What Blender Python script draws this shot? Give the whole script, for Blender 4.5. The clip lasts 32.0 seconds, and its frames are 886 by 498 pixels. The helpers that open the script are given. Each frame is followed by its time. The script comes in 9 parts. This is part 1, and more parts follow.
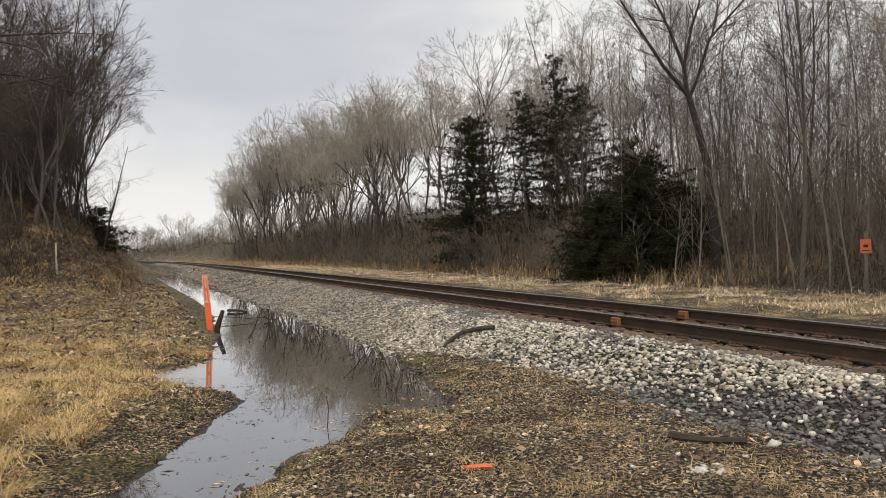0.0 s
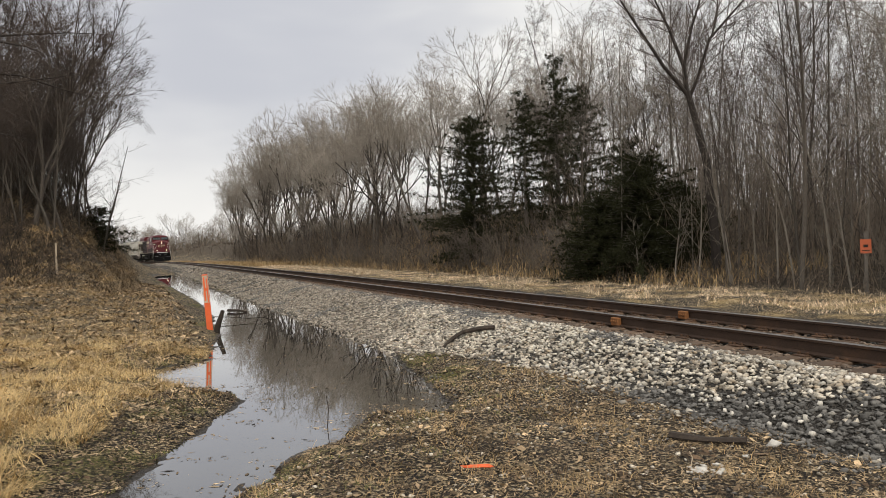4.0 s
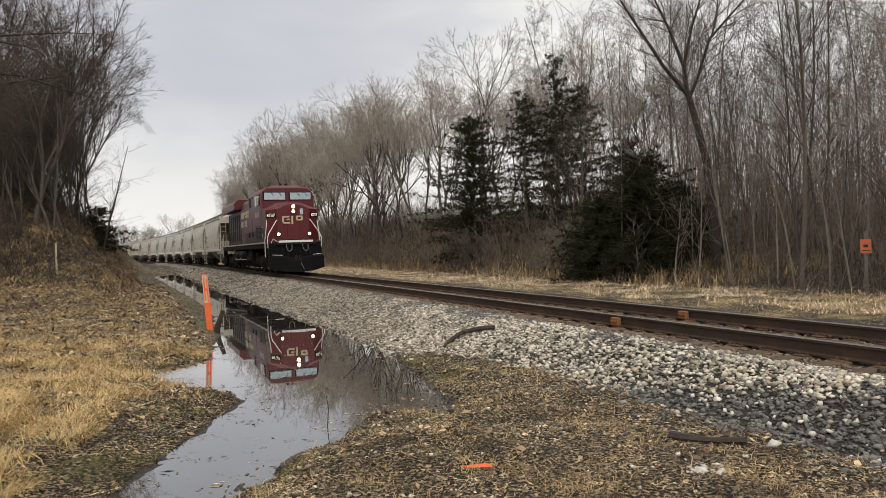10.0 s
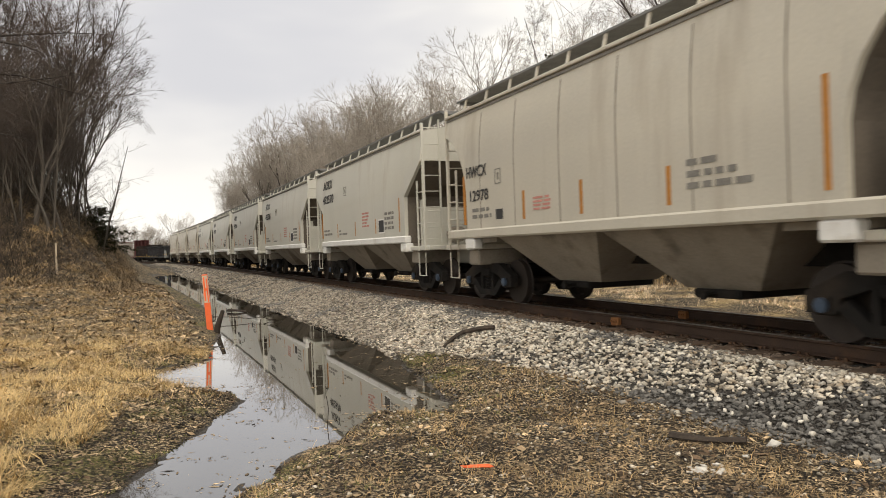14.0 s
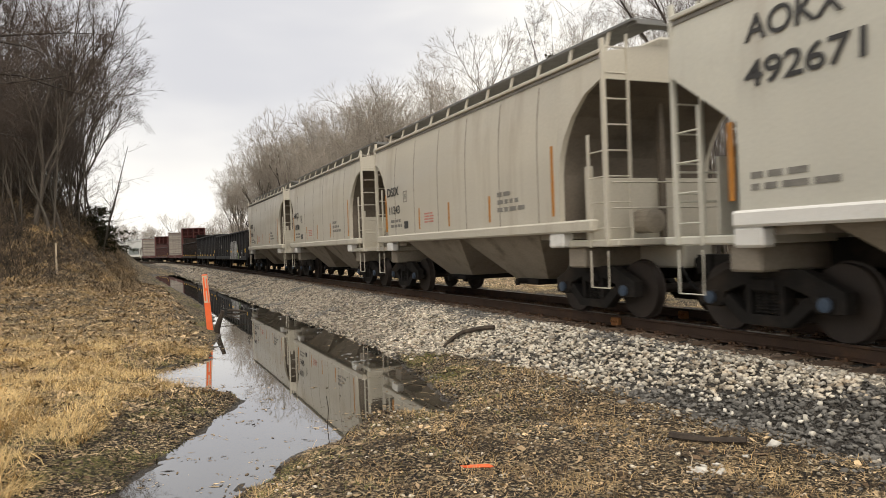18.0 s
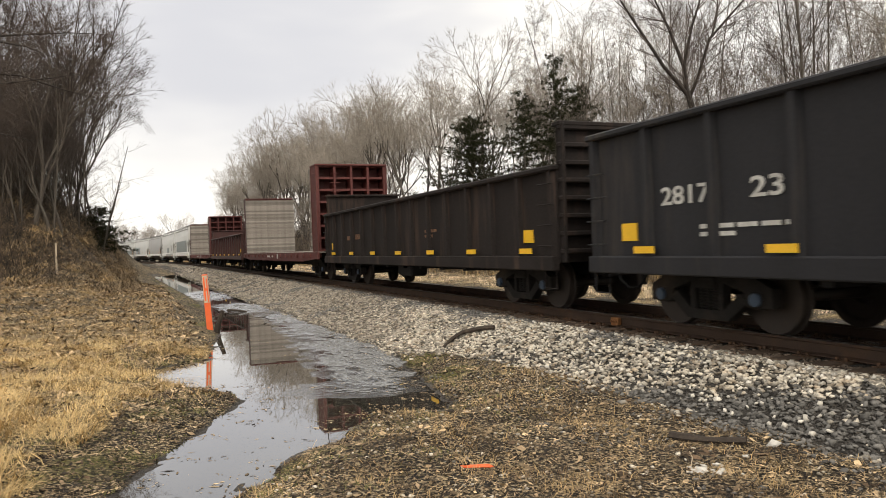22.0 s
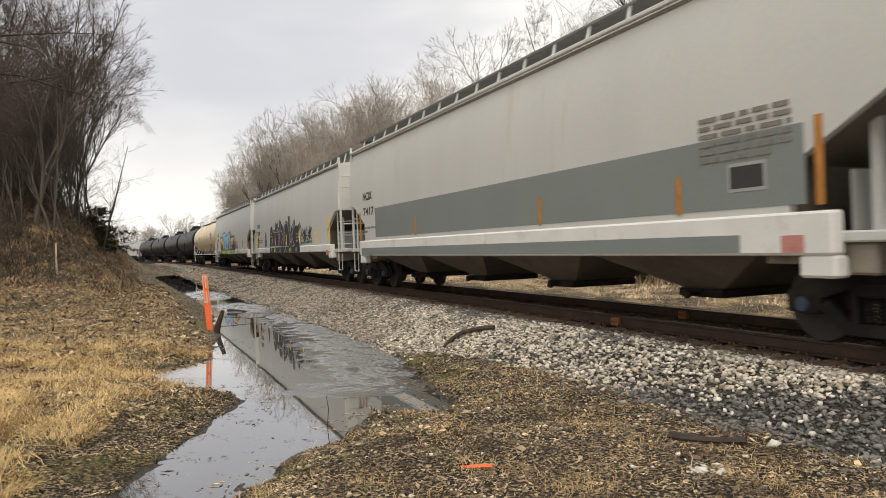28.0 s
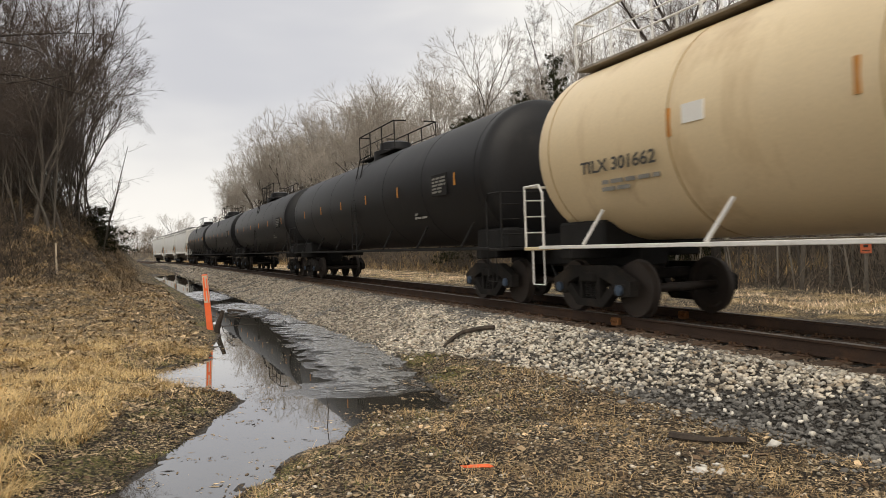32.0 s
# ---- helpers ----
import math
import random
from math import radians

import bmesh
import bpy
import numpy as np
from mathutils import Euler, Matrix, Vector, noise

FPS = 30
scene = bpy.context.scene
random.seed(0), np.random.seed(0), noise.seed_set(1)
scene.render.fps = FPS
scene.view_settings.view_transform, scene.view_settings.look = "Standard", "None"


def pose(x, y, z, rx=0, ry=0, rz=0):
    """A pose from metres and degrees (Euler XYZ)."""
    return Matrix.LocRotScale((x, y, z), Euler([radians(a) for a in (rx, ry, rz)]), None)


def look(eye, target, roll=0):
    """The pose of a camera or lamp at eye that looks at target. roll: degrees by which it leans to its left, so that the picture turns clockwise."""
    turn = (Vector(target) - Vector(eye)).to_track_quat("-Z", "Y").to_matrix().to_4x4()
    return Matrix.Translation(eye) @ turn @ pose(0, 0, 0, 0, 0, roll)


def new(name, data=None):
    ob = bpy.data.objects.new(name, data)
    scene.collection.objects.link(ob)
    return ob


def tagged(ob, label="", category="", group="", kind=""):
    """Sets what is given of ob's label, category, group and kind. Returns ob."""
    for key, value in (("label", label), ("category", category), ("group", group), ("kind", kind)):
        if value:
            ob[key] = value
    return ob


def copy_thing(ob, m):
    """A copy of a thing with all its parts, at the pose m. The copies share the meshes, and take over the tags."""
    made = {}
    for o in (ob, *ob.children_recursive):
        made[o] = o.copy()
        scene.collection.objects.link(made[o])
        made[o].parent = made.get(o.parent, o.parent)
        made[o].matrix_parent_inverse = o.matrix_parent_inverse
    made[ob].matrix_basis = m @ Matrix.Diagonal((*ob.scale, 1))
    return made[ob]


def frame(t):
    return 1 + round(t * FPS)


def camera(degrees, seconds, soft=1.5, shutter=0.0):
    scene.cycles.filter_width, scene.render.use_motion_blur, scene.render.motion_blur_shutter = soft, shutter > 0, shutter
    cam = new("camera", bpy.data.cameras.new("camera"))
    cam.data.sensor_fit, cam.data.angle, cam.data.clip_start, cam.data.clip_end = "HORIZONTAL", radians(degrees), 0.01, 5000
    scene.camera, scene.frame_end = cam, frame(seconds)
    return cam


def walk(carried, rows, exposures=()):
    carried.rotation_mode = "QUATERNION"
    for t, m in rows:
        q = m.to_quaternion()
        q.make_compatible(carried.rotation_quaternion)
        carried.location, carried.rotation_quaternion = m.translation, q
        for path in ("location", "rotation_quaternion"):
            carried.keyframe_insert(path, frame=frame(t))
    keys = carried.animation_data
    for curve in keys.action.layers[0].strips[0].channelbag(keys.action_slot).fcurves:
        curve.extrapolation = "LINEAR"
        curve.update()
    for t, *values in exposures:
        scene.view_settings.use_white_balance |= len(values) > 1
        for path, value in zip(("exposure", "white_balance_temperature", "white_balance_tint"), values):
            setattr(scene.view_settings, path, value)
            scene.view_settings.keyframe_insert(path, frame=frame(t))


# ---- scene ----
# Camera on a tripod beside the line; z = 0 is the top of the rails.
EYE = (0.0, 0.0, 1.2745)
cam = camera(62.35, 32.0, soft=0.85, shutter=0.12)
STILL = look(EYE, (0.0, 10.0, 1.2745 - 0.052), roll=-2.0)
walk(cam, [(0.0, STILL), (32.0, STILL)],
     exposures=[(0.0, 0.02, 6500, 10), (10.4, 0.02, 6500, 10), (11.0, 0.12, 6580, 10), (12.2, 0.30, 6700, 10), (13.0, 0.46, 6800, 10), (14.0, 0.29, 6850, 10),
                (17.0, 0.31, 6750, 10), (20.0, 0.33, 6800, 10), (23.0, 0.37, 6750, 10), (24.0, 0.24, 6680, 10), (30.0, 0.27, 6680, 10), (31.0, 0.27, 6700, 10), (32.0, 0.12, 6720, 10)])


# ---- world and light: an overcast late-winter day ----
def make_world():
    w = bpy.data.worlds.new("overcast_sky")
    scene.world = w
    w.use_nodes = True
    nt = w.node_tree
    nt.nodes.clear()
    out = nt.nodes.new("ShaderNodeOutputWorld")
    bg = nt.nodes.new("ShaderNodeBackground")
    sky = nt.nodes.new("ShaderNodeTexSky")
    sky.sky_type, sky.sun_disc = "NISHITA", False
    sky.sun_elevation, sky.sun_rotation = radians(48), radians(170)
    sky.air_density, sky.dust_density = 1.5, 3.0
    co = nt.nodes.new("ShaderNodeTexCoord")
    mp = nt.nodes.new("ShaderNodeMapping")
    mp.inputs["Scale"].default_value = (1.0, 1.0, 3.2)
    mp.inputs["Rotation"].default_value = (0.0, 0.12, 0.4)
    n1 = nt.nodes.new("ShaderNodeTexNoise")
    n1.inputs["Scale"].default_value, n1.inputs["Detail"].default_value = 1.9, 4.0
    n1.inputs["Roughness"].default_value = 0.5
    ramp = nt.nodes.new("ShaderNodeValToRGB")
    ramp.color_ramp.elements[0].position, ramp.color_ramp.elements[0].color = 0.34, (9.3, 9.3, 9.5, 1)
    ramp.color_ramp.elements[1].position, ramp.color_ramp.elements[1].color = 0.60, (13.2, 13.0, 12.5, 1)
    # pale band low over the horizon
    sep = nt.nodes.new("ShaderNodeSeparateXYZ")
    low = nt.nodes.new("ShaderNodeMapRange")
    low.inputs["From Min"].default_value, low.inputs["From Max"].default_value = 0.17, 0.05
    pale = nt.nodes.new("ShaderNodeMix")
    pale.data_type = "RGBA"
    pale.inputs[7].default_value = (12.5, 12.3, 11.9, 1)
    mix = nt.nodes.new("ShaderNodeMix")
    mix.data_type = "RGBA"
    mix.inputs[0].default_value = 0.93
    k = nt.links.new
    k(co.outputs["Generated"], mp.inputs["Vector"])
    k(mp.outputs["Vector"], n1.inputs["Vector"])
    k(n1.outputs["Fac"], ramp.inputs["Fac"])
    k(co.outputs["Generated"], sep.inputs[0])
    k(sep.outputs["Z"], low.inputs["Value"])
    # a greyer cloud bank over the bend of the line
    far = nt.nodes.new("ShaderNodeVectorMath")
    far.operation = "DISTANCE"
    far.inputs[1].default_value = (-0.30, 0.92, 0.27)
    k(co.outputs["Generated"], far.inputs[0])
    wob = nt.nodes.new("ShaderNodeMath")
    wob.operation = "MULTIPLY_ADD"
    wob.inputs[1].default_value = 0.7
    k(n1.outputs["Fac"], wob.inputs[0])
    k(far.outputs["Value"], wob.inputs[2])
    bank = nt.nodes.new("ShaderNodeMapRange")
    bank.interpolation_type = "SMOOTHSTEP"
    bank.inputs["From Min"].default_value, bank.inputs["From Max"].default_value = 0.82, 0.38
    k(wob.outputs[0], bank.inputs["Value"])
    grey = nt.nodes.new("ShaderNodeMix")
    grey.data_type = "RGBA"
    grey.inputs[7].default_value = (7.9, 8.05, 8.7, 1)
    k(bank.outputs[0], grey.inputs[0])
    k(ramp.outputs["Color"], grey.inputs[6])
    k(low.outputs[0], pale.inputs[0])
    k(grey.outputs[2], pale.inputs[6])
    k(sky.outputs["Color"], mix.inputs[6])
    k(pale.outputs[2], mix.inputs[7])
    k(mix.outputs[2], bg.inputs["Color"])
    k(bg.outputs[0], out.inputs["Surface"])
    bg.inputs["Strength"].default_value = 0.076


make_world()
sun_data = bpy.data.lights.new("sun", "SUN")
sun_data.energy, sun_data.angle, sun_data.color = 1.5, radians(35), (1.0, 0.93, 0.82)
sun = new("sun", sun_data)
sun.matrix_world = look((8.0, -40.0, 46.0), (0.0, 0.0, 0.0))


# ---- materials ----
def material(name, base, rough=0.8, metal=0.0, var=0.25, scale=6.0, fine=60.0, bump=0.15, dirt=None, dirt_amount=0.0,
             dirt_scale=1.5, streak=False, random_piece=0.0, island=False, second=None, second_amount=0.5, spec=0.5):
    """A surface with tone variation at two sizes, fine relief, and stains of a second colour."""
    m = bpy.data.materials.new(name)
    m.use_nodes = True
    nt = m.node_tree
    bs = nt.nodes["Principled BSDF"]
    k = nt.links.new
    bs.inputs["Roughness"].default_value, bs.inputs["Metallic"].default_value = rough, metal
    bs.inputs["Specular IOR Level"].default_value = spec
    co = nt.nodes.new("ShaderNodeTexCoord")
    src = co.outputs["Object"]
    if streak:
        mp = nt.nodes.new("ShaderNodeMapping")
        mp.inputs["Scale"].default_value = (1.0, 1.0, 0.12)
        k(src, mp.inputs["Vector"])
        src = mp.outputs["Vector"]
    na = nt.nodes.new("ShaderNodeTexNoise")
    na.inputs["Scale"].default_value, na.inputs["Detail"].default_value = scale, 4.0
    nb = nt.nodes.new("ShaderNodeTexNoise")
    nb.inputs["Scale"].default_value, nb.inputs["Detail"].default_value = fine, 3.0
    k(src, na.inputs["Vector"])
    k(co.outputs["Object"], nb.inputs["Vector"])
    add = nt.nodes.new("ShaderNodeMath")
    add.operation = "ADD"
    k(na.outputs["Fac"], add.inputs[0])
    k(nb.outputs["Fac"], add.inputs[1])
    val = add.outputs[0]
    mr = nt.nodes.new("ShaderNodeMapRange")
    mr.inputs["From Min"].default_value, mr.inputs["From Max"].default_value = 0.6, 1.4
    mr.inputs["To Min"].default_value, mr.inputs["To Max"].default_value = 1 - var, 1 + var
    k(val, mr.inputs["Value"])
    fac = mr.outputs[0]
    if random_piece:
        if island:
            gi = nt.nodes.new("ShaderNodeNewGeometry")
            rnd = gi.outputs["Random Per Island"]
        else:
            oi = nt.nodes.new("ShaderNodeObjectInfo")
            rnd = oi.outputs["Random"]
        m2 = nt.nodes.new("ShaderNodeMapRange")
        m2.inputs["To Min"].default_value, m2.inputs["To Max"].default_value = 1 - random_piece, 1 + random_piece
        k(rnd, m2.inputs["Value"])
        mu = nt.nodes.new("ShaderNodeMath")
        mu.operation = "MULTIPLY"
        k(fac, mu.inputs[0])
        k(m2.outputs[0], mu.inputs[1])
        fac = mu.outputs[0]
    hue = nt.nodes.new("ShaderNodeMix")
    hue.data_type = "RGBA"
    hue.inputs[6].default_value = (*base, 1)
    hue.inputs[7].default_value = (*(second or base), 1)
    hue.inputs[0].default_value = 0.0
    if second:
        nc = nt.nodes.new("ShaderNodeTexNoise")
        nc.inputs["Scale"].default_value, nc.inputs["Detail"].default_value = scale * 0.5, 5.0
        k(src, nc.inputs["Vector"])
        sm = nt.nodes.new("ShaderNodeMapRange")
        sm.inputs["From Min"].default_value, sm.inputs["From Max"].default_value = 0.62 - 0.3 * second_amount, 0.82 - 0.3 * second_amount
        k(nc.outputs["Fac"], sm.inputs["Value"])
        k(sm.outputs[0], hue.inputs[0])
    vm = nt.nodes.new("ShaderNodeVectorMath")
    vm.operation = "SCALE"
    k(hue.outputs[2], vm.inputs[0])
    k(fac, vm.inputs["Scale"])
    col = vm.outputs[0]
    if dirt:
        nd = nt.nodes.new("ShaderNodeTexNoise")
        nd.inputs["Scale"].default_value, nd.inputs["Detail"].default_value = dirt_scale, 6.0
        nd.inputs["Roughness"].default_value = 0.65
        k(src, nd.inputs["Vector"])
        md = nt.nodes.new("ShaderNodeMapRange")
        md.inputs["From Min"].default_value, md.inputs["From Max"].default_value = 0.7 - 0.35 * dirt_amount, 0.9 - 0.3 * dirt_amount
        k(nd.outputs["Fac"], md.inputs["Value"])
        dm = nt.nodes.new("ShaderNodeMix")
        dm.data_type = "RGBA"
        dm.inputs[7].default_value = (*dirt, 1)
        k(md.outputs[0], dm.inputs[0])
        k(col, dm.inputs[6])
        col = dm.outputs[2]
    k(col, bs.inputs["Base Color"])
    if bump:
        bp = nt.nodes.new("ShaderNodeBump")
        bp.inputs["Strength"].default_value, bp.inputs["Distance"].default_value = bump, 0.01
        k(val, bp.inputs["Height"])
        k(bp.outputs[0], bs.inputs["Normal"])
    return m


def glow(name, colour, strength):
    m = bpy.data.materials.new(name)
    m.use_nodes = True
    bs = m.node_tree.nodes["Principled BSDF"]
    bs.inputs["Base Color"].default_value = (*colour, 1)
    bs.inputs["Emission Color"].default_value = (*colour, 1)
    bs.inputs["Emission Strength"].default_value = strength
    return m


# ---- mesh building ----
class Geo:
    """Vertices and faces of one part, gathered from simple solids."""

    def __init__(self):
        self.v, self.f = [], []

    def add(self, verts, faces, m=None):
        n = len(self.v)
        self.v += [tuple(m @ Vector(p)) for p in verts] if m else [tuple(p) for p in verts]
        self.f += [tuple(i + n for i in face) for face in faces]
        return self

    def box(self, x0, x1, y0, y1, z0, z1, b=0.0, m=None):
        x0, x1, y0, y1, z0, z1 = min(x0, x1), max(x0, x1), min(y0, y1), max(y0, y1), min(z0, z1), max(z0, z1)
        b = min(b, (x1 - x0) * 0.45, (y1 - y0) * 0.45, (z1 - z0) * 0.45)
        if b <= 0:
            vs = [(x, y, z) for x in (x0, x1) for y in (y0, y1) for z in (z0, z1)]
            return self.add(vs, [(0, 1, 3, 2), (4, 6, 7, 5), (0, 4, 5, 1), (2, 3, 7, 6), (0, 2, 6, 4), (1, 5, 7, 3)], m)
        vs, idx = [], {}
        for ix, x, sx in ((0, x0, 1), (1, x1, -1)):
            for iy, y, sy in ((0, y0, 1), (1, y1, -1)):
                for iz, z, sz in ((0, z0, 1), (1, z1, -1)):
                    for a in range(3):
                        idx[ix, iy, iz, a] = len(vs)
                        vs.append((x + (sx * b if a != 0 else 0), y + (sy * b if a != 1 else 0), z + (sz * b if a != 2 else 0)))
        fs = []
        for a in range(3):
            o = [i for i in range(3) if i != a]
            for side in (0, 1):
                ring = []
                for p, r in ((0, 0), (1, 0), (1, 1), (0, 1)):
                    key = [0, 0, 0]
                    key[a], key[o[0]], key[o[1]] = side, p, r
                    ring.append(idx[(*key, a)])
                fs.append(tuple(ring if (side == 1) != (a == 1) else ring[::-1]))
            for p in (0, 1):
                for r in (0, 1):
                    k0, k1 = [0, 0, 0], [0, 0, 0]
                    k0[a], k1[a] = 0, 1
                    k0[o[0]] = k1[o[0]] = p
                    k0[o[1]] = k1[o[1]] = r
                    q = (idx[(*k0, o[0])], idx[(*k1, o[0])], idx[(*k1, o[1])], idx[(*k0, o[1])])
                    fs.append(q)
        for ix in (0, 1):
            for iy in (0, 1):
                for iz in (0, 1):
                    fs.append(tuple(idx[ix, iy, iz, a] for a in range(3)))
        return self.add(vs, fs, m)

    def prism(self, outline, a0, a1, axis="y", m=None):
        """An outline in the two other axes, drawn out from a0 to a1 along an axis."""
        n = len(outline)

        def at(p, a):
            return (a, p[0], p[1]) if axis == "x" else (p[0], a, p[1]) if axis == "y" else (p[0], p[1], a)
        vs = [at(p, a0) for p in outline] + [at(p, a1) for p in outline]
        fs = [tuple(range(n - 1, -1, -1)), tuple(range(n, 2 * n))]
        fs += [(i, (i + 1) % n, n + (i + 1) % n, n + i) for i in range(n)]
        return self.add(vs, fs, m)

    def tube(self, points, r, sides=6, r1=None, caps=True):
        """A round bar along points, from radius r to r1."""
        pts = [Vector(p) for p in points]
        r1 = r if r1 is None else r1
        n, vs, fs = len(pts), [], []
        for i, p in enumerate(pts):
            d = (pts[min(i + 1, n - 1)] - pts[max(i - 1, 0)]).normalized()
            side = d.cross(Vector((0, 0, 1)) if abs(d.z) < 0.9 else Vector((1, 0, 0))).normalized()
            up = side.cross(d)
            rr = r + (r1 - r) * i / max(n - 1, 1)
            for j in range(sides):
                a = 2 * math.pi * j / sides
                vs.append(p + side * math.cos(a) * rr + up * math.sin(a) * rr)
        for i in range(n - 1):
            for j in range(sides):
                j2 = (j + 1) % sides
                fs.append((i * sides + j, i * sides + j2, (i + 1) * sides + j2, (i + 1) * sides + j))
        if caps:
            fs.append(tuple(range(sides - 1, -1, -1)))
            fs.append(tuple((n - 1) * sides + j for j in range(sides)))
        return self.add(vs, fs)

    def lathe(self, profile, sides=24, axis="y", centre=(0, 0, 0)):
        """profile: (place along the axis, radius) pairs."""
        vs, fs = [], []
        cx, cy, cz = centre
        for a, r in profile:
            for j in range(sides):
                t = 2 * math.pi * j / sides
                c, s = math.cos(t) * r, math.sin(t) * r
                vs.append((cx + a, cy + c, cz + s) if axis == "x" else (cx + c, cy + a, cz + s) if axis == "y" else (cx + c, cy + s, cz + a))
        n = len(profile)
        for i in range(n - 1):
            for j in range(sides):
                j2 = (j + 1) % sides
                fs.append((i * sides + j, i * sides + j2, (i + 1) * sides + j2, (i + 1) * sides + j))
        fs.append(tuple(range(sides - 1, -1, -1)))
        fs.append(tuple((n - 1) * sides + j for j in range(sides)))
        return self.add(vs, fs)

    def loft(self, rings, closed=True):
        n, vs, fs = len(rings[0]), [], []
        for ring in rings:
            vs += ring
        for i in range(len(rings) - 1):
            for j in range(n if closed else n - 1):
                j2 = (j + 1) % n
                fs.append((i * n + j, i * n + j2, (i + 1) * n + j2, (i + 1) * n + j))
        if closed:
            fs.append(tuple(range(n - 1, -1, -1)))
            fs.append(tuple((len(rings) - 1) * n + j for j in range(n)))
        return self.add(vs, fs)

    def mesh(self, name, mat, smooth=False):
        me = bpy.data.meshes.new(name)
        me.from_pydata(self.v, [], self.f)
        me.validate()
        bm = bmesh.new()
        bm.from_mesh(me)
        bmesh.ops.recalc_face_normals(bm, faces=bm.faces)
        bm.to_mesh(me)
        bm.free()
        me.materials.append(mat)
        if smooth:
            me.shade_smooth()
            me.set_sharp_from_angle(angle=radians(40))
        return me


def part(name, geo, mat, parent, label="", smooth=False, at=None):
    """One mesh object under a thing or a part."""
    ob = new(name, geo if isinstance(geo, bpy.types.Mesh) else geo.mesh(name, mat, smooth))
    ob.parent = parent
    if at is not None:
        ob.matrix_basis = at
    if label:
        ob["label"] = label
    return ob


def raw_mesh(name, verts, faces, mat):
    """A mesh straight from arrays, for what has very many pieces."""
    me = bpy.data.meshes.new(name)
    verts, faces = np.asarray(verts, np.float32), np.asarray(faces, np.int32)
    n, k = faces.shape
    me.vertices.add(len(verts))
    me.vertices.foreach_set("co", verts.ravel())
    me.loops.add(n * k)
    me.loops.foreach_set("vertex_index", faces.ravel())
    me.polygons.add(n)
    me.polygons.foreach_set("loop_start", np.arange(0, n * k, k, dtype=np.int32))
    me.polygons.foreach_set("loop_total", np.full(n, k, dtype=np.int32))
    me.update(calc_edges=True)
    me.materials.append(mat)
    return me


# ---- the line: distance s runs away from the camera, off is metres to the far side ----
def bend(s):
    c = np.clip(s, -14.0, 265.0)
    return 3.49e-4 - 5.7e-6 * c + 2.351e-7 * c * c / 2


LINE_S = np.arange(-520.0, 900.5, 0.5)
_turn = np.where((LINE_S > -14) & (LINE_S < 265), bend(LINE_S), 0.0)
LINE_T = np.cumsum(_turn) * 0.5
LINE_T += 1.9644 - np.interp(0.0, LINE_S, LINE_T)
LINE_X = np.concatenate([[0], np.cumsum((np.cos(LINE_T[1:]) + np.cos(LINE_T[:-1])) * 0.25)])
LINE_Y = np.concatenate([[0], np.cumsum((np.sin(LINE_T[1:]) + np.sin(LINE_T[:-1])) * 0.25)])
LINE_X += 2.4448 - np.interp(0.0, LINE_S, LINE_X)
LINE_Y += 15.423 - np.interp(0.0, LINE_S, LINE_Y)


def on_line(s, off=0.0, z=0.0):
    t = float(np.interp(s, LINE_S, LINE_T))
    return Vector((float(np.interp(s, LINE_S, LINE_X)) + math.sin(t) * off, float(np.interp(s, LINE_S, LINE_Y)) - math.cos(t) * off, z))


def line_angle(s):
    return float(np.interp(s, LINE_S, LINE_T))


def to_line(x, y):
    """s and off of points, by the nearest sample of the line."""
    x, y = np.asarray(x, float).ravel(), np.asarray(y, float).ravel()
    s, off = np.zeros(len(x)), np.zeros(len(x))
    sx, sy, st, ss = LINE_X[::2], LINE_Y[::2], LINE_T[::2], LINE_S[::2]
    for a in range(0, len(x), 4000):
        b = slice(a, a + 4000)
        i = np.argmin((x[b, None] - sx) ** 2 + (y[b, None] - sy) ** 2, axis=1)
        dx, dy = x[b] - sx[i], y[b] - sy[i]
        s[b] = ss[i] + dx * np.cos(st[i]) + dy * np.sin(st[i])
        off[b] = dx * np.sin(st[i]) - dy * np.cos(st[i])
    return s, off


# ---- the lie of the land ----
WATER = -0.70
POOL = [(-2.9, 4.2), (-2.77, 5.98), (-2.77, 7.23), (-2.76, 8.62), (-2.75, 9.7), (-3.0, 10.3), (-3.64, 10.64), (-4.25, 11.18),
        (-4.9, 12.04), (-5.17, 12.64), (-4.88, 12.95), (-4.42, 13.6), (-4.75, 14.9), (-5.6, 18.08), (-7.3, 22.98), (-10.0, 29.76),
        (-16.2, 43.6), (-29.6, 74.0), (-26.6, 73.6), (-13.4, 41.5), (-8.6, 31.12), (-7.4, 28.24), (-4.55, 21.98), (-2.5, 17.14),
        (-1.05, 13.85), (-0.66, 11.97), (-0.3, 10.45), (0.04, 9.09), (-0.1, 8.6), (-0.5, 8.71), (-0.96, 8.64), (-1.14, 7.54),
        (-1.42, 7.16), (-1.59, 6.47), (-1.72, 6.04), (-1.9, 5.0), (-2.1, 4.2)]


def pool_distance(x, y):
    """Metres to the water's edge, negative inside."""
    x, y = np.asarray(x, float), np.asarray(y, float)
    best, inside = np.full(x.shape, 1e9), np.zeros(x.shape, bool)
    for (ax, ay), (bx, by) in zip(POOL, POOL[1:] + POOL[:1]):
        ex, ey = bx - ax, by - ay
        t = np.clip(((x - ax) * ex + (y - ay) * ey) / (ex * ex + ey * ey), 0, 1)
        best = np.minimum(best, np.hypot(x - ax - t * ex, y - ay - t * ey))
        cross = ((ay > y) != (by > y)) & (x < (bx - ax) * (y - ay) / (by - ay + 1e-12) + ax)
        inside ^= cross
    return np.where(inside, -best, best)


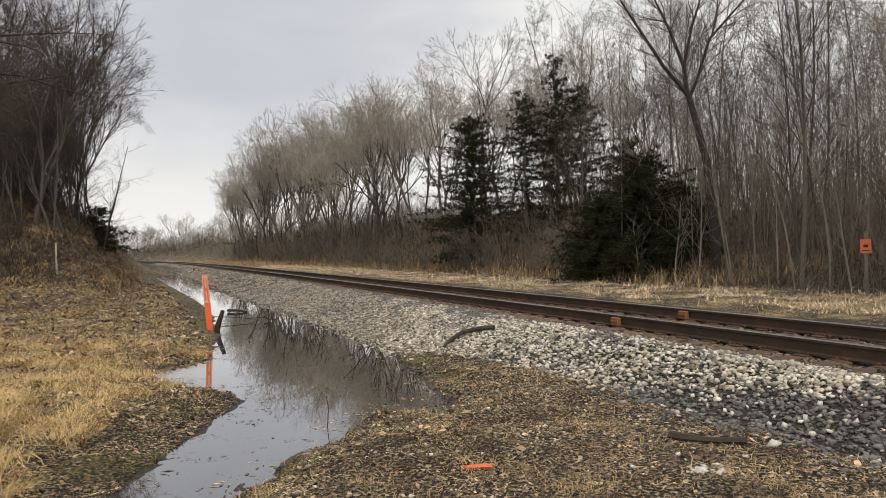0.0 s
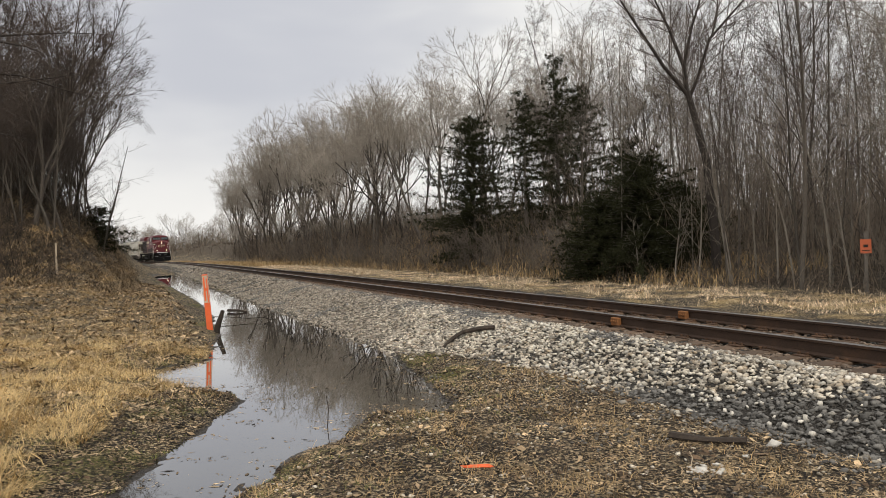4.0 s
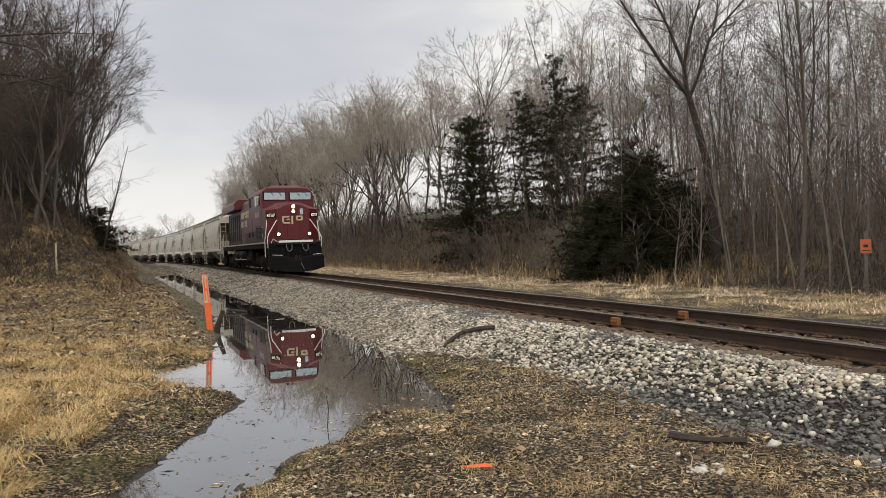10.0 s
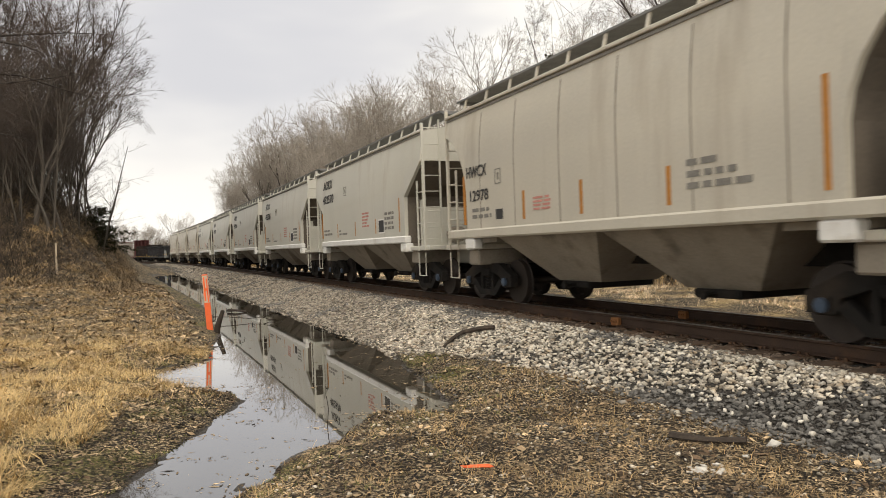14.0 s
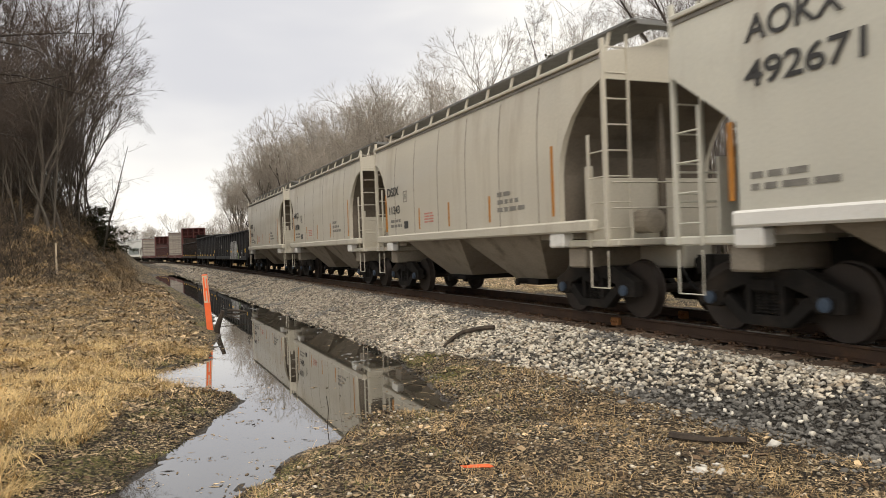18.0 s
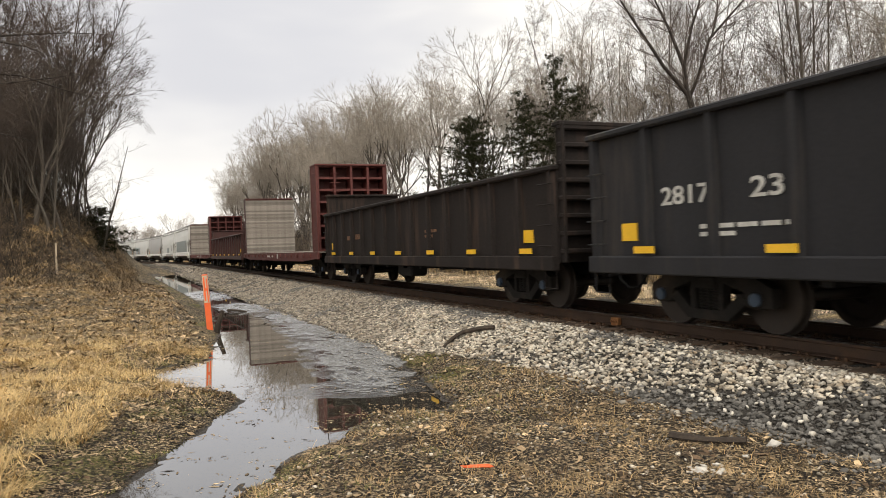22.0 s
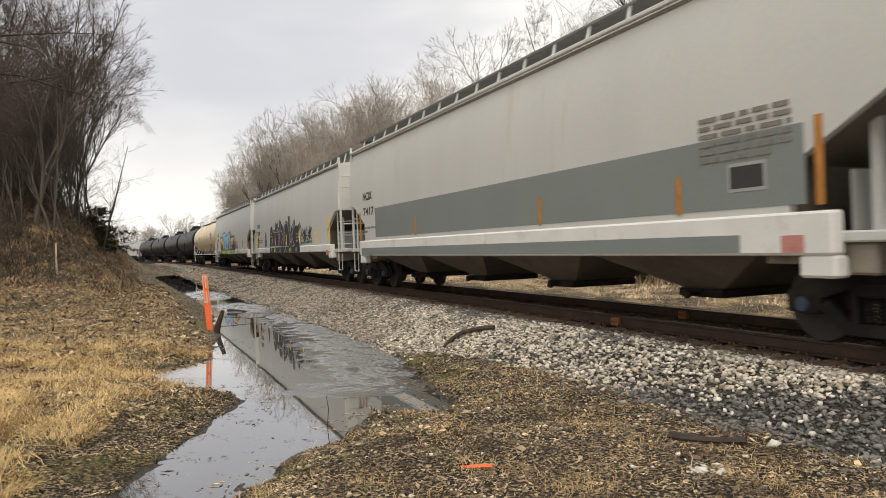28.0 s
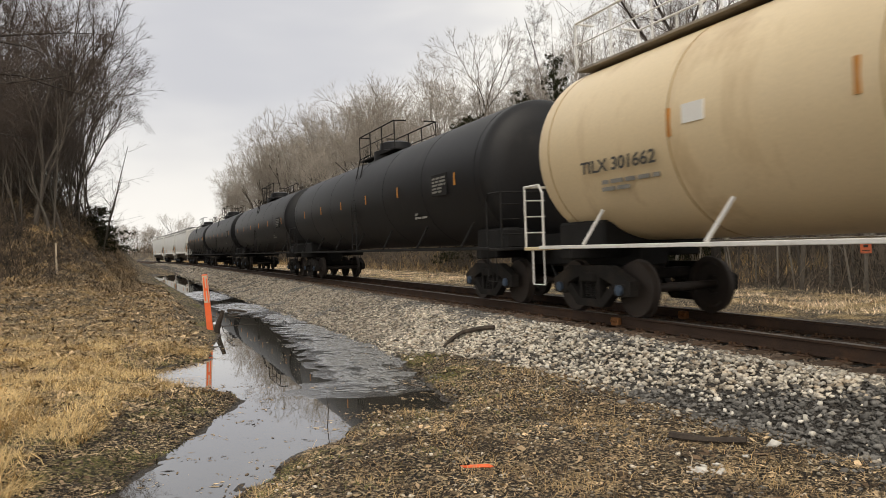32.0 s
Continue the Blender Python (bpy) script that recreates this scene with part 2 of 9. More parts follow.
def ripple(x, y, size, seed):
    """A soft random surface, about -1 to 1."""
    r = np.random.RandomState(seed)
    z = np.zeros(np.shape(x))
    for i in range(9):
        a, w, p = r.rand() * 6.283, (0.6 + 1.2 * r.rand()) / size, r.rand() * 6.283
        z = z + np.sin((x * math.cos(a) + y * math.sin(a)) * w * 6.283 + p)
    return z / 4.0


def smooth(a, b, v):
    t = np.clip((v - a) / (b - a), 0, 1)
    return t * t * (3 - 2 * t)


def height(x, y):
    x, y = np.asarray(x, float), np.asarray(y, float)
    shape = x.shape
    s, off = to_line(x, y)
    s, off = s.reshape(shape), off.reshape(shape)
    # near side: flat beside the line, rising gently to the field
    z = np.full(shape, -0.58) + 0.05 * ripple(x, y, 5.0, 1) + 0.025 * ripple(x, y, 1.1, 2)
    away = -off
    field = smooth(6.5, 12.0, away) * (0.30 + 0.75 * smooth(2.0, 24.0, s))
    z = z + field * smooth(-2.2, -4.2, x)
    # earth bank beside the line, with a rough crest
    bank = smooth(9.0, 13.5, away + 0.06 * np.clip(s - 20, 0, 40) + 0.5 * ripple(x, y, 7.0, 3)) * smooth(19.0, 27.0, s + 0.4 * ripple(x, y, 4.0, 4)) * smooth(400.0, 80.0, s)
    z = z + bank * (3.5 + 0.5 * ripple(x, y, 6.0, 5) + 0.22 * ripple(x, y, 1.6, 15))
    # far side: verge, then a slope up to the wood
    fz = -0.50 + 0.05 * ripple(x, y, 4.0, 6) + 0.02 * ripple(x, y, 0.9, 7)
    rise = smooth(9.5, 17.0, off) * (0.5 + 2.9 * smooth(6.0, 26.0, s) * smooth(340.0, 160.0, s) - 0.4 * smooth(8.0, -6.0, s))
    fz = fz + rise * (1 + 0.12 * ripple(x, y, 5.0, 8) + 0.06 * ripple(x, y, 1.3, 18))
    z = np.where(off > 0, fz, z)
    # ballast shoulders
    toe = 2.75 + 1.3 * smooth(-4.0, 0.5, s)
    near = -0.225 - 0.46 * smooth(0, 1, (away - 1.5) / (toe - 1.5)) * np.where(away > 1.5, 1, 0)
    z = np.where((off <= 0) & (away < toe), np.maximum(near, -0.75), z)
    z = np.where((off > 0) & (off < 3.0), -0.225 - 0.28 * smooth(1.5, 3.0, off), z)
    # the pool lies in a dip
    d = pool_distance(x, y) + 0.08 * ripple(x, y, 0.8, 9) + 0.05 * ripple(x, y, 0.3, 10)
    shore = np.where(d < 0, WATER - np.minimum(0.25, 0.3 * -d), WATER + 0.006 + 0.20 * d)
    z = np.where(d < 1.6, np.minimum(z, shore) * smooth(1.6, 0.7, d) + z * (1 - smooth(1.6, 0.7, d)), z)
    return z


def ground_at(x, y):
    return float(height(np.array([x]), np.array([y]))[0])
# ---- ground, water, track ----
def ground_material():
    m = bpy.data.materials.new("damp_earth_and_straw")
    m.use_nodes = True
    nt = m.node_tree
    k = nt.links.new
    bs = nt.nodes["Principled BSDF"]
    co = nt.nodes.new("ShaderNodeTexCoord")

    def noise_tex(scale, detail=5.0, rough=0.6):
        n = nt.nodes.new("ShaderNodeTexNoise")
        n.inputs["Scale"].default_value, n.inputs["Detail"].default_value, n.inputs["Roughness"].default_value = scale, detail, rough
        k(co.outputs["Object"], n.inputs["Vector"])
        return n.outputs["Fac"]

    def ramp(fac, *stops):
        r = nt.nodes.new("ShaderNodeValToRGB")
        while len(r.color_ramp.elements) < len(stops):
            r.color_ramp.elements.new(0.5)
        for e, (p, c) in zip(r.color_ramp.elements, stops):
            e.position, e.color = p, (*c, 1)
        k(fac, r.inputs["Fac"])
        return r.outputs["Color"]

    def mix(fac, a, b):
        x = nt.nodes.new("ShaderNodeMix")
        x.data_type = "RGBA"
        k(fac, x.inputs[0])
        k(a, x.inputs[6])
        k(b, x.inputs[7])
        return x.outputs[2]

    def mask(name, lo, hi, n):
        a = nt.nodes.new("ShaderNodeAttribute")
        a.attribute_name = name
        ad = nt.nodes.new("ShaderNodeMath")
        ad.operation = "ADD"
        k(a.outputs["Fac"], ad.inputs[0])
        sub = nt.nodes.new("ShaderNodeMath")
        sub.operation = "MULTIPLY_ADD"
        sub.inputs[1].default_value, sub.inputs[2].default_value = 0.9, -0.45
        k(n, sub.inputs[0])
        k(sub.outputs[0], ad.inputs[1])
        r = nt.nodes.new("ShaderNodeMapRange")
        r.inputs["From Min"].default_value, r.inputs["From Max"].default_value = lo, hi
        k(ad.outputs[0], r.inputs["Value"])
        return r.outputs[0]
    coarse, mid, fine, speck = noise_tex(0.9), noise_tex(5.0), noise_tex(28.0), noise_tex(110.0, 3.0)
    earth = ramp(fine, (0.45, (0.011, 0.008, 0.005)), (0.535, (0.105, 0.076, 0.044)), (0.62, (0.58, 0.46, 0.29)))
    straw = ramp(fine, (0.44, (0.07, 0.045, 0.02)), (0.5, (0.40, 0.28, 0.125)), (0.60, (0.72, 0.55, 0.29)))
    moss = ramp(fine, (0.40, (0.035, 0.036, 0.010)), (0.62, (0.24, 0.215, 0.055)))
    # grit darkened so that gaps between ballast stones look shaded
    grit = ramp(speck, (0.3, (0.018, 0.016, 0.014)), (0.55, (0.07, 0.061, 0.052)), (0.75, (0.26, 0.24, 0.21)))
    wet = ramp(fine, (0.35, (0.018, 0.014, 0.010)), (0.65, (0.07, 0.052, 0.034)))
    far = ramp(mid, (0.38, (0.022, 0.016, 0.010)), (0.62, (0.13, 0.095, 0.058)))
    c = mix(mask("straw", 0.35, 0.75, mid), earth, straw)
    c = mix(mask("moss", 0.55, 0.95, mid), c, moss)
    c = mix(mask("brush", 0.4, 0.7, mid), c, far)
    c = mix(mask("grit", 0.4, 0.6, fine), c, grit)
    c = mix(mask("wet", 0.4, 0.8, fine), c, wet)
    big = nt.nodes.new("ShaderNodeMapRange")
    big.inputs["From Min"].default_value, big.inputs["From Max"].default_value = 0.3, 0.7
    big.inputs["To Min"].default_value, big.inputs["To Max"].default_value = 0.6, 1.25
    k(coarse, big.inputs["Value"])
    sc = nt.nodes.new("ShaderNodeVectorMath")
    sc.operation = "SCALE"
    k(c, sc.inputs[0])
    k(big.outputs[0], sc.inputs["Scale"])
    k(sc.outputs[0], bs.inputs["Base Color"])
    wr = nt.nodes.new("ShaderNodeMapRange")
    wr.inputs["To Min"].default_value, wr.inputs["To Max"].default_value = 0.95, 0.42
    k(mask("wet", 0.5, 0.9, fine), wr.inputs["Value"])
    k(wr.outputs[0], bs.inputs["Roughness"])
    ad = nt.nodes.new("ShaderNodeMath")
    ad.operation = "MULTIPLY_ADD"
    ad.inputs[1].default_value = 0.5
    k(speck, ad.inputs[0])
    k(fine, ad.inputs[2])
    bp = nt.nodes.new("ShaderNodeBump")
    bp.inputs["Strength"].default_value, bp.inputs["Distance"].default_value = 1.0, 0.05
    k(ad.outputs[0], bp.inputs["Height"])
    k(bp.outputs[0], bs.inputs["Normal"])
    return m


def spaced(dense0, dense1, step, out0, out1, grow=1.16):
    mid = list(np.arange(dense0, dense1 + step / 2, step))
    a, d = dense0, step
    left = []
    while a > out0:
        d *= grow
        a -= d
        left.append(max(a, out0))
    b, d, right = dense1, step, []
    while b < out1:
        d *= grow
        b += d
        right.append(min(b, out1))
    return np.array(left[::-1] + mid + right)


def build_ground():
    xs, ys = spaced(-17.0, 12.0, 0.13, -2600.0, 2600.0, 1.09), spaced(3.0, 47.0, 0.14, -1500.0, 3200.0, 1.07)
    gx, gy = np.meshgrid(xs, ys)
    gz = height(gx, gy)
    s, off = to_line(gx, gy)
    s, off = s.reshape(gx.shape), off.reshape(gx.shape)
    nx = len(xs)
    i = np.arange(len(ys) - 1)[:, None] * nx + np.arange(nx - 1)[None, :]
    faces = np.stack([i, i + 1, i + nx + 1, i + nx], -1).reshape(-1, 4)
    me = raw_mesh("ground", np.stack([gx, gy, gz], -1).reshape(-1, 3), faces, ground_material())
    d = pool_distance(gx, gy)
    away = -off
    left = smooth(-3.2, -4.6, gx) * (off < 0)
    toe = 2.75 + 1.3 * smooth(-4.0, 0.5, s)
    masks = {
        "straw": np.clip(left * (0.35 + 0.45 * smooth(-4.5, -6.5, gx) * smooth(22.0, 10.0, gy)) + ((off > 4.6) & (off < 10.0)) * (0.42 + 0.35 * ripple(gx, gy, 2.2, 27) + 0.3 * smooth(3.0, -3.0, s) * (off > 6.2)) + 0.22 * (off < 0) * smooth(7.5, 5.0, gy), 0, 1),
        "moss": np.clip(1.0 * smooth(1.6, 0.5, d) * (d > 0) * (0.5 + 0.5 * ripple(gx, gy, 2.2, 11)) + 0.3 * smooth(0.8, 0.2, np.abs(away - toe - 0.5)) * (s < 0), 0, 1),
        "brush": np.clip(1.0 * (off > 10.5) + 0.95 * smooth(0.5, 1.3, gz) * (off < 0) * (s > 18), 0, 1),
        "grit": 1.0 * ((off > -toe) & (off < 4.4)),
        "wet": smooth(0.11, 0.0, d + 0.06 * ripple(gx, gy, 0.5, 13))}
    for name, a in masks.items():
        at = me.attributes.new(name, "FLOAT", "POINT")
        at.data.foreach_set("value", np.asarray(a, np.float32).ravel())
    me.shade_smooth()
    tagged(new("ground", me), "damp brown earth with dry straw and a grassy earth bank", "ground", kind="structure")


def water_material():
    m = bpy.data.materials.new("still_muddy_water")
    m.use_nodes = True
    nt = m.node_tree
    k = nt.links.new
    bs = nt.nodes["Principled BSDF"]
    bs.inputs["Base Color"].default_value = (0.055, 0.050, 0.040, 1)
    bs.inputs["Roughness"].default_value, bs.inputs["IOR"].default_value = 0.02, 1.45
    bs.inputs["Specular IOR Level"].default_value = 1.0
    bs.inputs["Coat Weight"].default_value, bs.inputs["Coat Roughness"].default_value, bs.inputs["Coat IOR"].default_value = 1.0, 0.0, 1.6
    co = nt.nodes.new("ShaderNodeTexCoord")
    n = nt.nodes.new("ShaderNodeTexNoise")
    n.inputs["Scale"].default_value, n.inputs["Detail"].default_value = 2.5, 3.0
    k(co.outputs["Object"], n.inputs["Vector"])
    n2 = nt.nodes.new("ShaderNodeTexNoise")
    n2.inputs["Scale"].default_value = 0.5
    k(co.outputs["Object"], n2.inputs["Vector"])
    mu = nt.nodes.new("ShaderNodeMath")
    mu.operation = "MULTIPLY"
    k(n.outputs["Fac"], mu.inputs[0])
    k(n2.outputs["Fac"], mu.inputs[1])
    bp = nt.nodes.new("ShaderNodeBump")
    bp.inputs["Strength"].default_value, bp.inputs["Distance"].default_value = 0.035, 0.02
    k(mu.outputs[0], bp.inputs["Height"])
    k(bp.outputs[0], bs.inputs["Normal"])
    k(bp.outputs[0], bs.inputs["Coat Normal"])
    return m


def build_water():
    g = Geo()
    g.add([(-32, 3.0, WATER), (2.0, 3.0, WATER), (2.0, 34.0, WATER), (-32, 80.0, WATER)], [(0, 1, 2, 3)])
    tagged(new("water", g.mesh("water", water_material())), "still shallow muddy ditch water reflecting the sky", "puddle", kind="structure")


def build_ripples():
    """Patches of shaken water along the ballast: each a rigid sheet of fine steep wavelets."""
    m = water_material()
    m.name = "shaken_water"
    m.node_tree.nodes["Principled BSDF"].inputs["Roughness"].default_value = 0.22
    m.node_tree.nodes["Principled BSDF"].inputs["Coat Roughness"].default_value = 0.2
    for k, (x, y, turn, lng, wid, tall) in enumerate(RIPPLES):
        r = np.random.RandomState(70 + k)
        u, v = np.meshgrid(np.arange(-lng / 2, lng / 2 + 0.001, 0.013), np.arange(-wid / 2, wid / 2 + 0.001, 0.013))
        rim = np.hypot(u / (lng / 2), v / (wid / 2)) + 0.22 * ripple(u, v, 0.7, 80 + k)
        fade = smooth(0.97, 0.30, rim) ** 1.4
        z = np.zeros(u.shape)
        c, s = math.cos(turn), math.sin(turn)
        for j in range(7):
            a, w = math.pi / 2 - turn + r.normal(0, 0.45), 6.283 / r.uniform(0.05, 0.11)
            z += np.sin((u * math.cos(a) + v * math.sin(a)) * w + r.uniform(0, 6.28)) / w
        z = z * 0.34 * tall * fade * np.clip(0.75 + 0.6 * ripple(u, v, 0.5, 90 + k), 0.1, 1.3) - 0.012 * smooth(0.92, 1.08, rim)
        n = u.shape[1]
        i = np.arange(u.shape[0] - 1)[:, None] * n + np.arange(n - 1)[None, :]
        me = raw_mesh("water_ripple", np.stack([u, v, z], -1).reshape(-1, 3), np.stack([i, i + 1, i + n + 1, i + n], -1).reshape(-1, 4), m)
        me.shade_smooth()
        ob = tagged(new("water_ripple", me), "patch of fine ripples on the shaken ditch water", "ripple", "ripples on the ditch water")
        SHAKEN.append((ob, x, y, math.degrees(turn), k))


# x, y, turn, length, width, steepness
RIPPLES = ((-4.6, 21.4, 2.0, 6.0, 1.7, 0.9), (-3.1, 18.0, 1.97, 5.0, 2.1, 1.1), (-2.1, 15.2, 1.94, 4.4, 2.4, 1.25), (-1.5, 13.0, 1.9, 3.6, 2.2, 1.25),
           (-1.15, 11.4, 1.75, 2.4, 1.9, 0.8), (-1.2, 10.4, 0.1, 2.2, 1.5, 0.35),
           (-7.1, 26.0, 2.0, 6.5, 2.0, 0.9), (-11.2, 34.5, 2.0, 9.0, 2.0, 0.8))
SHAKEN = []
MAT_RAIL = material("rusty_rail_side", (0.055, 0.032, 0.021), 0.75, 0.3, var=0.35, scale=3, fine=50, dirt=(0.10, 0.05, 0.025), dirt_amount=0.5)
MAT_HEAD = material("worn_rail_head", (0.30, 0.28, 0.27), 0.32, 0.9, var=0.15, scale=2, fine=30, bump=0.03)
MAT_TIE = material("weathered_tie", (0.13, 0.085, 0.055), 0.9, var=0.4, scale=4, fine=35, bump=0.4, dirt=(0.05, 0.035, 0.025), dirt_amount=0.5, random_piece=0.3)
MAT_RUST = material("orange_rust", (0.24, 0.10, 0.032), 0.9, var=0.35, scale=8, fine=60, bump=0.3, dirt=(0.10, 0.05, 0.025), dirt_amount=0.5, dirt_scale=6)
MAT_PLATE = material("brown_rusted_plate", (0.085, 0.045, 0.024), 0.9, var=0.4, scale=8, fine=60, bump=0.3, random_piece=0.4)
MAT_STONE = material("pale_ballast", (0.50, 0.452, 0.375), 0.9, var=0.25, scale=12, fine=120, bump=0.25, random_piece=0.68, island=True, second=(0.30, 0.235, 0.165), second_amount=0.45)
MAT_STONE_GREY = material("dusty_grey_ballast", (0.285, 0.252, 0.205), 0.9, var=0.3, scale=12, fine=120, bump=0.25, random_piece=0.72, island=True, second=(0.19, 0.15, 0.11), second_amount=0.5)
MAT_STONE_ONE = material("pale_ballast_piece", (0.60, 0.56, 0.49), 0.9, var=0.2, scale=20, fine=120, bump=0.2, random_piece=0.4)
MAT_STONE_RUST = material("rust_stained_ballast", (0.17, 0.125, 0.092), 0.9, var=0.35, scale=12, fine=120, bump=0.3, random_piece=0.6, island=True)
# near-black chips paint the shade in the gaps between ballast stones
MAT_CHIPS = material("gap_shade_chips", (0.060, 0.053, 0.045), 0.9, var=0.3, scale=20, fine=120, bump=0.2, random_piece=0.6, island=True)
MAT_STONE_DARK = material("dark_ballast", (0.15, 0.142, 0.13), 0.85, var=0.3, scale=20, fine=120, bump=0.25, random_piece=0.5, island=True)


def sweep(profile, s_list, off, z=0.0):
    """A profile (across, up) carried along the line."""
    rings = []
    for s in s_list:
        t = line_angle(s)
        c = on_line(s, off, z)
        n = Vector((math.sin(t), -math.cos(t), 0))
        rings.append([tuple(c + n * a + Vector((0, 0, b))) for a, b in profile])
    return Geo().loft(rings)


def build_track():
    ss = list(np.arange(-500, -20, 20.0)) + list(np.arange(-20, 120, 2.0)) + list(np.arange(120, 880, 10.0))
    web = [(-0.076, -0.186), (0.076, -0.186), (0.076, -0.172), (0.014, -0.152), (0.009, -0.045), (0.036, -0.035), (0.036, -0.006),
           (-0.036, -0.006), (-0.036, -0.035), (-0.009, -0.045), (-0.014, -0.152), (-0.076, -0.172)]
    top = [(-0.036, -0.006), (0.036, -0.006), (0.030, 0.0), (-0.030, 0.0)]
    tie = Geo().box(-0.115, 0.115, -1.3, 1.3, -0.36, -0.20, 0.012).mesh("tie", MAT_TIE)
    plate = Geo().box(-0.09, 0.09, -0.18, 0.18, -0.20, -0.186, 0.003)
    for dx in (-0.06, 0.06):
        for dy in (-0.095, 0.095):
            plate.box(dx - 0.016, dx + 0.016, dy - 0.016, dy + 0.016, -0.19, -0.155, 0.004)
    plate = plate.mesh("tie_plate", MAT_PLATE)
    anchor = Geo().box(-0.02, 0.02, -0.1, 0.1, -0.20, -0.165, 0.006).mesh("rail_anchor", MAT_PLATE)
    rails = []
    for off in (-0.7525, 0.7525):
        rail = tagged(new("rail", sweep(web, ss, off).mesh("rail", MAT_RAIL)), "rust-brown steel rail with a worn bright head", "rail", "rails of the line")
        part("rail_head", sweep(top, ss, off), MAT_HEAD, rail, "worn bright running surface")
        rails.append((off, rail))
    # rust-orange joint bars, one on either rail
    bar = Geo().box(-0.10, 0.10, -0.10, -0.016, -0.178, -0.04, 0.012)
    for dx in (-0.06, 0.0, 0.06):
        bar.lathe([(-0.125, 0.017), (-0.09, 0.017)], 6, "y", (dx, 0, -0.10))
    bar = bar.mesh("rail_joint_bar", MAT_RUST)
    for (off, rail), s in zip(rails, (-3.05, -2.95)):
        p = on_line(s, off)
        part("joint_bar", bar, None, rail, "bright orange rusty joint bar", at=pose(p.x, p.y, 0, 0, 0, math.degrees(line_angle(s)) + 180))
    bed = tagged(new("sleeper_bed"), "row of weathered wooden ties half sunk in ballast", "railway ties", kind="structure")
    rest, rnd = Geo(), random.Random(5)
    n = 0
    for s in np.arange(-24.0, 200.0, 0.52):
        if s < 60:
            p, t = on_line(s), math.degrees(line_angle(s)) + rnd.uniform(-1.2, 1.2)
            here = pose(p.x, p.y, rnd.uniform(-0.006, 0.006), 0, 0, t)
            part("tie", tie, None, bed, at=here)
            for off in (-0.7525, 0.7525):
                q = on_line(s, off)
                if s < 26:
                    part("tie_plate", plate, None, bed, at=pose(q.x, q.y, 0, 0, 0, t))
                if s < 14 and rnd.random() < 0.7:
                    q = on_line(s + rnd.choice((-0.15, 0.15)), off)
                    part("rail_anchor", anchor, None, bed, at=pose(q.x, q.y, 0, 0, 0, t))
        else:
            p, t = on_line(s), line_angle(s)
            rest.box(-0.115, 0.115, -1.3, 1.3, -0.36, -0.20, 0, pose(p.x, p.y, 0, 0, 0, math.degrees(t)))
        n += 1
    far_ties = part("far_ties", rest, MAT_TIE, bed)
    far_ties["kind"] = "stuff"


# crushed stone: a skewed block with sharp uneven corners
def stone_shape(rnd):
    v = np.array([(x, y, z) for z in (-1, 1) for y in (-1, 1) for x in (-1, 1)], float) * 0.72
    v[4:, :2] *= rnd.uniform(0.45, 1.0)
    v = v * rnd.uniform(0.55, 1.2, (8, 3)) * rnd.uniform(0.55, 1.45, (1, 3))
    turn = Euler(tuple(rnd.uniform(-0.9, 0.9, 3))).to_matrix()
    return v @ np.array(turn)


BLOCK = np.array([(0, 2, 3), (0, 3, 1), (4, 5, 7), (4, 7, 6), (0, 1, 5), (0, 5, 4), (2, 6, 7), (2, 7, 3), (0, 4, 6), (0, 6, 2), (1, 3, 7), (1, 7, 5)])


def scatter_stones(name, xy, size, mat, rnd, sink=0.25, lift=0.0):
    shapes = np.stack([stone_shape(rnd) for _ in range(80)])
    n = len(xy)
    z = height(xy[:, 0], xy[:, 1]) + lift
    v = shapes[rnd.randint(0, 80, n)] * (size * rnd.uniform(0.6, 1.35, n))[:, None, None]
    a, b = rnd.uniform(0, 6.28, n), rnd.uniform(-0.6, 0.6, n)
    ca, sa, cb, sb = np.cos(a)[:, None], np.sin(a)[:, None], np.cos(b)[:, None], np.sin(b)[:, None]
    x, y, w = v[..., 0] * 1.15, v[..., 1], v[..., 2] * 0.6
    x, w = x * cb + w * sb, -x * sb + w * cb
    x, y = x * ca - y * sa, x * sa + y * ca
    p = np.stack([x + xy[:, :1], y + xy[:, 1:], w + (z + size * sink)[:, None]], -1)
    f = BLOCK[None] + (np.arange(n) * 8)[:, None, None]
    return raw_mesh(name, p.reshape(-1, 3), f.reshape(-1, 3), mat)


def along(s, off):
    t = np.interp(s, LINE_S, LINE_T)
    return np.stack([np.interp(s, LINE_S, LINE_X) + np.sin(t) * off, np.interp(s, LINE_S, LINE_Y) - np.cos(t) * off], -1)


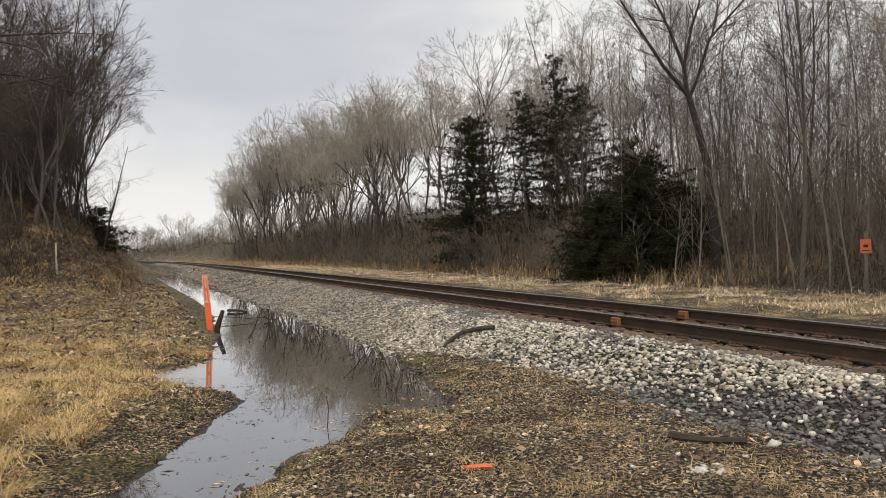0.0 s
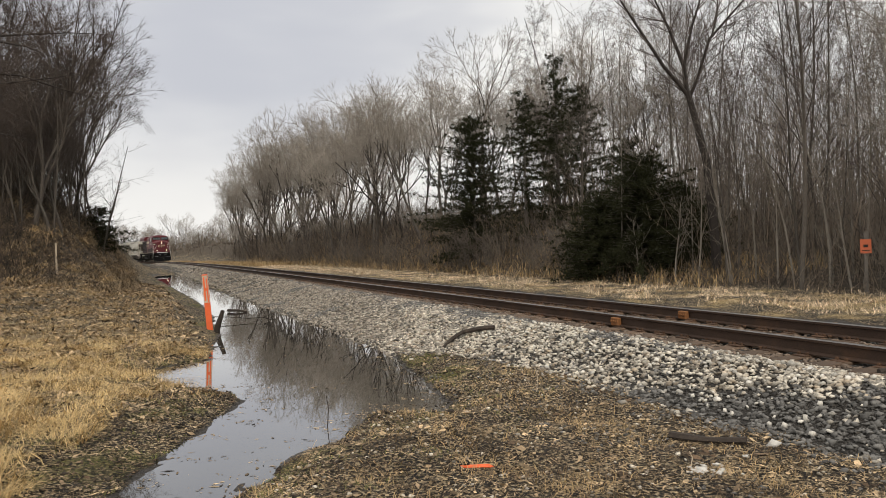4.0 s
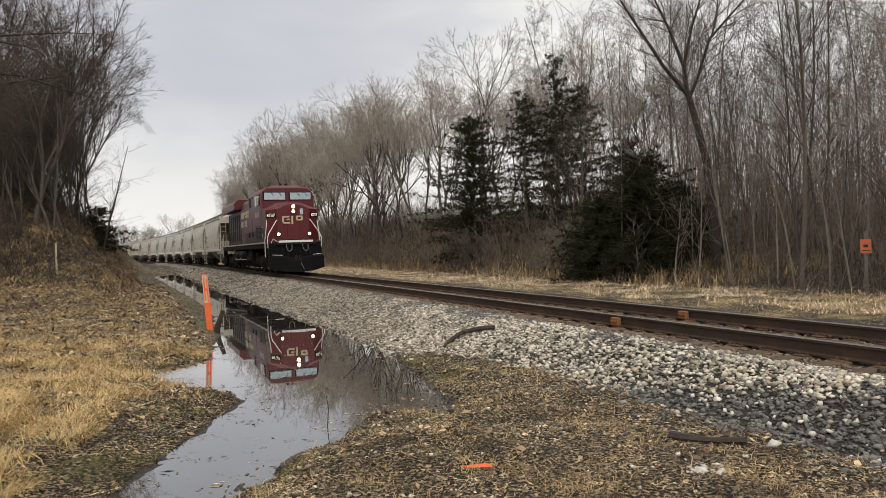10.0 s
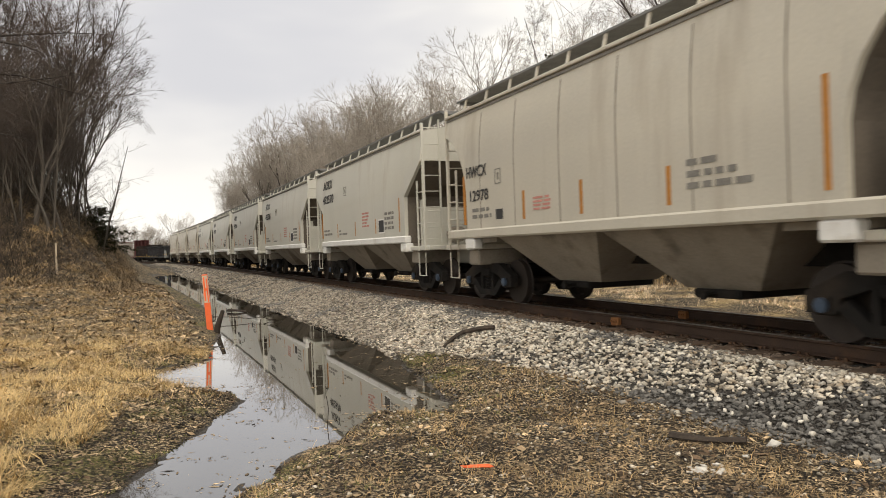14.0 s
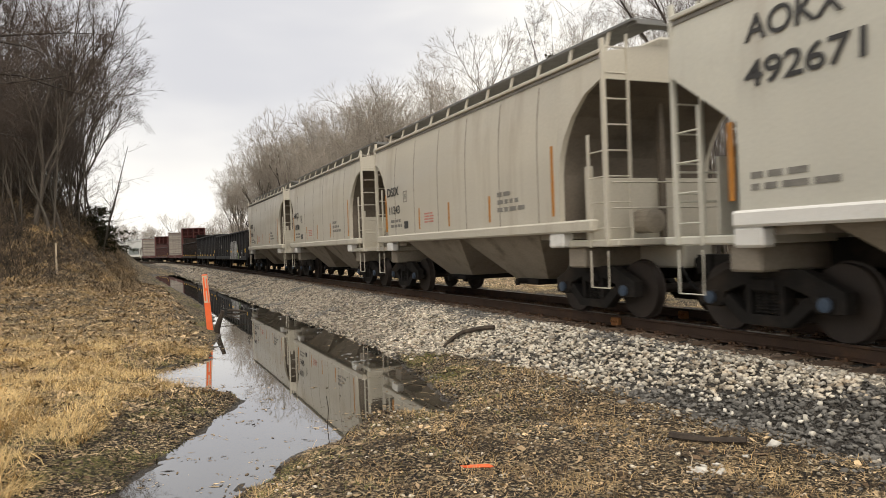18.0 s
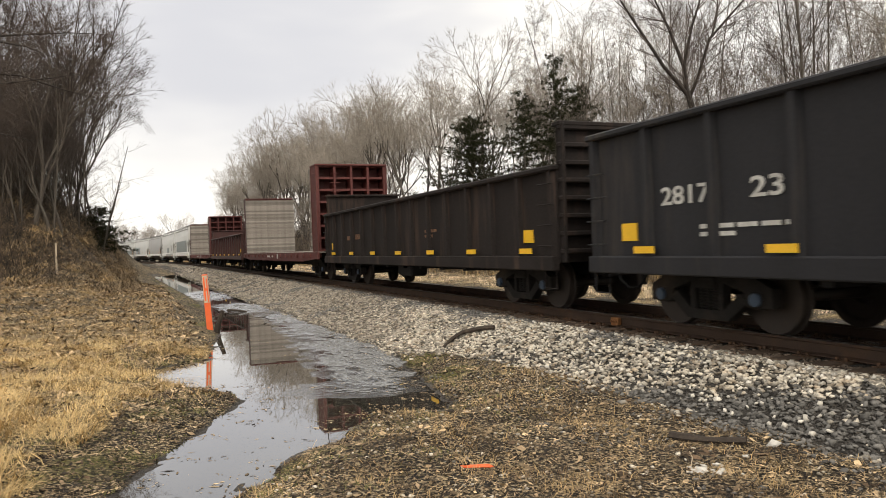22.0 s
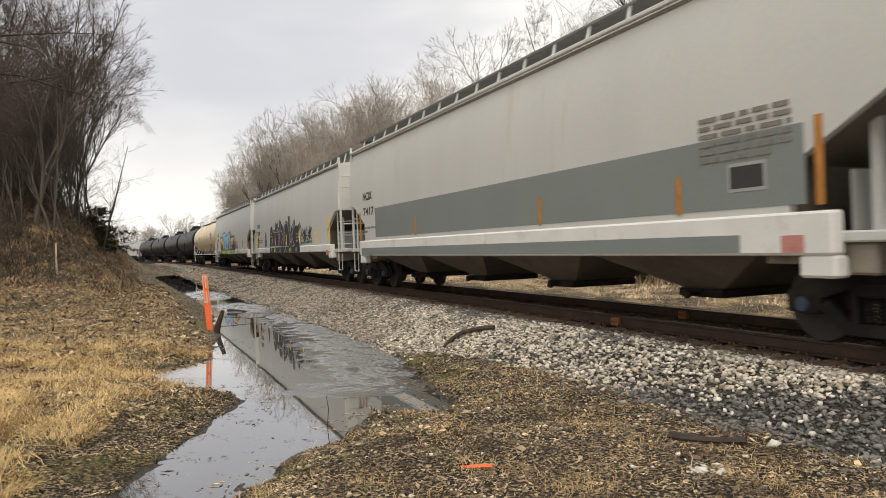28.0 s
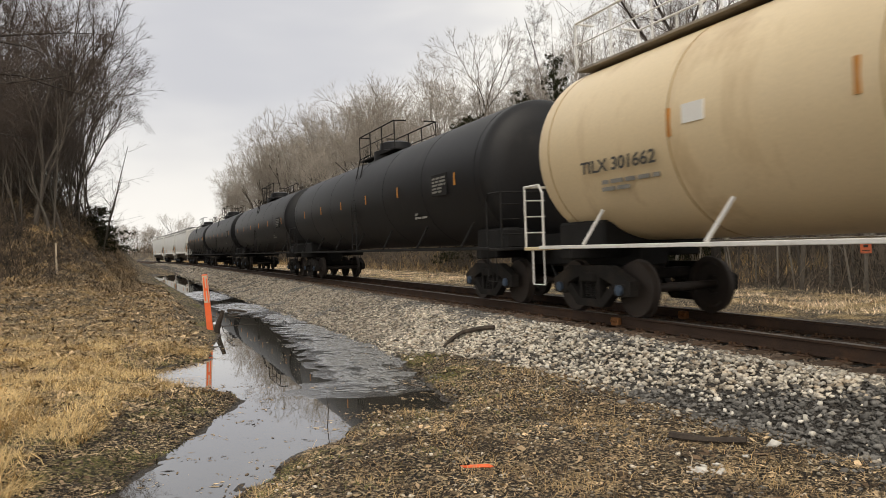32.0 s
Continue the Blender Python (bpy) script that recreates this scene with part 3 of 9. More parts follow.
def build_ballast():
    rnd = np.random.RandomState(3)
    layer = tagged(new("ballast", None), "pale grey crushed-stone ballast with darker patches", "ballast", kind="structure")

    def strip(s0, s1, per_m2, wide=4.3):
        n = int((s1 - s0) * wide * per_m2)
        s = rnd.uniform(s0, s1, n)
        off = -rnd.uniform(1.25, 1.25 + wide, n)
        toe = 2.75 + 1.3 * smooth(-4.0, 0.5, s)
        keep = -off < toe + rnd.normal(0, 0.22, n)
        return s[keep], off[keep]
    groups = []
    for s0, s1, dens, size in ((-15.0, 6.0, 520, 0.0335), (6.0, 22.0, 330, 0.040), (22.0, 60.0, 70, 0.062), (60.0, 130.0, 14, 0.10)):
        s, off = strip(s0, s1, dens)
        dark = (ripple(s, off, 2.6, 21) + 1.1 * smooth(-0.15, 0.4, -off + 0.2 * ripple(s, off, 1.7, 23) - np.interp(s, (-9.0, -7.3, -6.0, -4.5, -3.0, 0.0), (1.6, 1.8, 2.4, 3.2, 3.8, 5.0))) + 1.0 * smooth(1.95, 1.35, -off + 0.2 * ripple(s, off, 1.3, 24)) + rnd.normal(0, 0.35, len(s))) > 0.80
        dull = s + 2.6 * (-off - 2.2) + 1.2 * ripple(s, off, 2.4, 25) + rnd.normal(0, 2.2, len(s)) > 3.6
        groups.append((along(s, off), np.where(dark, 2, np.where(dull, 1, 0)), size))
    for xy, sort, size in groups:
        for flag, mat in ((0, MAT_STONE), (1, MAT_STONE_GREY), (2, MAT_STONE_DARK)):
            if (sort == flag).any():
                ob = part("stones", scatter_stones("stones", xy[sort == flag], size, mat, rnd, sink=0.3), None, layer)
                ob["kind"] = "stuff"
    s, off = strip(-14.0, 9.0, 520)
    chips = part("chips", scatter_stones("chips", along(s, off), 0.02, MAT_CHIPS, rnd, sink=0.1), None, layer)
    chips["kind"] = "stuff"
    # between the rails and beyond them
    for s0, s1, dens, size, a, b in ((-18.0, 14.0, 260, 0.034, -1.4, 1.3), (14.0, 40.0, 70, 0.05, -1.4, 1.3), (-18.0, 30.0, 90, 0.04, 1.2, 4.0)):
        n = int((s1 - s0) * (b - a) * dens)
        s, off = rnd.uniform(s0, s1, n), rnd.uniform(a, b, n)
        tie_phase = np.abs(((s + 24.0) / 0.52 + 0.5) % 1 - 0.5) * 0.52
        keep = (np.abs(np.abs(off) - 0.7525) > 0.1) & ((tie_phase > 0.12) | (np.abs(off) > 1.3))
        ob = part("stones", scatter_stones("stones", along(s[keep], off[keep]), size, MAT_STONE_RUST, rnd, sink=0.15, lift=0.0), None, layer)
        ob["kind"] = "stuff"
    # single stones on the shoulder beside the camera
    shapes = []
    for j in range(12):
        v = stone_shape(rnd)
        shapes.append(raw_mesh("ballast_stone", v * np.array([1, 1, 0.75]), BLOCK, MAT_STONE_ONE))
    n = 300
    s, off = rnd.uniform(-8.5, -1.0, n), -rnd.uniform(1.45, 2.5, n)
    xy = along(s, off)
    zz = height(xy[:, 0], xy[:, 1])
    for j in range(n):
        c = rnd.uniform(0.024, 0.048)
        m = Matrix.LocRotScale((xy[j, 0], xy[j, 1], zz[j] + 0.04), Euler((rnd.uniform(-0.5, 0.5), rnd.uniform(-0.5, 0.5), rnd.uniform(0, 6.28))), (c, c, c))
        part("stone", shapes[j % 12], None, layer, at=m)


build_ground()
build_water()
build_ripples()
build_track()
build_ballast()
# ---- plants ----
MAT_BARK = material("grey_brown_bark", (0.105, 0.090, 0.075), 0.95, var=0.35, scale=3, fine=30, bump=0.4, random_piece=0.25)
MAT_BARK_DARK = material("dark_damp_bark", (0.042, 0.034, 0.029), 0.95, var=0.35, scale=3, fine=30, bump=0.4)
MAT_TWIG_DARK = material("dark_fine_twigs", (0.075, 0.058, 0.048), 0.95, var=0.25, scale=1, fine=10, bump=0.0, random_piece=0.3)
MAT_BARK_PALE = material("pale_bark", (0.22, 0.192, 0.158), 0.9, var=0.3, scale=4, fine=30, bump=0.25, random_piece=0.2)
MAT_TWIG = material("fine_twigs", (0.165, 0.136, 0.110), 0.95, var=0.25, scale=1, fine=10, bump=0.0, random_piece=0.3)
MAT_TWIG_PALE = material("pale_fine_twigs", (0.30, 0.262, 0.22), 0.95, var=0.2, scale=1, fine=10, bump=0.0, random_piece=0.25)
MAT_BRUSH = material("brown_brushwood", (0.15, 0.118, 0.088), 0.95, var=0.25, scale=1, fine=10, bump=0.0, random_piece=0.92, island=True)
MAT_BANK_BRUSH = material("dark_bank_brush", (0.085, 0.066, 0.050), 0.95, var=0.25, scale=1, fine=10, bump=0.0, random_piece=0.85, island=True)
MAT_NEEDLE = material("dark_evergreen_sprays", (0.030, 0.032, 0.015), 0.9, spec=0.1, var=0.35, scale=2, fine=12, bump=0.0, random_piece=0.4, island=True)
MAT_STRAW = material("dry_straw_grass", (0.60, 0.43, 0.20), 0.9, var=0.2, scale=2, fine=15, bump=0.0, random_piece=0.45, island=True)
MAT_STRAW_DULL = material("dull_dead_grass", (0.42, 0.29, 0.14), 0.9, var=0.2, scale=2, fine=15, bump=0.0, random_piece=0.5, island=True)
MAT_BANK_GRASS = material("brown_bank_grass", (0.18, 0.126, 0.070), 0.9, var=0.2, scale=2, fine=15, bump=0.0, random_piece=0.92, island=True)
MAT_STRAW_PALE = material("pale_verge_straw", (0.74, 0.57, 0.38), 0.9, var=0.2, scale=2, fine=15, bump=0.0, random_piece=0.5, island=True)
MAT_GREEN = material("short_green_grass", (0.135, 0.14, 0.035), 0.85, var=0.25, scale=2, fine=15, bump=0.0, random_piece=0.4, island=True)
MAT_SOIL = material("dark_soil_crumbs", (0.040, 0.030, 0.020), 0.95, var=0.3, scale=12, fine=80, bump=0.2, random_piece=0.6, island=True)
MAT_LITTER = material("leaf_litter", (0.43, 0.315, 0.185), 0.9, var=0.3, scale=4, fine=40, bump=0.0, random_piece=0.95, island=True, second=(0.10, 0.065, 0.038), second_amount=0.7)


def tubes(name, segs, sides, mat):
    """Many separate tapered bars. segs: rows of x0 y0 z0 x1 y1 z1 r0 r1."""
    a = np.asarray(segs, float)
    p0, p1, r0, r1 = a[:, 0:3], a[:, 3:6], a[:, 6], a[:, 7]
    d = p1 - p0
    d = d / (np.linalg.norm(d, axis=1, keepdims=True) + 1e-9)
    ref = np.where(np.abs(d[:, 2:3]) < 0.9, np.array([[0, 0, 1.0]]), np.array([[1.0, 0, 0]]))
    u = np.cross(d, ref)
    u /= np.linalg.norm(u, axis=1, keepdims=True) + 1e-9
    w = np.cross(u, d)
    ang = np.arange(sides) * 2 * math.pi / sides
    ring = u[:, None, :] * np.cos(ang)[None, :, None] + w[:, None, :] * np.sin(ang)[None, :, None]
    v = np.concatenate([p0[:, None, :] + ring * r0[:, None, None], p1[:, None, :] + ring * r1[:, None, None]], 1)
    j = np.arange(sides)
    f = np.stack([j, (j + 1) % sides, sides + (j + 1) % sides, sides + j], -1)
    f = f[None] + (np.arange(len(a)) * 2 * sides)[:, None, None]
    return raw_mesh(name, v.reshape(-1, 3), f.reshape(-1, 4), mat)


def spikes(name, rows, mat):
    """The finest twigs: slim three-sided points. rows: x0 y0 z0 x1 y1 z1 r."""
    a = np.asarray(rows, float)
    p0, p1, r = a[:, 0:3], a[:, 3:6], a[:, 6]
    d = p1 - p0
    u = np.cross(d, np.array([[0.3, 0.5, 0.81]]))
    u /= np.linalg.norm(u, axis=1, keepdims=True) + 1e-9
    w = np.cross(u, d)
    w /= np.linalg.norm(w, axis=1, keepdims=True) + 1e-9
    ring = [p0 + (u * math.cos(k * 2.094) + w * math.sin(k * 2.094)) * r[:, None] for k in range(3)]
    v = np.stack(ring + [p1], 1)
    f = np.array([(0, 1, 3), (1, 2, 3), (2, 0, 3)])[None] + (np.arange(len(a)) * 4)[:, None, None]
    return raw_mesh(name, v.reshape(-1, 3), f.reshape(-1, 3), mat)


def grow(rnd, p, d, length, radius, level, plan, out, least=0.005):
    """One branch and its children. plan: per level (children, share of length, angle, upward pull, wiggle)."""
    kids, share, angle, pull, wig = plan[min(level, len(plan) - 1)]
    if level + 1 >= len(plan):
        e = (d + Vector((rnd.gauss(0, wig), rnd.gauss(0, wig), rnd.gauss(0, wig * 0.6) + pull))).normalized()
        out[4].append((*p, *(p + e * length), max(radius, least)))
        return
    n = 6 if level == 0 else 5 if level == 1 else 3 if level == 2 else 2
    taper = 0.75 if level == 0 else 0.9
    pts = [p]
    q, e = p, d
    for i in range(n):
        e = (e + Vector((rnd.gauss(0, wig), rnd.gauss(0, wig), rnd.gauss(0, wig * 0.6) + pull))).normalized()
        q = q + e * (length / n)
        pts.append(q)
    for i in range(n):
        r0 = max(radius * (1 - taper * i / n), least * 0.7)
        r1 = max(radius * (1 - taper * (i + 1) / n), least * 0.5)
        out[min(level, 3)].append((*pts[i], *pts[i + 1], r0, r1))
    nk = kids if kids < 6 else int(kids * rnd.uniform(0.8, 1.2))
    start = (0.28 if radius < 0.11 else 0.2) if level == 0 else 0.12
    for k in range(nk):
        t = start + (1 - start) * (k + rnd.random()) / nk
        i = min(int(t * n), n - 1)
        at = pts[i].lerp(pts[i + 1], t * n - i)
        axis = (pts[i + 1] - pts[i]).normalized()
        side = axis.cross(Vector((rnd.gauss(0, 1), rnd.gauss(0, 1), rnd.gauss(0, 1)))).normalized()
        a = radians(angle * rnd.uniform(0.6, 1.35))
        nd = axis * math.cos(a) + side * math.sin(a)
        ln = length * share * (1.15 - 0.6 * t) * rnd.uniform(0.65, 1.25)
        grow(rnd, at, nd, ln, max(radius * (1 - taper * t) * (0.42 if level == 0 else 0.55), least), level + 1, plan, out, least)


def fork_up(rnd, p, d, length, radius, level, last, spread, out, twig):
    """A limb that wanders, then parts into two or three; the last ones end in sprays of twigs."""
    n = 3 if level < 3 else 2 if level < 6 else 1
    q, e = p, d
    for i in range(n):
        e = (e + Vector((rnd.gauss(0, 0.10), rnd.gauss(0, 0.10), rnd.gauss(0, 0.05) + 0.05))).normalized()
        r = q + e * (length / n)
        out[0 if level == 0 else 1 if level < 4 else 2].append((*q, *r, radius * (1 - 0.22 * i / n), radius * (1 - 0.22 * (i + 1) / n)))
        q = r
        if level > 1 and rnd.random() < 0.6:
            side = e.cross(Vector((rnd.gauss(0, 1), rnd.gauss(0, 1), rnd.gauss(0, 1)))).normalized()
            out[4].append((*q, *(q + (e * 0.75 + side * 0.8 + Vector((0, 0, 0.25))).normalized() * length * rnd.uniform(0.5, 1.0)), max(radius * 0.4, twig)))
    if level >= last:
        for k in range(rnd.randint(3, 5)):
            f = (e + Vector((rnd.gauss(0, 0.42), rnd.gauss(0, 0.42), rnd.gauss(0, 0.3) + 0.12))).normalized()
            out[4].append((*q, *(q + f * length * rnd.uniform(0.7, 1.5)), twig))
        return
    kids = 3 if rnd.random() < (0.45 if level < 2 else 0.30) else 2
    turn = rnd.uniform(0, 6.283)
    u = e.cross(Vector((0.31, 0.2, 0.93))).normalized()
    w = u.cross(e)
    for k in range(kids):
        a = turn + 6.283 * k / kids + rnd.uniform(-0.5, 0.5)
        tilt = math.radians(spread * rnd.uniform(0.55, 1.35)) * (0.55 if k == 0 and level < 4 else 1.0)
        f = e * math.cos(tilt) + (u * math.cos(a) + w * math.sin(a)) * math.sin(tilt)
        grown = rnd.uniform(0.88, 1.02) if k == 0 else rnd.uniform(0.66, 0.92)
        fork_up(rnd, q, f, length * 0.84 * grown, radius * (0.76 if k == 0 else 0.60), level + 1, last, spread, out, twig)


def forked(seed, spread, trunk, last=8, radius=0.09, lean=(0, 0), twig=0.0040):
    """Branch rows of a ten-metre tree."""
    rnd, out = random.Random(seed), [[], [], [], [], []]
    fork_up(rnd, Vector((0, 0, -0.2)), Vector((lean[0], lean[1], 1)).normalized(), trunk, radius, 0, last, spread, out, twig)
    top = max(q[5] for q in out[4])
    k = 10.0 / top
    for i in range(5):
        out[i] = [tuple(v * k for v in row[:6]) + tuple(row[6:]) for row in out[i]]
    return out


def stem(name, segs, sides, mat):
    """One unbroken tapered trunk through a chain of segments."""
    pts = [Vector(segs[0][:3])] + [Vector(q[3:6]) for q in segs]
    radii = [segs[0][6]] + [q[7] for q in segs]
    rings = []
    for i, (p, r) in enumerate(zip(pts, radii)):
        d = (pts[min(i + 1, len(pts) - 1)] - pts[max(i - 1, 0)]).normalized()
        u = d.cross(Vector((0, 1, 0))).normalized()
        w = u.cross(d)
        rings.append([tuple(p + (u * math.cos(k * 6.2832 / sides) + w * math.sin(k * 6.2832 / sides)) * r) for k in range(sides)])
    return Geo().loft(rings).mesh(name, mat, True)


def tree_meshes(seed, h, radius, plan, lean=(0, 0), least=0.005):
    rnd, out = random.Random(seed), [[], [], [], [], []]
    grow(rnd, Vector((0, 0, -0.15)), Vector((lean[0], lean[1], 1)).normalized(), h, radius, 0, plan, out, least)
    return out


def plant_tree(name, label, out, bark, twig, group, category="tree"):
    ob = tagged(new(name), label, category, group)
    if category == "shrub":
        out = [[], out[0] + out[1], *out[2:]]
    else:
        part("trunk", stem("trunk", out[0], 8, bark), None, ob)
    if out[1]:
        part("branching", tubes("branching", out[1], 5, bark), None, ob)["kind"] = "stuff"
    fine = out[2] + out[3]
    if fine:
        part("crown", tubes("crown", fine, 3, twig), None, ob)["kind"] = "stuff"
    if out[4]:
        part("twig_spray", spikes("twig_spray", out[4], twig), None, ob)["kind"] = "stuff"
    return ob


POLE = [(19, 0.25, 42, 0.05, 0.05), (7, 0.5, 40, 0.09, 0.09), (6, 0.55, 42, 0.06, 0.10), (5, 0.62, 38, 0.04, 0.08), (0, 0, 0, 0.03, 0.06)]
SHRUB = [(6, 0.6, 30, 0.05, 0.16), (6, 0.55, 38, 0.04, 0.2), (3, 0.6, 38, 0.02, 0.2), (0, 0, 0, 0, 0.2)]


def build_woods():
    rnd = random.Random(11)
    poles, crowns = [], []
    for i in range(9):
        out = tree_meshes(100 + i, 12.0, 0.034 + 0.012 * (i % 3), POLE, (rnd.uniform(-0.1, 0.1), rnd.uniform(-0.1, 0.1)), 0.0045)
        pale = i % 3 == 0
        poles.append(plant_tree("bare_tree", "slender bare tree with grey bark at the wood's edge" if not pale else "slender bare tree with pale bark at the wood's edge",
                                out, MAT_BARK_PALE if pale else MAT_BARK, MAT_TWIG_PALE if i % 3 == 0 else MAT_TWIG if i % 3 == 1 else MAT_TWIG_DARK, "bare trees beside the line"))
    for i in range(7):
        out = forked(200 + i, (21, 25, 19, 28, 23, 24, 20)[i], (1.7, 1.4, 2.2, 1.2, 1.9, 1.5, 1.9)[i], 8, (0.095, 0.085, 0.10, 0.08, 0.09, 0.08, 0.09)[i], (rnd.uniform(-0.16, 0.16), rnd.uniform(-0.16, 0.16)))
        crowns.append(plant_tree("bare_tree", "bare spreading tree with a rounded twiggy crown", out, MAT_BARK_DARK if i in (1, 3) else MAT_BARK, MAT_TWIG_PALE if i < 5 else MAT_TWIG_DARK, "bare trees beside the line"))
    spots = []
    # row on the slope beyond the line: crowned trees far off, poles near
    for s in np.arange(41, 128, 3.6):
        tall = float(np.interp(s, (40, 60, 76, 110, 120, 128), (1.5, 1.72, 1.92, 1.92, 1.72, 1.45)))
        for k in range(2):
            spots.append(("c", s + rnd.uniform(-2, 2), 12.6 + 3.8 * k + rnd.uniform(-1.2, 1.4), tall * rnd.uniform(0.74, 1.04)))
    for s, off, size in ((133, 13.0, 1.38), (137, 15.0, 1.2), (131, 17.0, 1.4)):
        spots.append(("c", s, off, size))
    for s in np.arange(44, 130, 4.5):      # low-branched young trees before the row
        spots.append(("c", s + rnd.uniform(-2, 2), 11.4 + rnd.uniform(-0.7, 1.2), rnd.uniform(0.5, 1.0)))
    for s in np.arange(140, 215, 4.0):
        spots.append(("c", s + rnd.uniform(-2, 2), 13 + rnd.uniform(-1, 6), rnd.uniform(0.28, 0.5)))
    for s in np.arange(20, 43, 1.15):
        spots.append(("c" if rnd.random() < 0.6 else "p", s + rnd.uniform(-1, 1), 17.5 + rnd.uniform(-2, 6), rnd.uniform(0.95, 1.28)))
    for s in np.arange(-8, 34, 1.75):
        for k in range(3):
            off = 11.2 + 4.6 * k + rnd.uniform(-1.4, 2.0)
            if 16 < s < 34 and off < (16.5 if s < 27 else 14.0):
                continue
            kind = "c" if k > 0 and rnd.random() < (0.4 if s < 8 else 0.12) else "p"
            spots.append((kind, s + rnd.uniform(-1, 1), off, rnd.uniform(0.62, 1.3) * (1.12 if k > 1 else 0.95) * (1.0 if s < 16 else 0.8)))
    first = {"p": set(), "c": set()}
    for kind, s, off, size in spots:
        pool = poles if kind == "p" else crowns
        i = rnd.randrange(len(pool))
        if kind == "c" and s > 38:
            i = rnd.randrange(5)
        q = on_line(s, off)
        z = ground_at(q.x, q.y)
        m = pose(q.x, q.y, z, 0, 0, rnd.uniform(0, 360))
        if i not in first[kind]:
            first[kind].add(i)
            pool[i].scale = (size, size, size)
            pool[i].matrix_basis = m @ Matrix.Diagonal((size, size, size, 1))
        else:
            c = copy_thing(pool[i], m)
            c.scale = (size, size, size)
    # trees on the near bank
    dark = {"p": [poles[i] for i in (2, 5, 8)], "c": crowns[5:]}
    for s, off, size, kind in ((22, -15.5, 1.0, "p"), (24, -14.6, 0.9, "c"), (25, -17, 1.05, "p"), (27, -14.0, 0.8, "c"), (28, -16.5, 1.0, "p"), (30, -13.5, 0.72, "p"), (31, -15.5, 0.95, "c"), (34, -13.6, 0.8, "p"),
                               (36, -15.0, 0.85, "c"), (39, -13.2, 0.72, "p"), (41, -15.4, 0.8, "c"), (46, -14.2, 0.75, "p"), (22, -19.5, 1.1, "c"), (27, -20, 1.1, "p"), (33, -19, 1.0, "p"), (23, -17.5, 1.0, "p"), (38, -17.5, 0.9, "p"), (50, -15.5, 0.75, "c"), (20.5, -16.8, 1.0, "p"), (21, -21, 1.1, "p"), (26, -15.4, 0.9, "p"), (29, -18.0, 0.95, "c")):
        pool = poles if kind == "p" else crowns
        q = on_line(s, off)
        c = copy_thing(rnd.choice(dark[kind]), pose(q.x, q.y, ground_at(q.x, q.y), 0, 0, rnd.uniform(0, 360)))
        c.scale = (size, size, size)
    for k in range(24):
        s, off, kind = rnd.uniform(19.5, 48), -rnd.uniform(13.0, 27), rnd.choice("pcc")
        if s > 34 and off > -15:
            continue
        q = on_line(s, off)
        size = rnd.uniform(0.6, 1.12) * (1.0 if s < 32 else 0.8)
        c = copy_thing(rnd.choice(dark[kind]), pose(q.x, q.y, ground_at(q.x, q.y), 0, 0, rnd.uniform(0, 360)))
        c.scale = (size, size, size)
    for k in range(20):      # taller trees along the bank's crest
        y, lean = rnd.uniform(32, 50), rnd.uniform(0.475, 0.66)
        x = -y * lean
        if ground_at(x, y) < 2.4:
            continue
        size = rnd.uniform(0.85, 1.35) * (0.8 if lean < 0.49 else 1.0)
        c = copy_thing(rnd.choice(dark[rnd.choice("pcc")]), pose(x, y, ground_at(x, y), 0, 0, rnd.uniform(0, 360)))
        c.scale = (size, size, size)
    for k in range(60):
        y = rnd.uniform(27, 46)
        x = -y * rnd.uniform(0.468, 0.60) - 0.4
        if ground_at(x, y) < 2.2:
            continue
        kind, size = rnd.choice("ppc"), rnd.uniform(0.45, 0.8)
        c = copy_thing(rnd.choice(dark[kind]), pose(x, y, ground_at(x, y) - 0.05, 0, 0, rnd.uniform(0, 360)))
        c.scale = (size, size, size)
    # shrubs along the foot of the wood and on the bank
    shrubs = []
    for k in range(5):
        out = [[], [], [], [], []]
        r2 = random.Random(300 + k)
        for j in range(7):
            a = r2.uniform(0, 6.283)
            grow(r2, Vector((0.15 * math.cos(a), 0.15 * math.sin(a), -0.1)), Vector((0.45 * math.cos(a), 0.45 * math.sin(a), 1)).normalized(), r2.uniform(1.2, 2.4), 0.014, 0, SHRUB, out, 0.006)
        shrubs.append(plant_tree("bare_shrub", "bare twiggy brown shrub", out, MAT_TWIG, MAT_TWIG, "shrubs along the line", "shrub"))
    used = set()
    for k in range(120):
        if k < 85:
            s, off = rnd.uniform(-16, 95), 9.6 + abs(rnd.gauss(0, 2.2))
        else:
            s, off = rnd.uniform(19, 50), -13.6 - abs(rnd.gauss(0, 3.2))
        i = rnd.randrange(5)
        q = on_line(s, off)
        size = rnd.uniform(0.55, 1.25)
        m = pose(q.x, q.y, ground_at(q.x, q.y), 0, 0, rnd.uniform(0, 360))
        if i not in used:
            used.add(i)
            shrubs[i].matrix_basis = m
        else:
            c = copy_thing(shrubs[i], m)
            c.scale = (size, size, size)
    # far trees where the line bends out of sight
    for k in range(42):
        a = radians(rnd.uniform(103.5, 118.5))
        dist = rnd.uniform(215, 330)
        size = rnd.uniform(0.75, 1.25)
        x, y = dist * math.cos(a), dist * math.sin(a)
        s, off = to_line([x], [y])
        if abs(off[0]) < 8:
            continue
        c = copy_thing(rnd.choice(crowns[:5]), pose(x, y, ground_at(x, y), 0, 0, rnd.uniform(0, 360)))
        c.scale = (size, size, size)


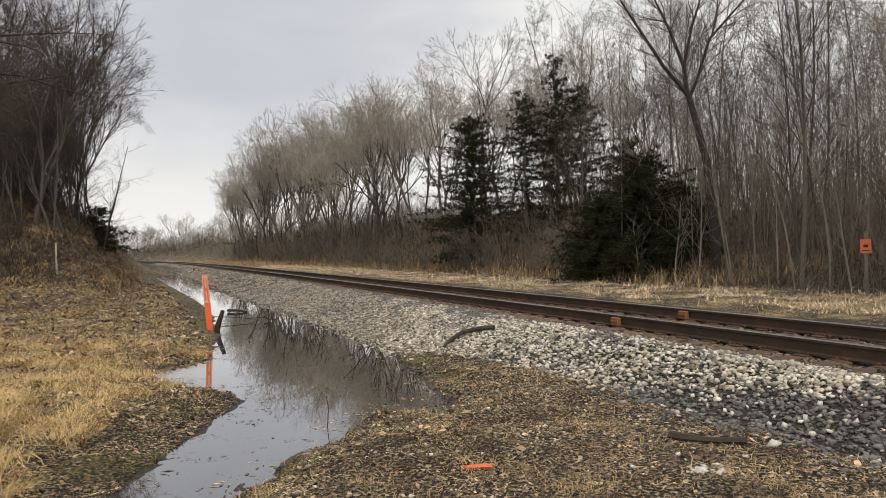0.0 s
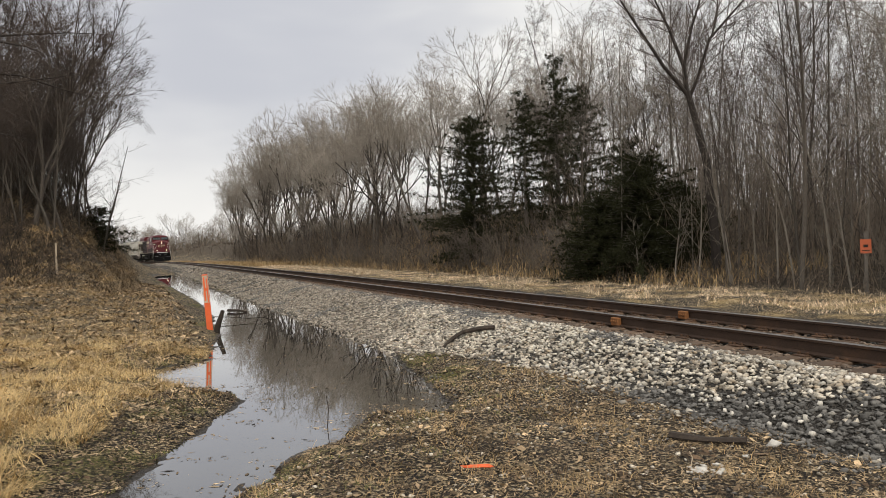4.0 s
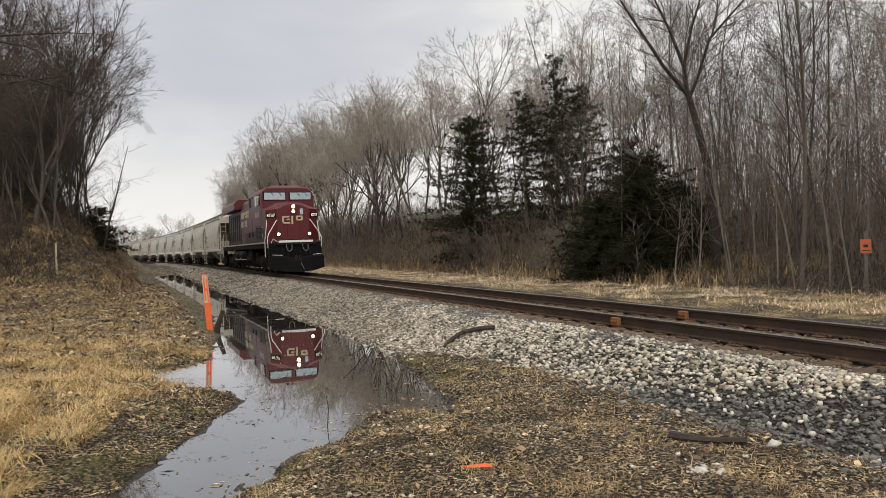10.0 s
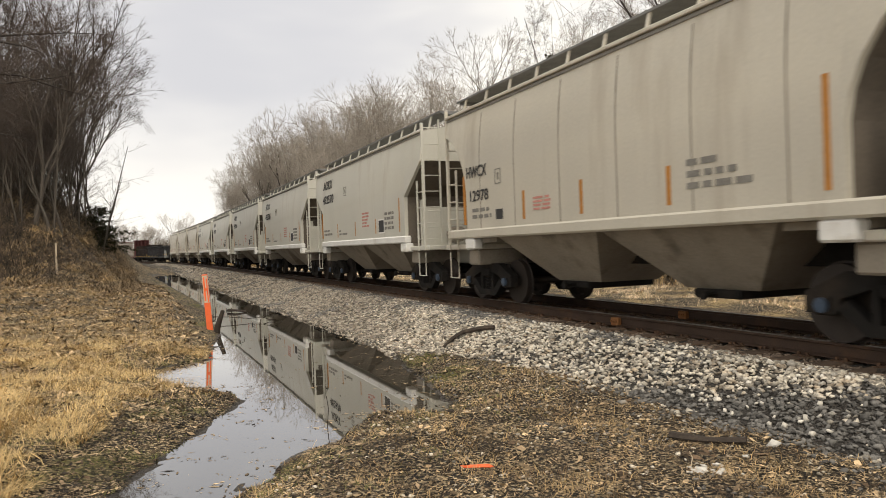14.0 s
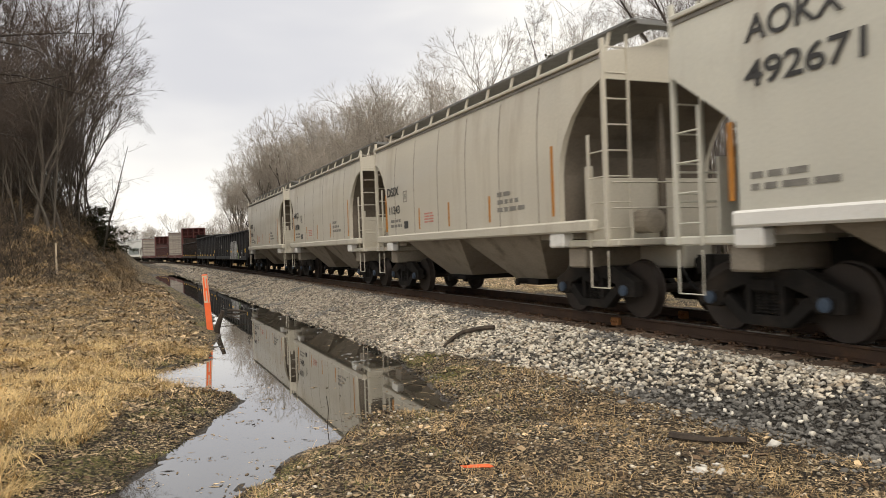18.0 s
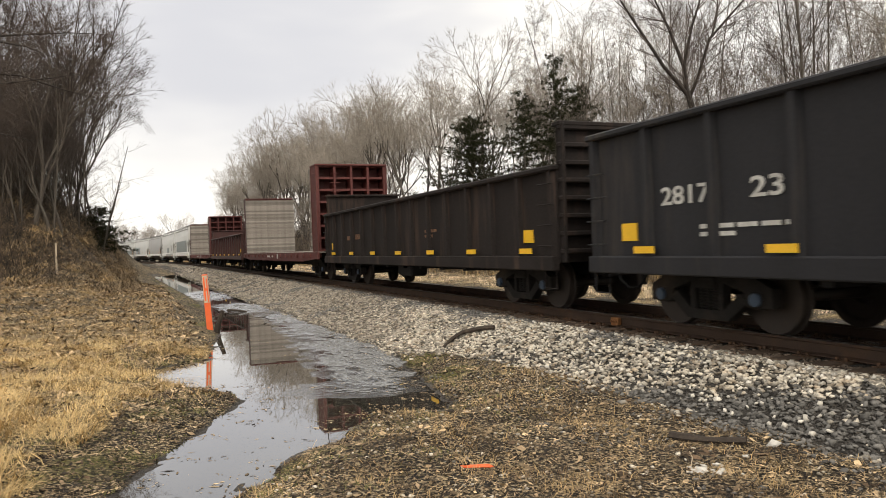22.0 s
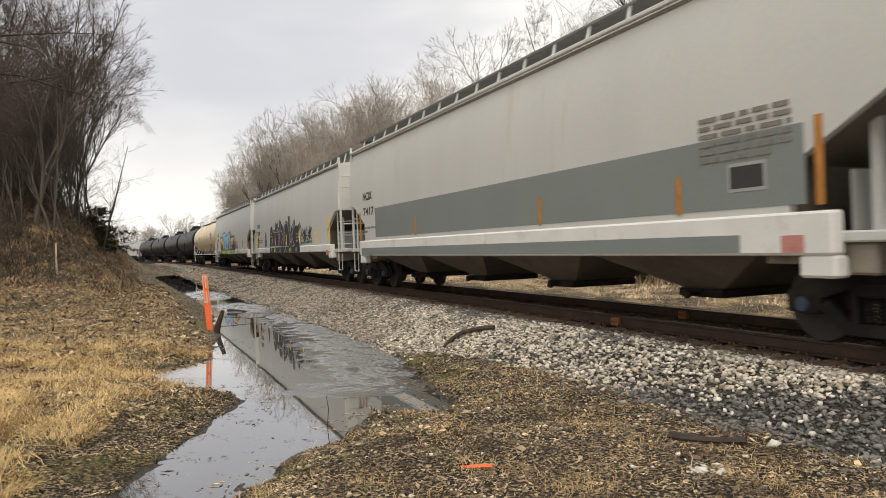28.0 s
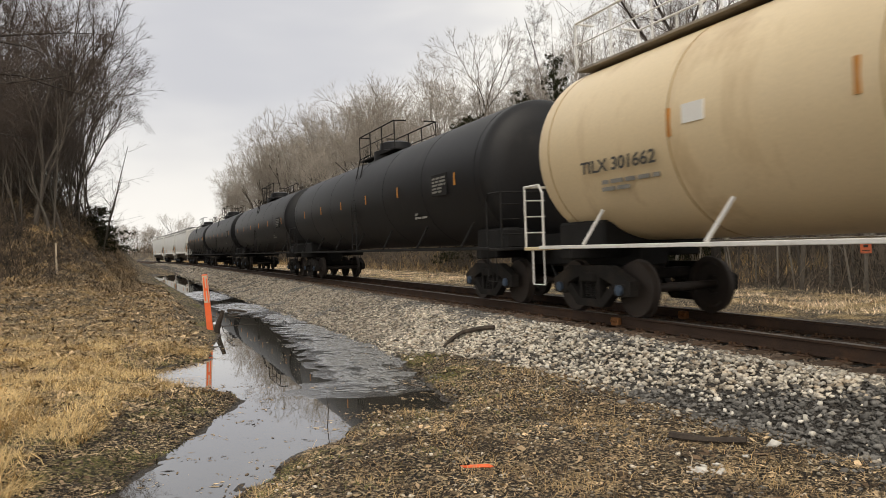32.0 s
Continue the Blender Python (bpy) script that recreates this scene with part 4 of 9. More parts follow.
def build_feature_trees():
    # forked tree leaning over the verge
    fork = [[], [], [], [], []]
    rnd = random.Random(8)
    stem = [(0.1, 0, -0.5), (0.03, 0, 1.6), (-0.2, 0, 4.6), (-0.6, 0.05, 6.4), (-0.82, 0.1, 7.35)]
    thick = (0.22, 0.185, 0.155, 0.13, 0.115)
    for i in range(4):
        fork[0].append((*stem[i], *stem[i + 1], thick[i], thick[i + 1]))
    arms = [(0.085, [(-0.8, 0.1, 7.2), (-1.75, 0.0, 8.35), (-2.85, -0.2, 10.0), (-3.5, -0.3, 11.0), (-4.0, -0.3, 12.6)]), (0.095, [(-0.82, 0.1, 7.3), (-0.9, 0.2, 8.4), (-1.4, 0.3, 9.9), (-1.9, 0.3, 11.0), (-2.3, 0.2, 13.0)]),
            (0.07, [(-0.9, 0.2, 8.3), (-0.5, 0.3, 9.9), (-0.15, 0.2, 11.0), (0.2, 0.2, 12.6)]), (0.085, [(-0.75, 0.1, 7.1), (-0.45, 0.0, 7.8), (0.0, -0.2, 9.3), (1.5, -0.2, 10.9), (2.3, -0.3, 12.2)]), (0.05, [(0.1, -0.2, 9.4), (0.5, 0.2, 10.6), (0.7, 0.3, 12.4)])]
    plan = [(0, 0, 0, 0, 0), (8, 0.42, 42, 0.05, 0.12), (7, 0.5, 40, 0.05, 0.14), (6, 0.55, 38, 0.03, 0.18), (0, 0, 0, 0, 0.2)]
    for thick, arm in arms:
        pts = [Vector(p) for p in arm]
        n = len(pts) - 1
        for i in range(n):
            fork[1].append((*pts[i], *pts[i + 1], thick * (1 - 0.8 * i / n), thick * (1 - 0.8 * (i + 1) / n)))
            for k in range(5):
                p = pts[i].lerp(pts[i + 1], rnd.random())
                d = ((pts[i + 1] - pts[i]).normalized() + Vector((rnd.gauss(0, 0.55), rnd.gauss(0, 0.55), rnd.gauss(0, 0.3)))).normalized()
                grow(rnd, p, d, rnd.uniform(1.2, 2.8), 0.026, 2, plan, fork)
    t = plant_tree("forked_tree", "tall bare tree with a forked leaning trunk at the verge", fork, MAT_BARK_DARK, MAT_TWIG_DARK, "")
    t.matrix_basis = pose(10.6, 28.6, -0.4)
    # boughs that reach in over the bank from a large tree
    big, rnd = [[], [], [], [], []], random.Random(21)
    trunk = [Vector((0, 0, -0.3)), Vector((0.1, 0, 3)), Vector((0.2, 0.1, 6)), Vector((0.1, 0, 9.5))]
    for i in range(3):
        big[0].append((*trunk[i], *trunk[i + 1], 0.36 - 0.06 * i, 0.30 - 0.06 * i))
    bplan = [(0, 0, 0, 0, 0), (13, 0.40, 44, -0.015, 0.17), (9, 0.45, 44, 0.02, 0.15), (8, 0.5, 42, 0.01, 0.12), (0, 0, 0, 0, 0.1)]
    for z, az, ln, up in ((5.2, 0.15, 5.6, 0.22), (5.7, -0.5, 5.2, 0.10), (6.2, 0.55, 6.2, 0.05), (6.6, -0.1, 6.6, 0.16), (7.2, 0.3, 6.2, 0.05), (7.9, 0.8, 5.0, 0.3), (8.5, -0.5, 5.4, 0.25), (4.8, 0.8, 4.6, 0.2), (8.9, 0.1, 6.0, 0.3), (7.6, -0.25, 6.4, 0.0)):
        grow(rnd, Vector((0.2, 0.05, z)), Vector((math.cos(az), math.sin(az), up)).normalized(), ln, 0.06, 1, bplan, big, 0.004)
    t = plant_tree("bare_tree", "large bare tree with long boughs over the bank", big, MAT_BARK_DARK, MAT_TWIG_DARK, "bare trees beside the line")
    t.matrix_basis = pose(-14.4, 17.5, ground_at(-14.4, 17.5))
    # two leaning saplings on the bank's end
    for k, (x, y, lean, h) in enumerate(((-19.6, 42.0, 0.20, 6.8), (-20.3, 41.6, 0.16, 5.4), (-20.0, 43.0, 0.26, 5.0))):
        out = tree_meshes(60 + k, h, 0.06, [(10, 0.34, 50, 0.02, 0.06), (5, 0.5, 40, 0.06, 0.14), (3, 0.5, 36, 0.04, 0.15), (0, 0, 0, 0, 0.15)], (lean, 0))
        t = plant_tree("sapling", "thin leaning bare sapling on the bank", out, MAT_BARK, MAT_TWIG, "saplings")
        t.matrix_basis = pose(x, y, ground_at(x, y))
    # pale young trees in front of the wood
    for k, (x, y, h) in enumerate(((11.9, 22.6, 7.0), (11.4, 23.8, 6.2), (12.6, 22.0, 7.5), (9.9, 25.2, 6.0), (13.4, 24.0, 7.0), (8.9, 28.2, 3.2), (5.6, 35.0, 3.0), (7.9, 29.6, 2.6), (12.9, 19.6, 6.5), (13.3, 20.9, 5.2), (12.4, 23.4, 4.4), (10.9, 25.6, 5.6), (10.4, 26.4, 3.6), (11.2, 24.6, 4.0), (13.9, 21.6, 7.5), (9.5, 27.4, 4.5), (12.2, 21.9, 3.4), (14.4, 19.2, 6.8))):
        out = tree_meshes(80 + k, h, 0.04, [(10, 0.36, 38, 0.08, 0.06), (5, 0.5, 36, 0.08, 0.12), (3, 0.55, 34, 0.05, 0.15), (0, 0, 0, 0, 0.15)], (random.Random(k).uniform(-0.08, 0.1), 0))
        t = plant_tree("sapling", "thin pale-barked bare sapling before the wood", out, MAT_BARK_PALE, MAT_BARK_PALE, "saplings")
        t.matrix_basis = pose(x, y, ground_at(x, y))


def evergreen(label, x, y, h, wide, seed, sparse, base=0.4):
    """An evergreen: trunk, whorled boughs, and sprays of short needles."""
    rnd = np.random.RandomState(seed)
    ob = tagged(new("evergreen_tree"), label, "evergreen tree", "evergreens at the wood's edge")
    part("trunk", stem("trunk", [(0, 0, -0.2, 0.05, 0, h * 0.5, 0.035 * wide + 0.05, 0.05), (0.05, 0, h * 0.5, 0, 0.03, h, 0.05, 0.01)], 7, MAT_BARK), None, ob)
    boughs, tris = [], []
    z = base
    while z < h * 0.985:
        t = (z - base) / (h - base)
        reach = wide * 0.74 * ((1 - t) ** 0.55 * min(1.0, 0.7 + 1.6 * t)) * rnd.uniform(0.6 if not sparse else 0.4, 1.15)
        for k in range(rnd.randint(6, 9) if not sparse else rnd.randint(3, 7)):
            a = rnd.uniform(0, 6.283)
            ln = reach * rnd.uniform(0.45, 1.3) + 0.15
            rise = rnd.uniform(-0.22, 0.12) + 0.25 * t
            n = max(3, int(ln / 0.16))
            p0 = np.array([0, 0, z + rnd.uniform(-0.1, 0.1)])
            d = np.array([math.cos(a), math.sin(a), rise])
            boughs.append((*p0, *(p0 + d * ln), 0.018, 0.005))
            for i in range(n):
                q = p0 + d * ln * (i + 0.8) / n + rnd.normal(0, 0.05, 3)
                m = rnd.randint(15, 22)
                dirs = rnd.normal(0, 1, (m, 3)) * 0.8 + d * 0.9 + np.array([0, 0, -0.15])
                dirs /= np.linalg.norm(dirs, axis=1, keepdims=True)
                lens = rnd.uniform(0.08, 0.27, (m, 1))
                tip = q + dirs * lens
                sidev = np.cross(dirs, rnd.normal(0, 1, (m, 3)))
                sidev /= np.linalg.norm(sidev, axis=1, keepdims=True) + 1e-9
                b = q + dirs * lens * 0.4
                tris.append(np.stack([np.repeat(q[None], m, 0), b + sidev * 0.013, tip, b - sidev * 0.013], 1))
        z += (h / 42) * rnd.uniform(0.6, 1.3) * (1.0 if not sparse else 1.15)
    v = np.concatenate(tris).reshape(-1, 3)
    part("branching", tubes("branching", boughs, 3, MAT_BARK), None, ob)["kind"] = "stuff"
    c = part("foliage", raw_mesh("foliage", v, np.arange(len(v)).reshape(-1, 4), MAT_NEEDLE), None, ob, "dark green needle sprays")
    c["kind"] = "stuff"
    ob.matrix_basis = pose(x, y, ground_at(x, y))
    return ob


def build_evergreens():
    for label, x, y, top, wide, seed, sparse, base in (
            ("dark ragged evergreen on the brushy slope", 2.0, 46.0, 9.4, 5.4, 1, False, 0.4),
            ("tall open evergreen with ragged boughs on the slope", 6.7, 42.0, 12.3, 4.6, 2, True, 0.4),
            ("tall open evergreen with ragged boughs on the slope", 4.9, 42.6, 10.2, 3.6, 3, True, 0.4),
            ("tall open evergreen with ragged boughs on the slope", 8.3, 43.0, 10.6, 3.8, 8, True, 0.4),
            ("broad dark bushy evergreen at the wood's edge", 8.5, 31.0, 4.7, 5.0, 4, False, 0.15),
            ("low dark bushy evergreen at the wood's edge", 6.8, 31.4, 2.9, 3.2, 5, False, 0.1),
            ("low dark bushy evergreen at the wood's edge", 10.2, 32.0, 3.4, 3.4, 9, False, 0.1),
            ("low dark evergreen half hidden in brush", 9.8, 38.0, 6.4, 4.0, 6, True, 0.3),
            ("small dark evergreen shrub on the end of the bank", -20.0, 42.6, 4.1, 2.6, 7, True, 0.1)):
        evergreen(label, x, y, top - ground_at(x, y), wide, seed, sparse, base)


def brush_patch(n, s0, s1, o0, o1, h0, h1, seed, thick=0.009, lean=0.35):
    """Thin bare stems standing thick together."""
    rnd = np.random.RandomState(seed)
    s, off = rnd.uniform(s0, s1, n), rnd.uniform(o0, o1, n)
    clump = rnd.randint(0, max(1, n // 6), n)
    s = s * 0.25 + s[clump % n] * 0.75
    off = off * 0.25 + off[clump % n] * 0.75
    xy = along(s, off)
    z = height(xy[:, 0], xy[:, 1])
    hgt = h0 + (h1 - h0) * rnd.uniform(0, 1, n) ** 2.2
    hgt = hgt * np.clip(0.85 + 0.55 * ripple(xy[:, 0], xy[:, 1], 9.0, seed), 0.35, 1.5)
    lx, ly = rnd.normal(0, lean, n), rnd.normal(0, lean, n)
    segs = []
    p0 = np.stack([xy[:, 0], xy[:, 1], z - 0.05], -1)
    p1 = p0 + np.stack([lx * hgt * 0.4, ly * hgt * 0.4, hgt * 0.5], -1)
    p2 = p1 + np.stack([lx * hgt * 0.7 + rnd.normal(0, 0.1, n), ly * hgt * 0.7, hgt * 0.5], -1)
    t = np.full((n, 1), thick)
    segs = [np.concatenate([p0, p1, t, t * 0.7], 1), np.concatenate([p1, p2, t * 0.7, t * 0.25], 1)]
    for k in range(3):
        f = rnd.uniform(0.3, 0.95, (n, 1))
        b = p0 + (p2 - p0) * f
        e = b + np.stack([rnd.normal(0, 0.28, n) * hgt * 0.5, rnd.normal(0, 0.28, n) * hgt * 0.5, hgt * rnd.uniform(0.1, 0.32, n)], -1)
        segs.append(np.concatenate([b, e, t * 0.55, t * 0.2], 1))
    return np.concatenate(segs)


def build_brush():
    rows = np.concatenate([brush_patch(3000, -22, 40, 10.2, 22.0, 0.8, 6.5, 31, 0.013, 0.3), brush_patch(6000, 14, 137, 9.8, 17.5, 0.8, 3.6, 32, 0.021, 0.5), brush_patch(1700, -15, 60, 9.2, 12.0, 0.4, 1.7, 36, 0.009, 0.55)])
    tagged(new("brushwood", tubes("brushwood", rows, 3, MAT_BRUSH)), "tangle of thin bare brown brushwood on the slope", "brushwood", kind="stuff")
    rows = np.concatenate([brush_patch(3600, -26, 36, 17, 40, 3.0, 13.0, 37, 0.026, 0.12), brush_patch(1800, 36, 136, 17, 32, 1.6, 4.6, 38, 0.035, 0.3)])
    tagged(new("far_thicket", tubes("far_thicket", rows, 3, MAT_TWIG)), "dense stand of thin bare trees deep in the wood", "thicket", kind="stuff")
    rows = np.concatenate([brush_patch(6500, 20, 56, -26, -13.2, 1.0, 7.0, 33, 0.017), brush_patch(3400, 19, 50, -17.0, -12.2, 0.5, 3.4, 40, 0.015, 0.4), brush_patch(3600, 18, 48, -15.5, -9.8, 0.3, 1.5, 34, 0.012, 1.0)])
    tagged(new("brushwood", tubes("brushwood", rows, 3, MAT_BANK_BRUSH)), "tangle of bare brown brush on the near bank", "brushwood", kind="stuff")
    rows = brush_patch(2400, 19.5, 44, -34, -15, 2.5, 9.0, 39, 0.022, 0.14)
    tagged(new("far_thicket", tubes("far_thicket", rows, 3, MAT_TWIG_DARK)), "dense stand of thin dark trees behind the bank", "thicket", kind="stuff")
    rows = brush_patch(3600, 150, 290, 9.5, 60, 2.0, 6.5, 35, 0.05)
    tagged(new("far_thicket", tubes("far_thicket", rows, 3, MAT_BRUSH)), "distant brown thicket of bare trees", "thicket", kind="stuff")


def blades(name, xy, h, mat, rnd, flat=0.5, wide=0.006):
    """Grass blades: each a bent pointed strip; neighbours lie much the same way."""
    n = len(xy)
    z = height(xy[:, 0], xy[:, 1])
    a = ripple(xy[:, 0], xy[:, 1], 1.1, 61) * 3.0 + rnd.normal(0, 0.9, n)
    hh = h * rnd.uniform(0.4, 1.4, n)
    lean = np.clip(rnd.normal(flat, 0.32, n), 0.1, 1.5)
    d = np.stack([np.cos(a), np.sin(a)], -1)
    turn = rnd.normal(0, 0.5, n)
    d2 = np.stack([np.cos(a + turn), np.sin(a + turn)], -1)
    sx = np.stack([-np.sin(a), np.cos(a)], -1) * wide
    base = np.concatenate([xy, (z - 0.01)[:, None]], 1)
    l1, l2 = lean * 0.75, np.clip(lean * 1.3, 0, 1.75)
    mid = base + np.concatenate([d * (hh * 0.5 * np.sin(l1))[:, None], (hh * 0.5 * np.cos(l1))[:, None]], 1)
    tip = mid + np.concatenate([d2 * (hh * 0.5 * np.sin(l2))[:, None], (hh * 0.5 * np.cos(l2))[:, None]], 1)
    tip[:, 2] = np.maximum(tip[:, 2], z + 0.01)
    off = np.concatenate([sx, np.zeros((n, 1))], 1)
    v = np.stack([base - off, base + off, mid - off * 0.8, mid + off * 0.8, tip], 1)
    f = np.array([(0, 1, 3), (0, 3, 2), (2, 3, 4)])[None] + (np.arange(n) * 5)[:, None, None]
    return raw_mesh(name, v.reshape(-1, 3), f.reshape(-1, 3), mat)


def tussocks(name, xy, reach, per, mat, rnd, wide=0.008, fall=1.0):
    """Clumps of long dead blades that arch over and hang down the slope."""
    n = len(xy)
    e = 0.3
    z = height(xy[:, 0], xy[:, 1])
    slope = np.stack([height(xy[:, 0] - e, xy[:, 1]) - height(xy[:, 0] + e, xy[:, 1]), height(xy[:, 0], xy[:, 1] - e) - height(xy[:, 0], xy[:, 1] + e)], -1) / (2 * e)
    size = reach * rnd.uniform(0.55, 1.5, n)
    i = np.repeat(np.arange(n), per)
    m = len(i)
    a = rnd.uniform(0, 6.283, m)
    d = np.stack([np.cos(a), np.sin(a)], -1) + slope[i] * 0.55 * fall
    d = d / (np.linalg.norm(d, axis=1, keepdims=True) + 1e-6)
    ln = size[i] * rnd.uniform(0.4, 1.25, m)
    up = rnd.uniform(0.25, 1.0, m)
    base = np.concatenate([xy[i] + rnd.normal(0, 0.10, (m, 2)) * size[i][:, None], (z[i] - 0.02)[:, None]], 1)
    p1 = base + np.concatenate([d * (ln * 0.25)[:, None], (ln * 0.38 * up)[:, None]], 1)
    p2 = p1 + np.concatenate([d * (ln * 0.4)[:, None], (ln * (0.06 - 0.18 * fall))[:, None]], 1)
    p3 = p2 + np.concatenate([d * (ln * 0.25)[:, None], (-ln * 0.42 * fall)[:, None]], 1)
    low = height(p3[:, 0], p3[:, 1]) + rnd.uniform(0.0, 0.06, m)
    p3[:, 2] = np.maximum(p3[:, 2], low)
    p2[:, 2] = np.maximum(p2[:, 2], height(p2[:, 0], p2[:, 1]) + 0.03)
    sx = np.stack([-d[:, 1], d[:, 0], np.zeros(m)], -1) * wide
    v = np.stack([base - sx, base + sx, p1 - sx, p1 + sx, p2 - sx * 0.8, p2 + sx * 0.8, p3], 1)
    f = np.array([(0, 1, 3), (0, 3, 2), (2, 3, 5), (2, 5, 4), (4, 5, 6)])[None] + (np.arange(m) * 7)[:, None, None]
    return raw_mesh(name, v.reshape(-1, 3), f.reshape(-1, 3), mat)


def scatter(rnd, n, x0, x1, y0, y1, keep, near_power=1.0):
    x = rnd.uniform(x0, x1, n)
    y = y0 + (y1 - y0) * rnd.uniform(0, 1, n) ** near_power
    s, off = to_line(x, y)
    k = keep(x, y, s, off) & (pool_distance(x, y) > 0.03)
    return np.stack([x[k], y[k]], -1)


def build_grass():
    rnd = np.random.RandomState(9)
    patchy = lambda x, y, seed, lo: ripple(x, y, 1.4, seed) + rnd.normal(0, 0.4, len(x)) > lo
    a = scatter(rnd, 120000, -9.0, -2.9, 4.0, 15.0, lambda x, y, s, off: (x < -3.3 - 0.12 * (y - 5)) & patchy(x, y, 41, -0.35 + 0.06 * (y - 4)), 1.3)
    tagged(new("dry_grass", blades("dry_grass", a, 0.22, MAT_STRAW, rnd, 1.28, 0.0032)), "matted golden dry grass beside the ditch", "dry grass", kind="stuff")
    a = scatter(rnd, 70000, -19.0, -3.0, 9.0, 34.0, lambda x, y, s, off: (off < -7.2) & patchy(x, y, 42, -0.1))
    tagged(new("dead_grass", blades("dead_grass", a, 0.18, MAT_STRAW_DULL, rnd, 1.15, 0.005)), "short dull brown dead grass on the field", "dead grass", kind="stuff")
    a = scatter(rnd, 16000, -28.0, -9.0, 24.0, 60.0, lambda x, y, s, off: (off < -8.0) & (s > 17) & patchy(x, y, 43, -0.5))
    tagged(new("bank_grass", blades("bank_grass", a, 0.4, MAT_BANK_GRASS, rnd, 1.2, 0.010)), "short dead grass over the earth bank", "dead grass", kind="stuff")
    a = scatter(rnd, 2600, -27.0, -12.0, 25.0, 58.0, lambda x, y, s, off: (off < -8.5) & (s > 18) & (ripple(x, y, 2.2, 47) + 0.4 * ripple(x, y, 0.9, 48) > -0.1))
    tagged(new("bank_tussocks", tussocks("bank_tussocks", a, 0.62, 46, MAT_BANK_GRASS, rnd, 0.010)), "long dead grass tussocks hanging over the earth bank", "dead grass", kind="stuff")
    a = scatter(rnd, 900, -26.0, -12.5, 25.0, 50.0, lambda x, y, s, off: (off < -8.5) & (s > 18) & (ripple(x, y, 2.4, 53) > 0.35))
    tagged(new("bank_straw", tussocks("bank_straw", a, 0.6, 40, MAT_STRAW_DULL, rnd, 0.009)), "pale straw tufts on the earth bank", "dead grass", kind="stuff")
    a = scatter(rnd, 900, -17.0, -3.6, 10.0, 30.0, lambda x, y, s, off: (off < -7.4) & (ripple(x, y, 2.2, 49) > 0.05))
    tagged(new("field_tussocks", tussocks("field_tussocks", a, 0.30, 34, MAT_STRAW_DULL, rnd, 0.004, 0.6)), "low tufts of dead grass on the field", "dead grass", kind="stuff")
    a = scatter(rnd, 520, -8.0, -3.2, 4.5, 12.0, lambda x, y, s, off: (x < -3.5 - 0.14 * (y - 5)) & (ripple(x, y, 1.6, 51) > -0.1))
    tagged(new("straw_tussocks", tussocks("straw_tussocks", a, 0.30, 60, MAT_STRAW, rnd, 0.0032, 0.7)), "tousled tufts of golden straw beside the ditch", "dry grass", kind="stuff")
    s, off = rnd.uniform(-22, 75, 70000), rnd.normal(7.0, 1.9, 70000)
    k = (off > 5.2 - 0.02 * s) & (off < 11.0) & (ripple(s, off, 2.6, 44) + 0.5 * ripple(s, off, 0.9, 45) + 0.25 * (s < 2) * (off > 6.4) + rnd.normal(0, 0.3, 70000) > 0.08)
    tagged(new("verge_grass", blades("verge_grass", along(s[k], off[k]), 0.26, MAT_STRAW_PALE, rnd, 1.3, 0.006)), "pale straw grass along the verge beyond the track", "dry grass", kind="stuff")
    s, off = rnd.uniform(75, 170, 9000), rnd.normal(7.5, 1.6, 9000)
    tagged(new("verge_grass", blades("verge_grass", along(s, np.clip(off, 4.3, 11)), 0.4, MAT_STRAW_DULL, rnd, 0.7, 0.02)), "far straw grass along the verge", "dry grass", kind="stuff")
    s, off = rnd.uniform(6, 110, 16000), rnd.uniform(9.5, 16.0, 16000)
    tagged(new("slope_grass", blades("slope_grass", along(s, off), 0.6, MAT_STRAW_DULL, rnd, 0.8, 0.014)), "long dead grass on the brushy slope", "dead grass", kind="stuff")
    a = scatter(rnd, 40000, -2.2, 6.0, 3.6, 10.5, lambda x, y, s, off: (off < -2.9) & patchy(x, y, 45, 0.15), 1.2)
    tagged(new("short_grass", blades("short_grass", a, 0.11, MAT_STRAW_DULL, rnd, 1.2, 0.003)), "sparse short dead grass on trodden earth", "dead grass", kind="stuff")
    a = scatter(rnd, 70000, -6.0, 3.0, 4.0, 14.0, lambda x, y, s, off: (off < -2.9) & (ripple(x, y, 1.3, 46) + 0.8 * smooth(1.8, 0.2, pool_distance(x, y)) + rnd.normal(0, 0.3, len(x)) > 0.75) & (pool_distance(x, y) < 1.9), 1.1)
    tagged(new("green_grass", blades("green_grass", a, 0.05, MAT_GREEN, rnd, 1.0, 0.004)), "low mossy green tufts by the water", "grass", kind="stuff")


